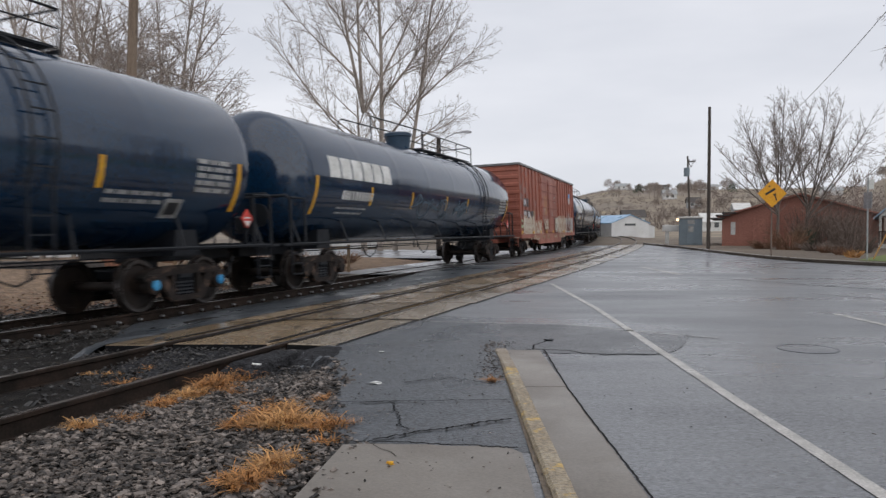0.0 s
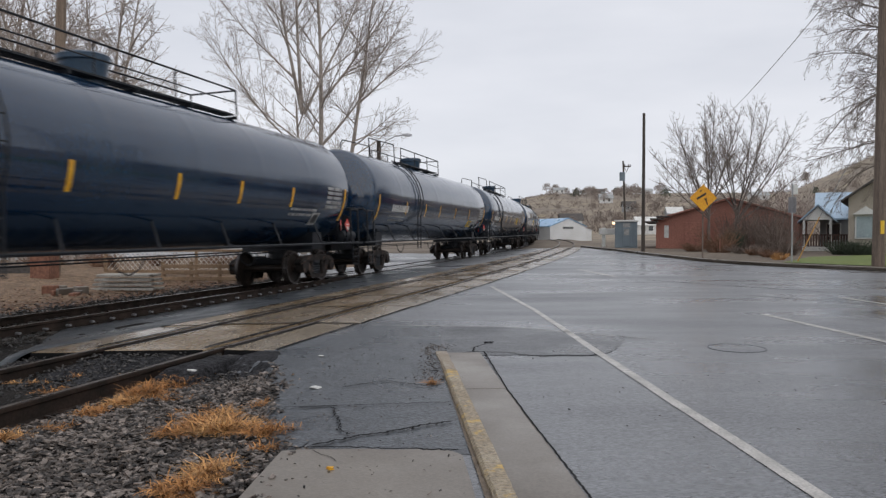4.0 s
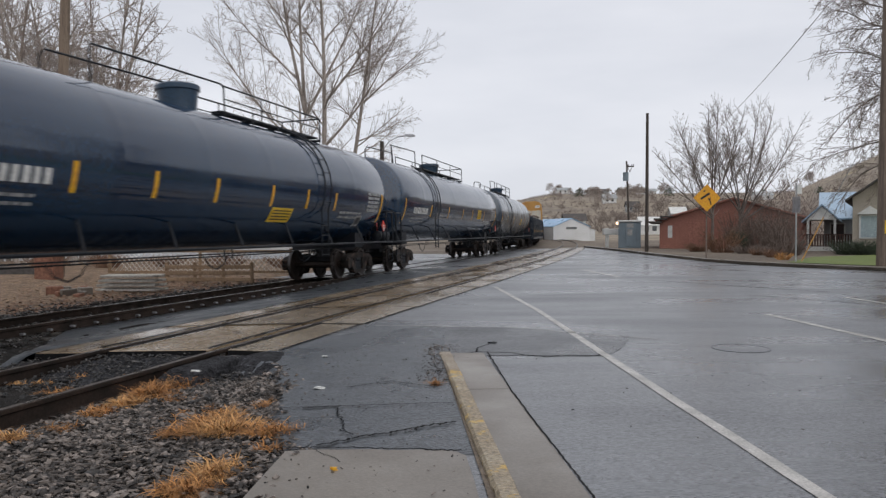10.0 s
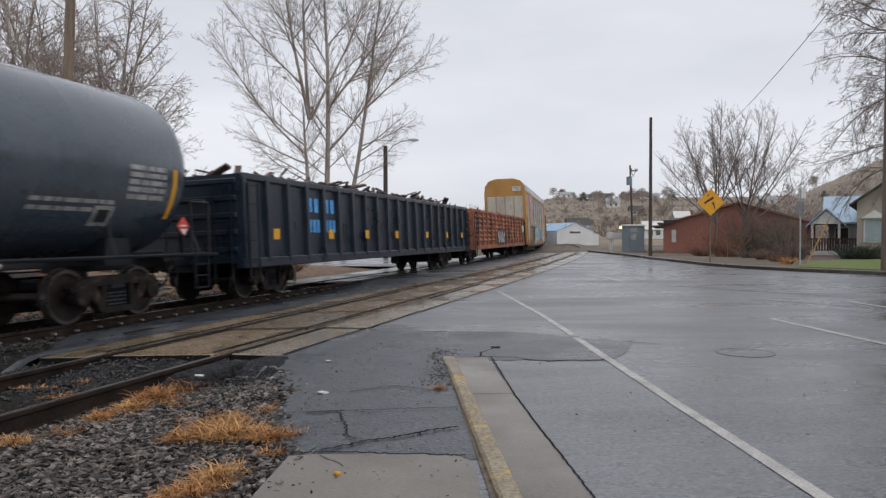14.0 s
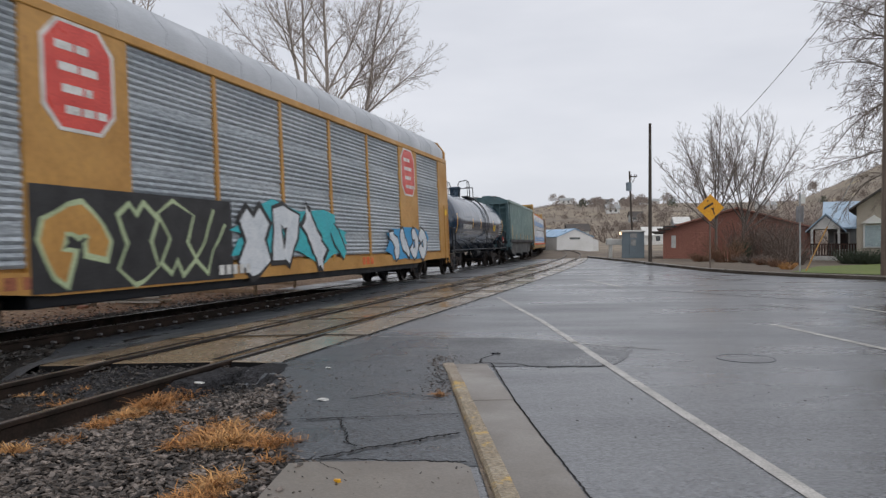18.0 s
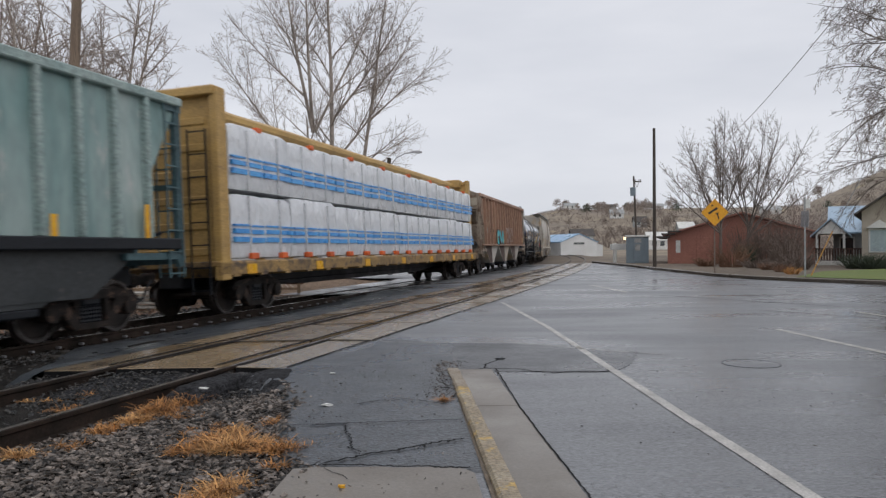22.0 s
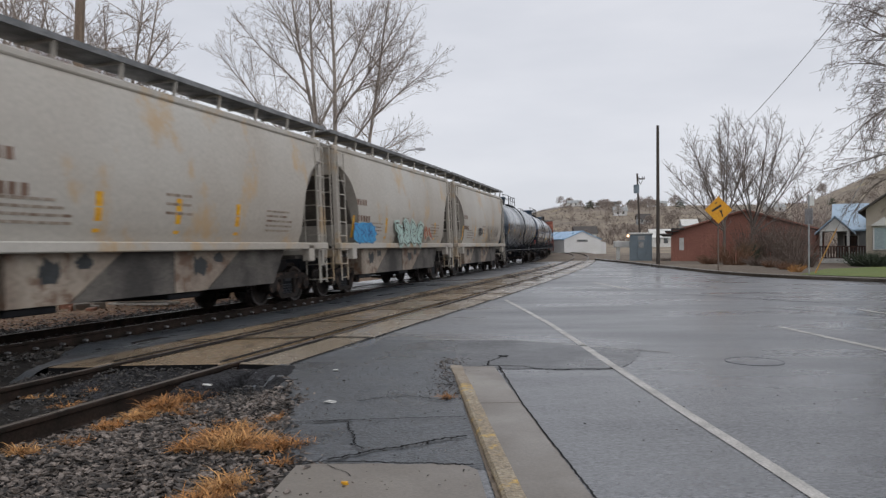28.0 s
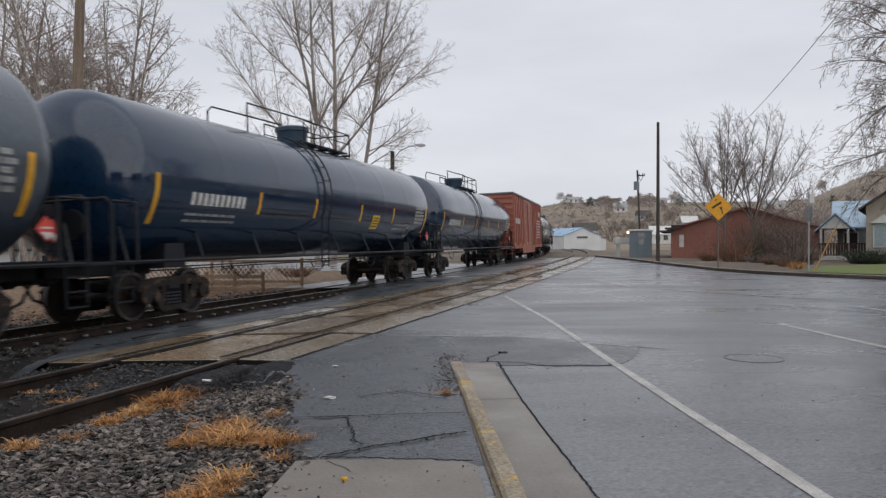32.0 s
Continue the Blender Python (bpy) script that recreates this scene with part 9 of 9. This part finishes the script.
for k in range(9):
    g = Geo()
    w, d, h = junk.uniform(0.15, 0.5), junk.uniform(0.1, 0.3), junk.uniform(0.08, 0.35)
    g.box(-w / 2, w / 2, -d / 2, d / 2, 0, h, 0.02)
    ob = tagged(part("concrete_block", g, M_CONC if k % 2 else M_BRICK), "broken concrete block in dry leaves", "block", "yard rubble")
    ob.matrix_basis = pose(far_x(junk.uniform(95, 170), 19.5), junk.uniform(19, 20.5), -0.36, 0, 0, junk.uniform(0, 180))
g = Geo()
g.box(-0.3, 0.3, -0.3, 0.3, 0, 1.5, 0.02)
pil = tagged(part("brick_pillar", g, M_BRICK), "brown brick pillar by the yard", "pillar")
pil.matrix_basis = pose(far_x(92, 23), 23, -0.4)
gable_house("white_shed", "long low white shed behind the yard", far_x(-200, 40), 40, 9.5, 6, 1.2, 2.0, M_WHITEB, M_DARKROOF, z=-0.3, ridge_along_x=True, windows=((7.5, 0.4, 0.7, 0.5),))
gable_house("white_shed", "long low white shed behind the yard", far_x(390, 62), 62, 8, 6, 1.2, 2.2, M_WHITEB, M_GREYSID, z=-0.3, ridge_along_x=True)

for i in range(5):
    px = 90 + i * 105
    shrub(far_x(px, 29 + (i % 3)), 29 + (i % 3), 0.8, 0.5 + 0.2 * (i % 2), 110, M_SHRUB, "dry brown brush by the yard fence", 700 + i, z=-0.1)
r = random.Random(12)
g = Geo()
for _ in range(5200):
    p = on_line(r.uniform(4, 24), -12.3 - abs(r.gauss(0, 1.8)))
    a, w = r.uniform(0, 6.3), r.uniform(0.025, 0.07)
    d, o = Vector((math.cos(a), math.sin(a), r.uniform(-.4, .4))) * w, Vector((-math.sin(a), math.cos(a), r.uniform(-.4, .4))) * w * 0.5
    q = Vector((p.x, p.y, ground_z(p.x, p.y) + r.uniform(0.04, 0.09)))
    q.z += 0.26 * max(0.0, min(1.0, (-13.2 - to_line(p.x, p.y)[1]) / 5))
    g.add([q - d, q - o, q + d, q + o], [(0, 1, 2, 3)])
tagged(part("fallen_leaves", g, M_SHRUB, smooth=False), "brown fallen leaves strewn beyond the track", "leaves", kind="stuff")
ballast("ballast", 3000, lambda r: tuple(on_line(r.uniform(5, 24), -12 - abs(r.gauss(0, 1.2))).xy), lambda x, y: ground_z(x, y) + 0.03, 0.06, 8, "pale gravel beyond the main track")

# dry grass tufts
def tuft(x, y, rx, ry, n, seed, h=0.085, z=-0.06, material=None):
    """Bent stalks fanning out of many crowns, with broken straw lying between."""
    r = random.Random(seed)
    g = Geo()
    crowns = []
    for _ in range(max(4, n // 18)):
        a, q = r.uniform(0, 6.3), r.random() ** 0.6
        q *= 0.75 + 0.5 * noise.noise((math.cos(a) * 1.7, math.sin(a) * 1.7, seed))
        crowns.append((math.cos(a) * rx * q, math.sin(a) * ry * q, r.uniform(0, 6.3), 1.15 - 0.6 * q))
    for _ in range(n):
        cx, cy, lean, k = crowns[r.randrange(len(crowns))]
        lying = r.random() < 0.62
        p = Vector((cx + r.gauss(0, 0.024), cy + r.gauss(0, 0.024), r.uniform(0, 0.012)))
        th = r.uniform(0, 6.3) if r.random() < 0.75 else lean + r.gauss(0, 0.5)
        ln = h * r.uniform(0.6, 1.7) * k
        d = Vector((math.cos(th), math.sin(th), 0))
        rise = r.uniform(0.02, 0.2) if lying else r.uniform(0.15, 0.7)
        reach = math.sqrt(max(0.05, 1.3 - rise * rise * 0.8))
        e1 = p + d * ln * 0.38 * reach + Vector((0, 0, ln * rise * 0.62))
        e2 = p + d * ln * 0.78 * reach + Vector((0, 0, ln * rise * 0.92))
        e3 = p + d * ln * 1.1 * reach + Vector((0, 0, ln * rise * r.uniform(0.55, 1.05)))
        d2 = Vector((math.cos(th + 1.2), math.sin(th + 1.2), 0)) * r.uniform(-0.6, 0.6) * ln
        e2, e3 = e2 + d2 * 0.4, e3 + d2
        o = Vector((-d.y, d.x, 0)) * r.uniform(0.0018, 0.0046)
        g.add([p + o, p - o, e1 - o, e1 + o, e2 - o * 0.7, e2 + o * 0.7, e3], [(0, 1, 2, 3), (3, 2, 4, 5), (5, 4, 6)])
    ob = tagged(part("dry_grass", g, material or M_STRAW, smooth=False), "matted tuft of dry orange-straw grass", "grass", "dry grass tufts", "stuff")
    ob.matrix_basis = pose(x, y, z)


def rail_spot(s, n):
    p = on_line(s, n)
    return p.x, p.y


for i, (x, y, rx, ry, n, h) in enumerate(((*rail_spot(4.95, -4.2), 0.16, 0.2, 420, 0.07), (*rail_spot(5.3, -4.2), 0.17, 0.2, 620, 0.085), (*rail_spot(5.65, -4.22), 0.2, 0.24, 900, 0.11), (*rail_spot(6.05, -4.2), 0.22, 0.26, 1000, 0.11), (*rail_spot(6.45, -4.22), 0.2, 0.24, 800, 0.10), (*rail_spot(6.75, -4.1), 0.2, 0.12, 300, 0.07),
                                          (-1.62, 5.28, 0.24, 0.22, 1100, 0.13), (-1.4, 5.02, 0.34, 0.17, 1300, 0.12), (-1.08, 4.82, 0.2, 0.11, 650, 0.10), (-1.75, 5.12, 0.2, 0.14, 500, 0.10), (-1.55, 5.6, 0.14, 0.16, 260, 0.10), (-1.4, 5.85, 0.2, 0.2, 140, 0.06), (-1.85, 5.7, 0.3, 0.3, 160, 0.05),
                                          (-1.25, 4.12, 0.15, 0.15, 620, 0.11), (-1.32, 3.85, 0.18, 0.16, 650, 0.11), (-1.05, 4.45, 0.16, 0.14, 140, 0.06), (-2.96, 5.12, 0.14, 0.12, 420, 0.085), (*rail_spot(4.4, -4.05), 0.2, 0.12, 160, 0.06), (*rail_spot(6.15, -5.45), 0.12, 0.14, 220, 0.07), (*rail_spot(6.0, -4.8), 0.16, 0.22, 240, 0.07), (*rail_spot(5.5, -5.1), 0.3, 0.3, 220, 0.05),
                                          (-0.055, 6.3, 0.07, 0.06, 130, 0.05), (-3.9, 7.2, 0.3, 0.1, 160, 0.06), (-2.3, 6.35, 0.3, 0.25, 200, 0.05))):
    tuft(x, y, rx, ry, int(n * (1.1 if i < 6 else 0.75)), 500 + i, h * 0.9, material=M_STRAW2 if i % 3 == 1 else M_STRAW, z=(0.03 if x > -0.5 else ground_z(x, y) + 0.02))
# leaf litter and small debris
for i, (x, y, w, m_, lb) in enumerate(((-1.0, 6.1, 0.062, M_TRIM, "crumpled white paper scrap on the asphalt"), (-1.187, 7.64, 0.04, M_TRIM, "white paper scrap on the asphalt"), (-0.57, 3.98, 0.026, M_YREF, "small orange wrapper on the pavement"), (-2.24, 6.84, 0.06, M_TRIM, "white litter by the rail"), (0.6, 8.6, 0.07, M_UNDER, "dark chunk of asphalt"))):
    g = Geo()
    r = random.Random(i)
    g.loft([[(w * r.uniform(.5, 1) * math.cos(a), w * 0.5 * r.uniform(.5, 1) * math.sin(a), z + r.uniform(0, .012)) for a in spread(0, 5.2, 7)] for z in (0, 0.006, 0.010)])
    ob = tagged(part("litter", g, m_, smooth=False), lb, "litter")
    ob.matrix_basis = pose(x, y, 0.04 if y < 4.4 else 0.032)

motions()
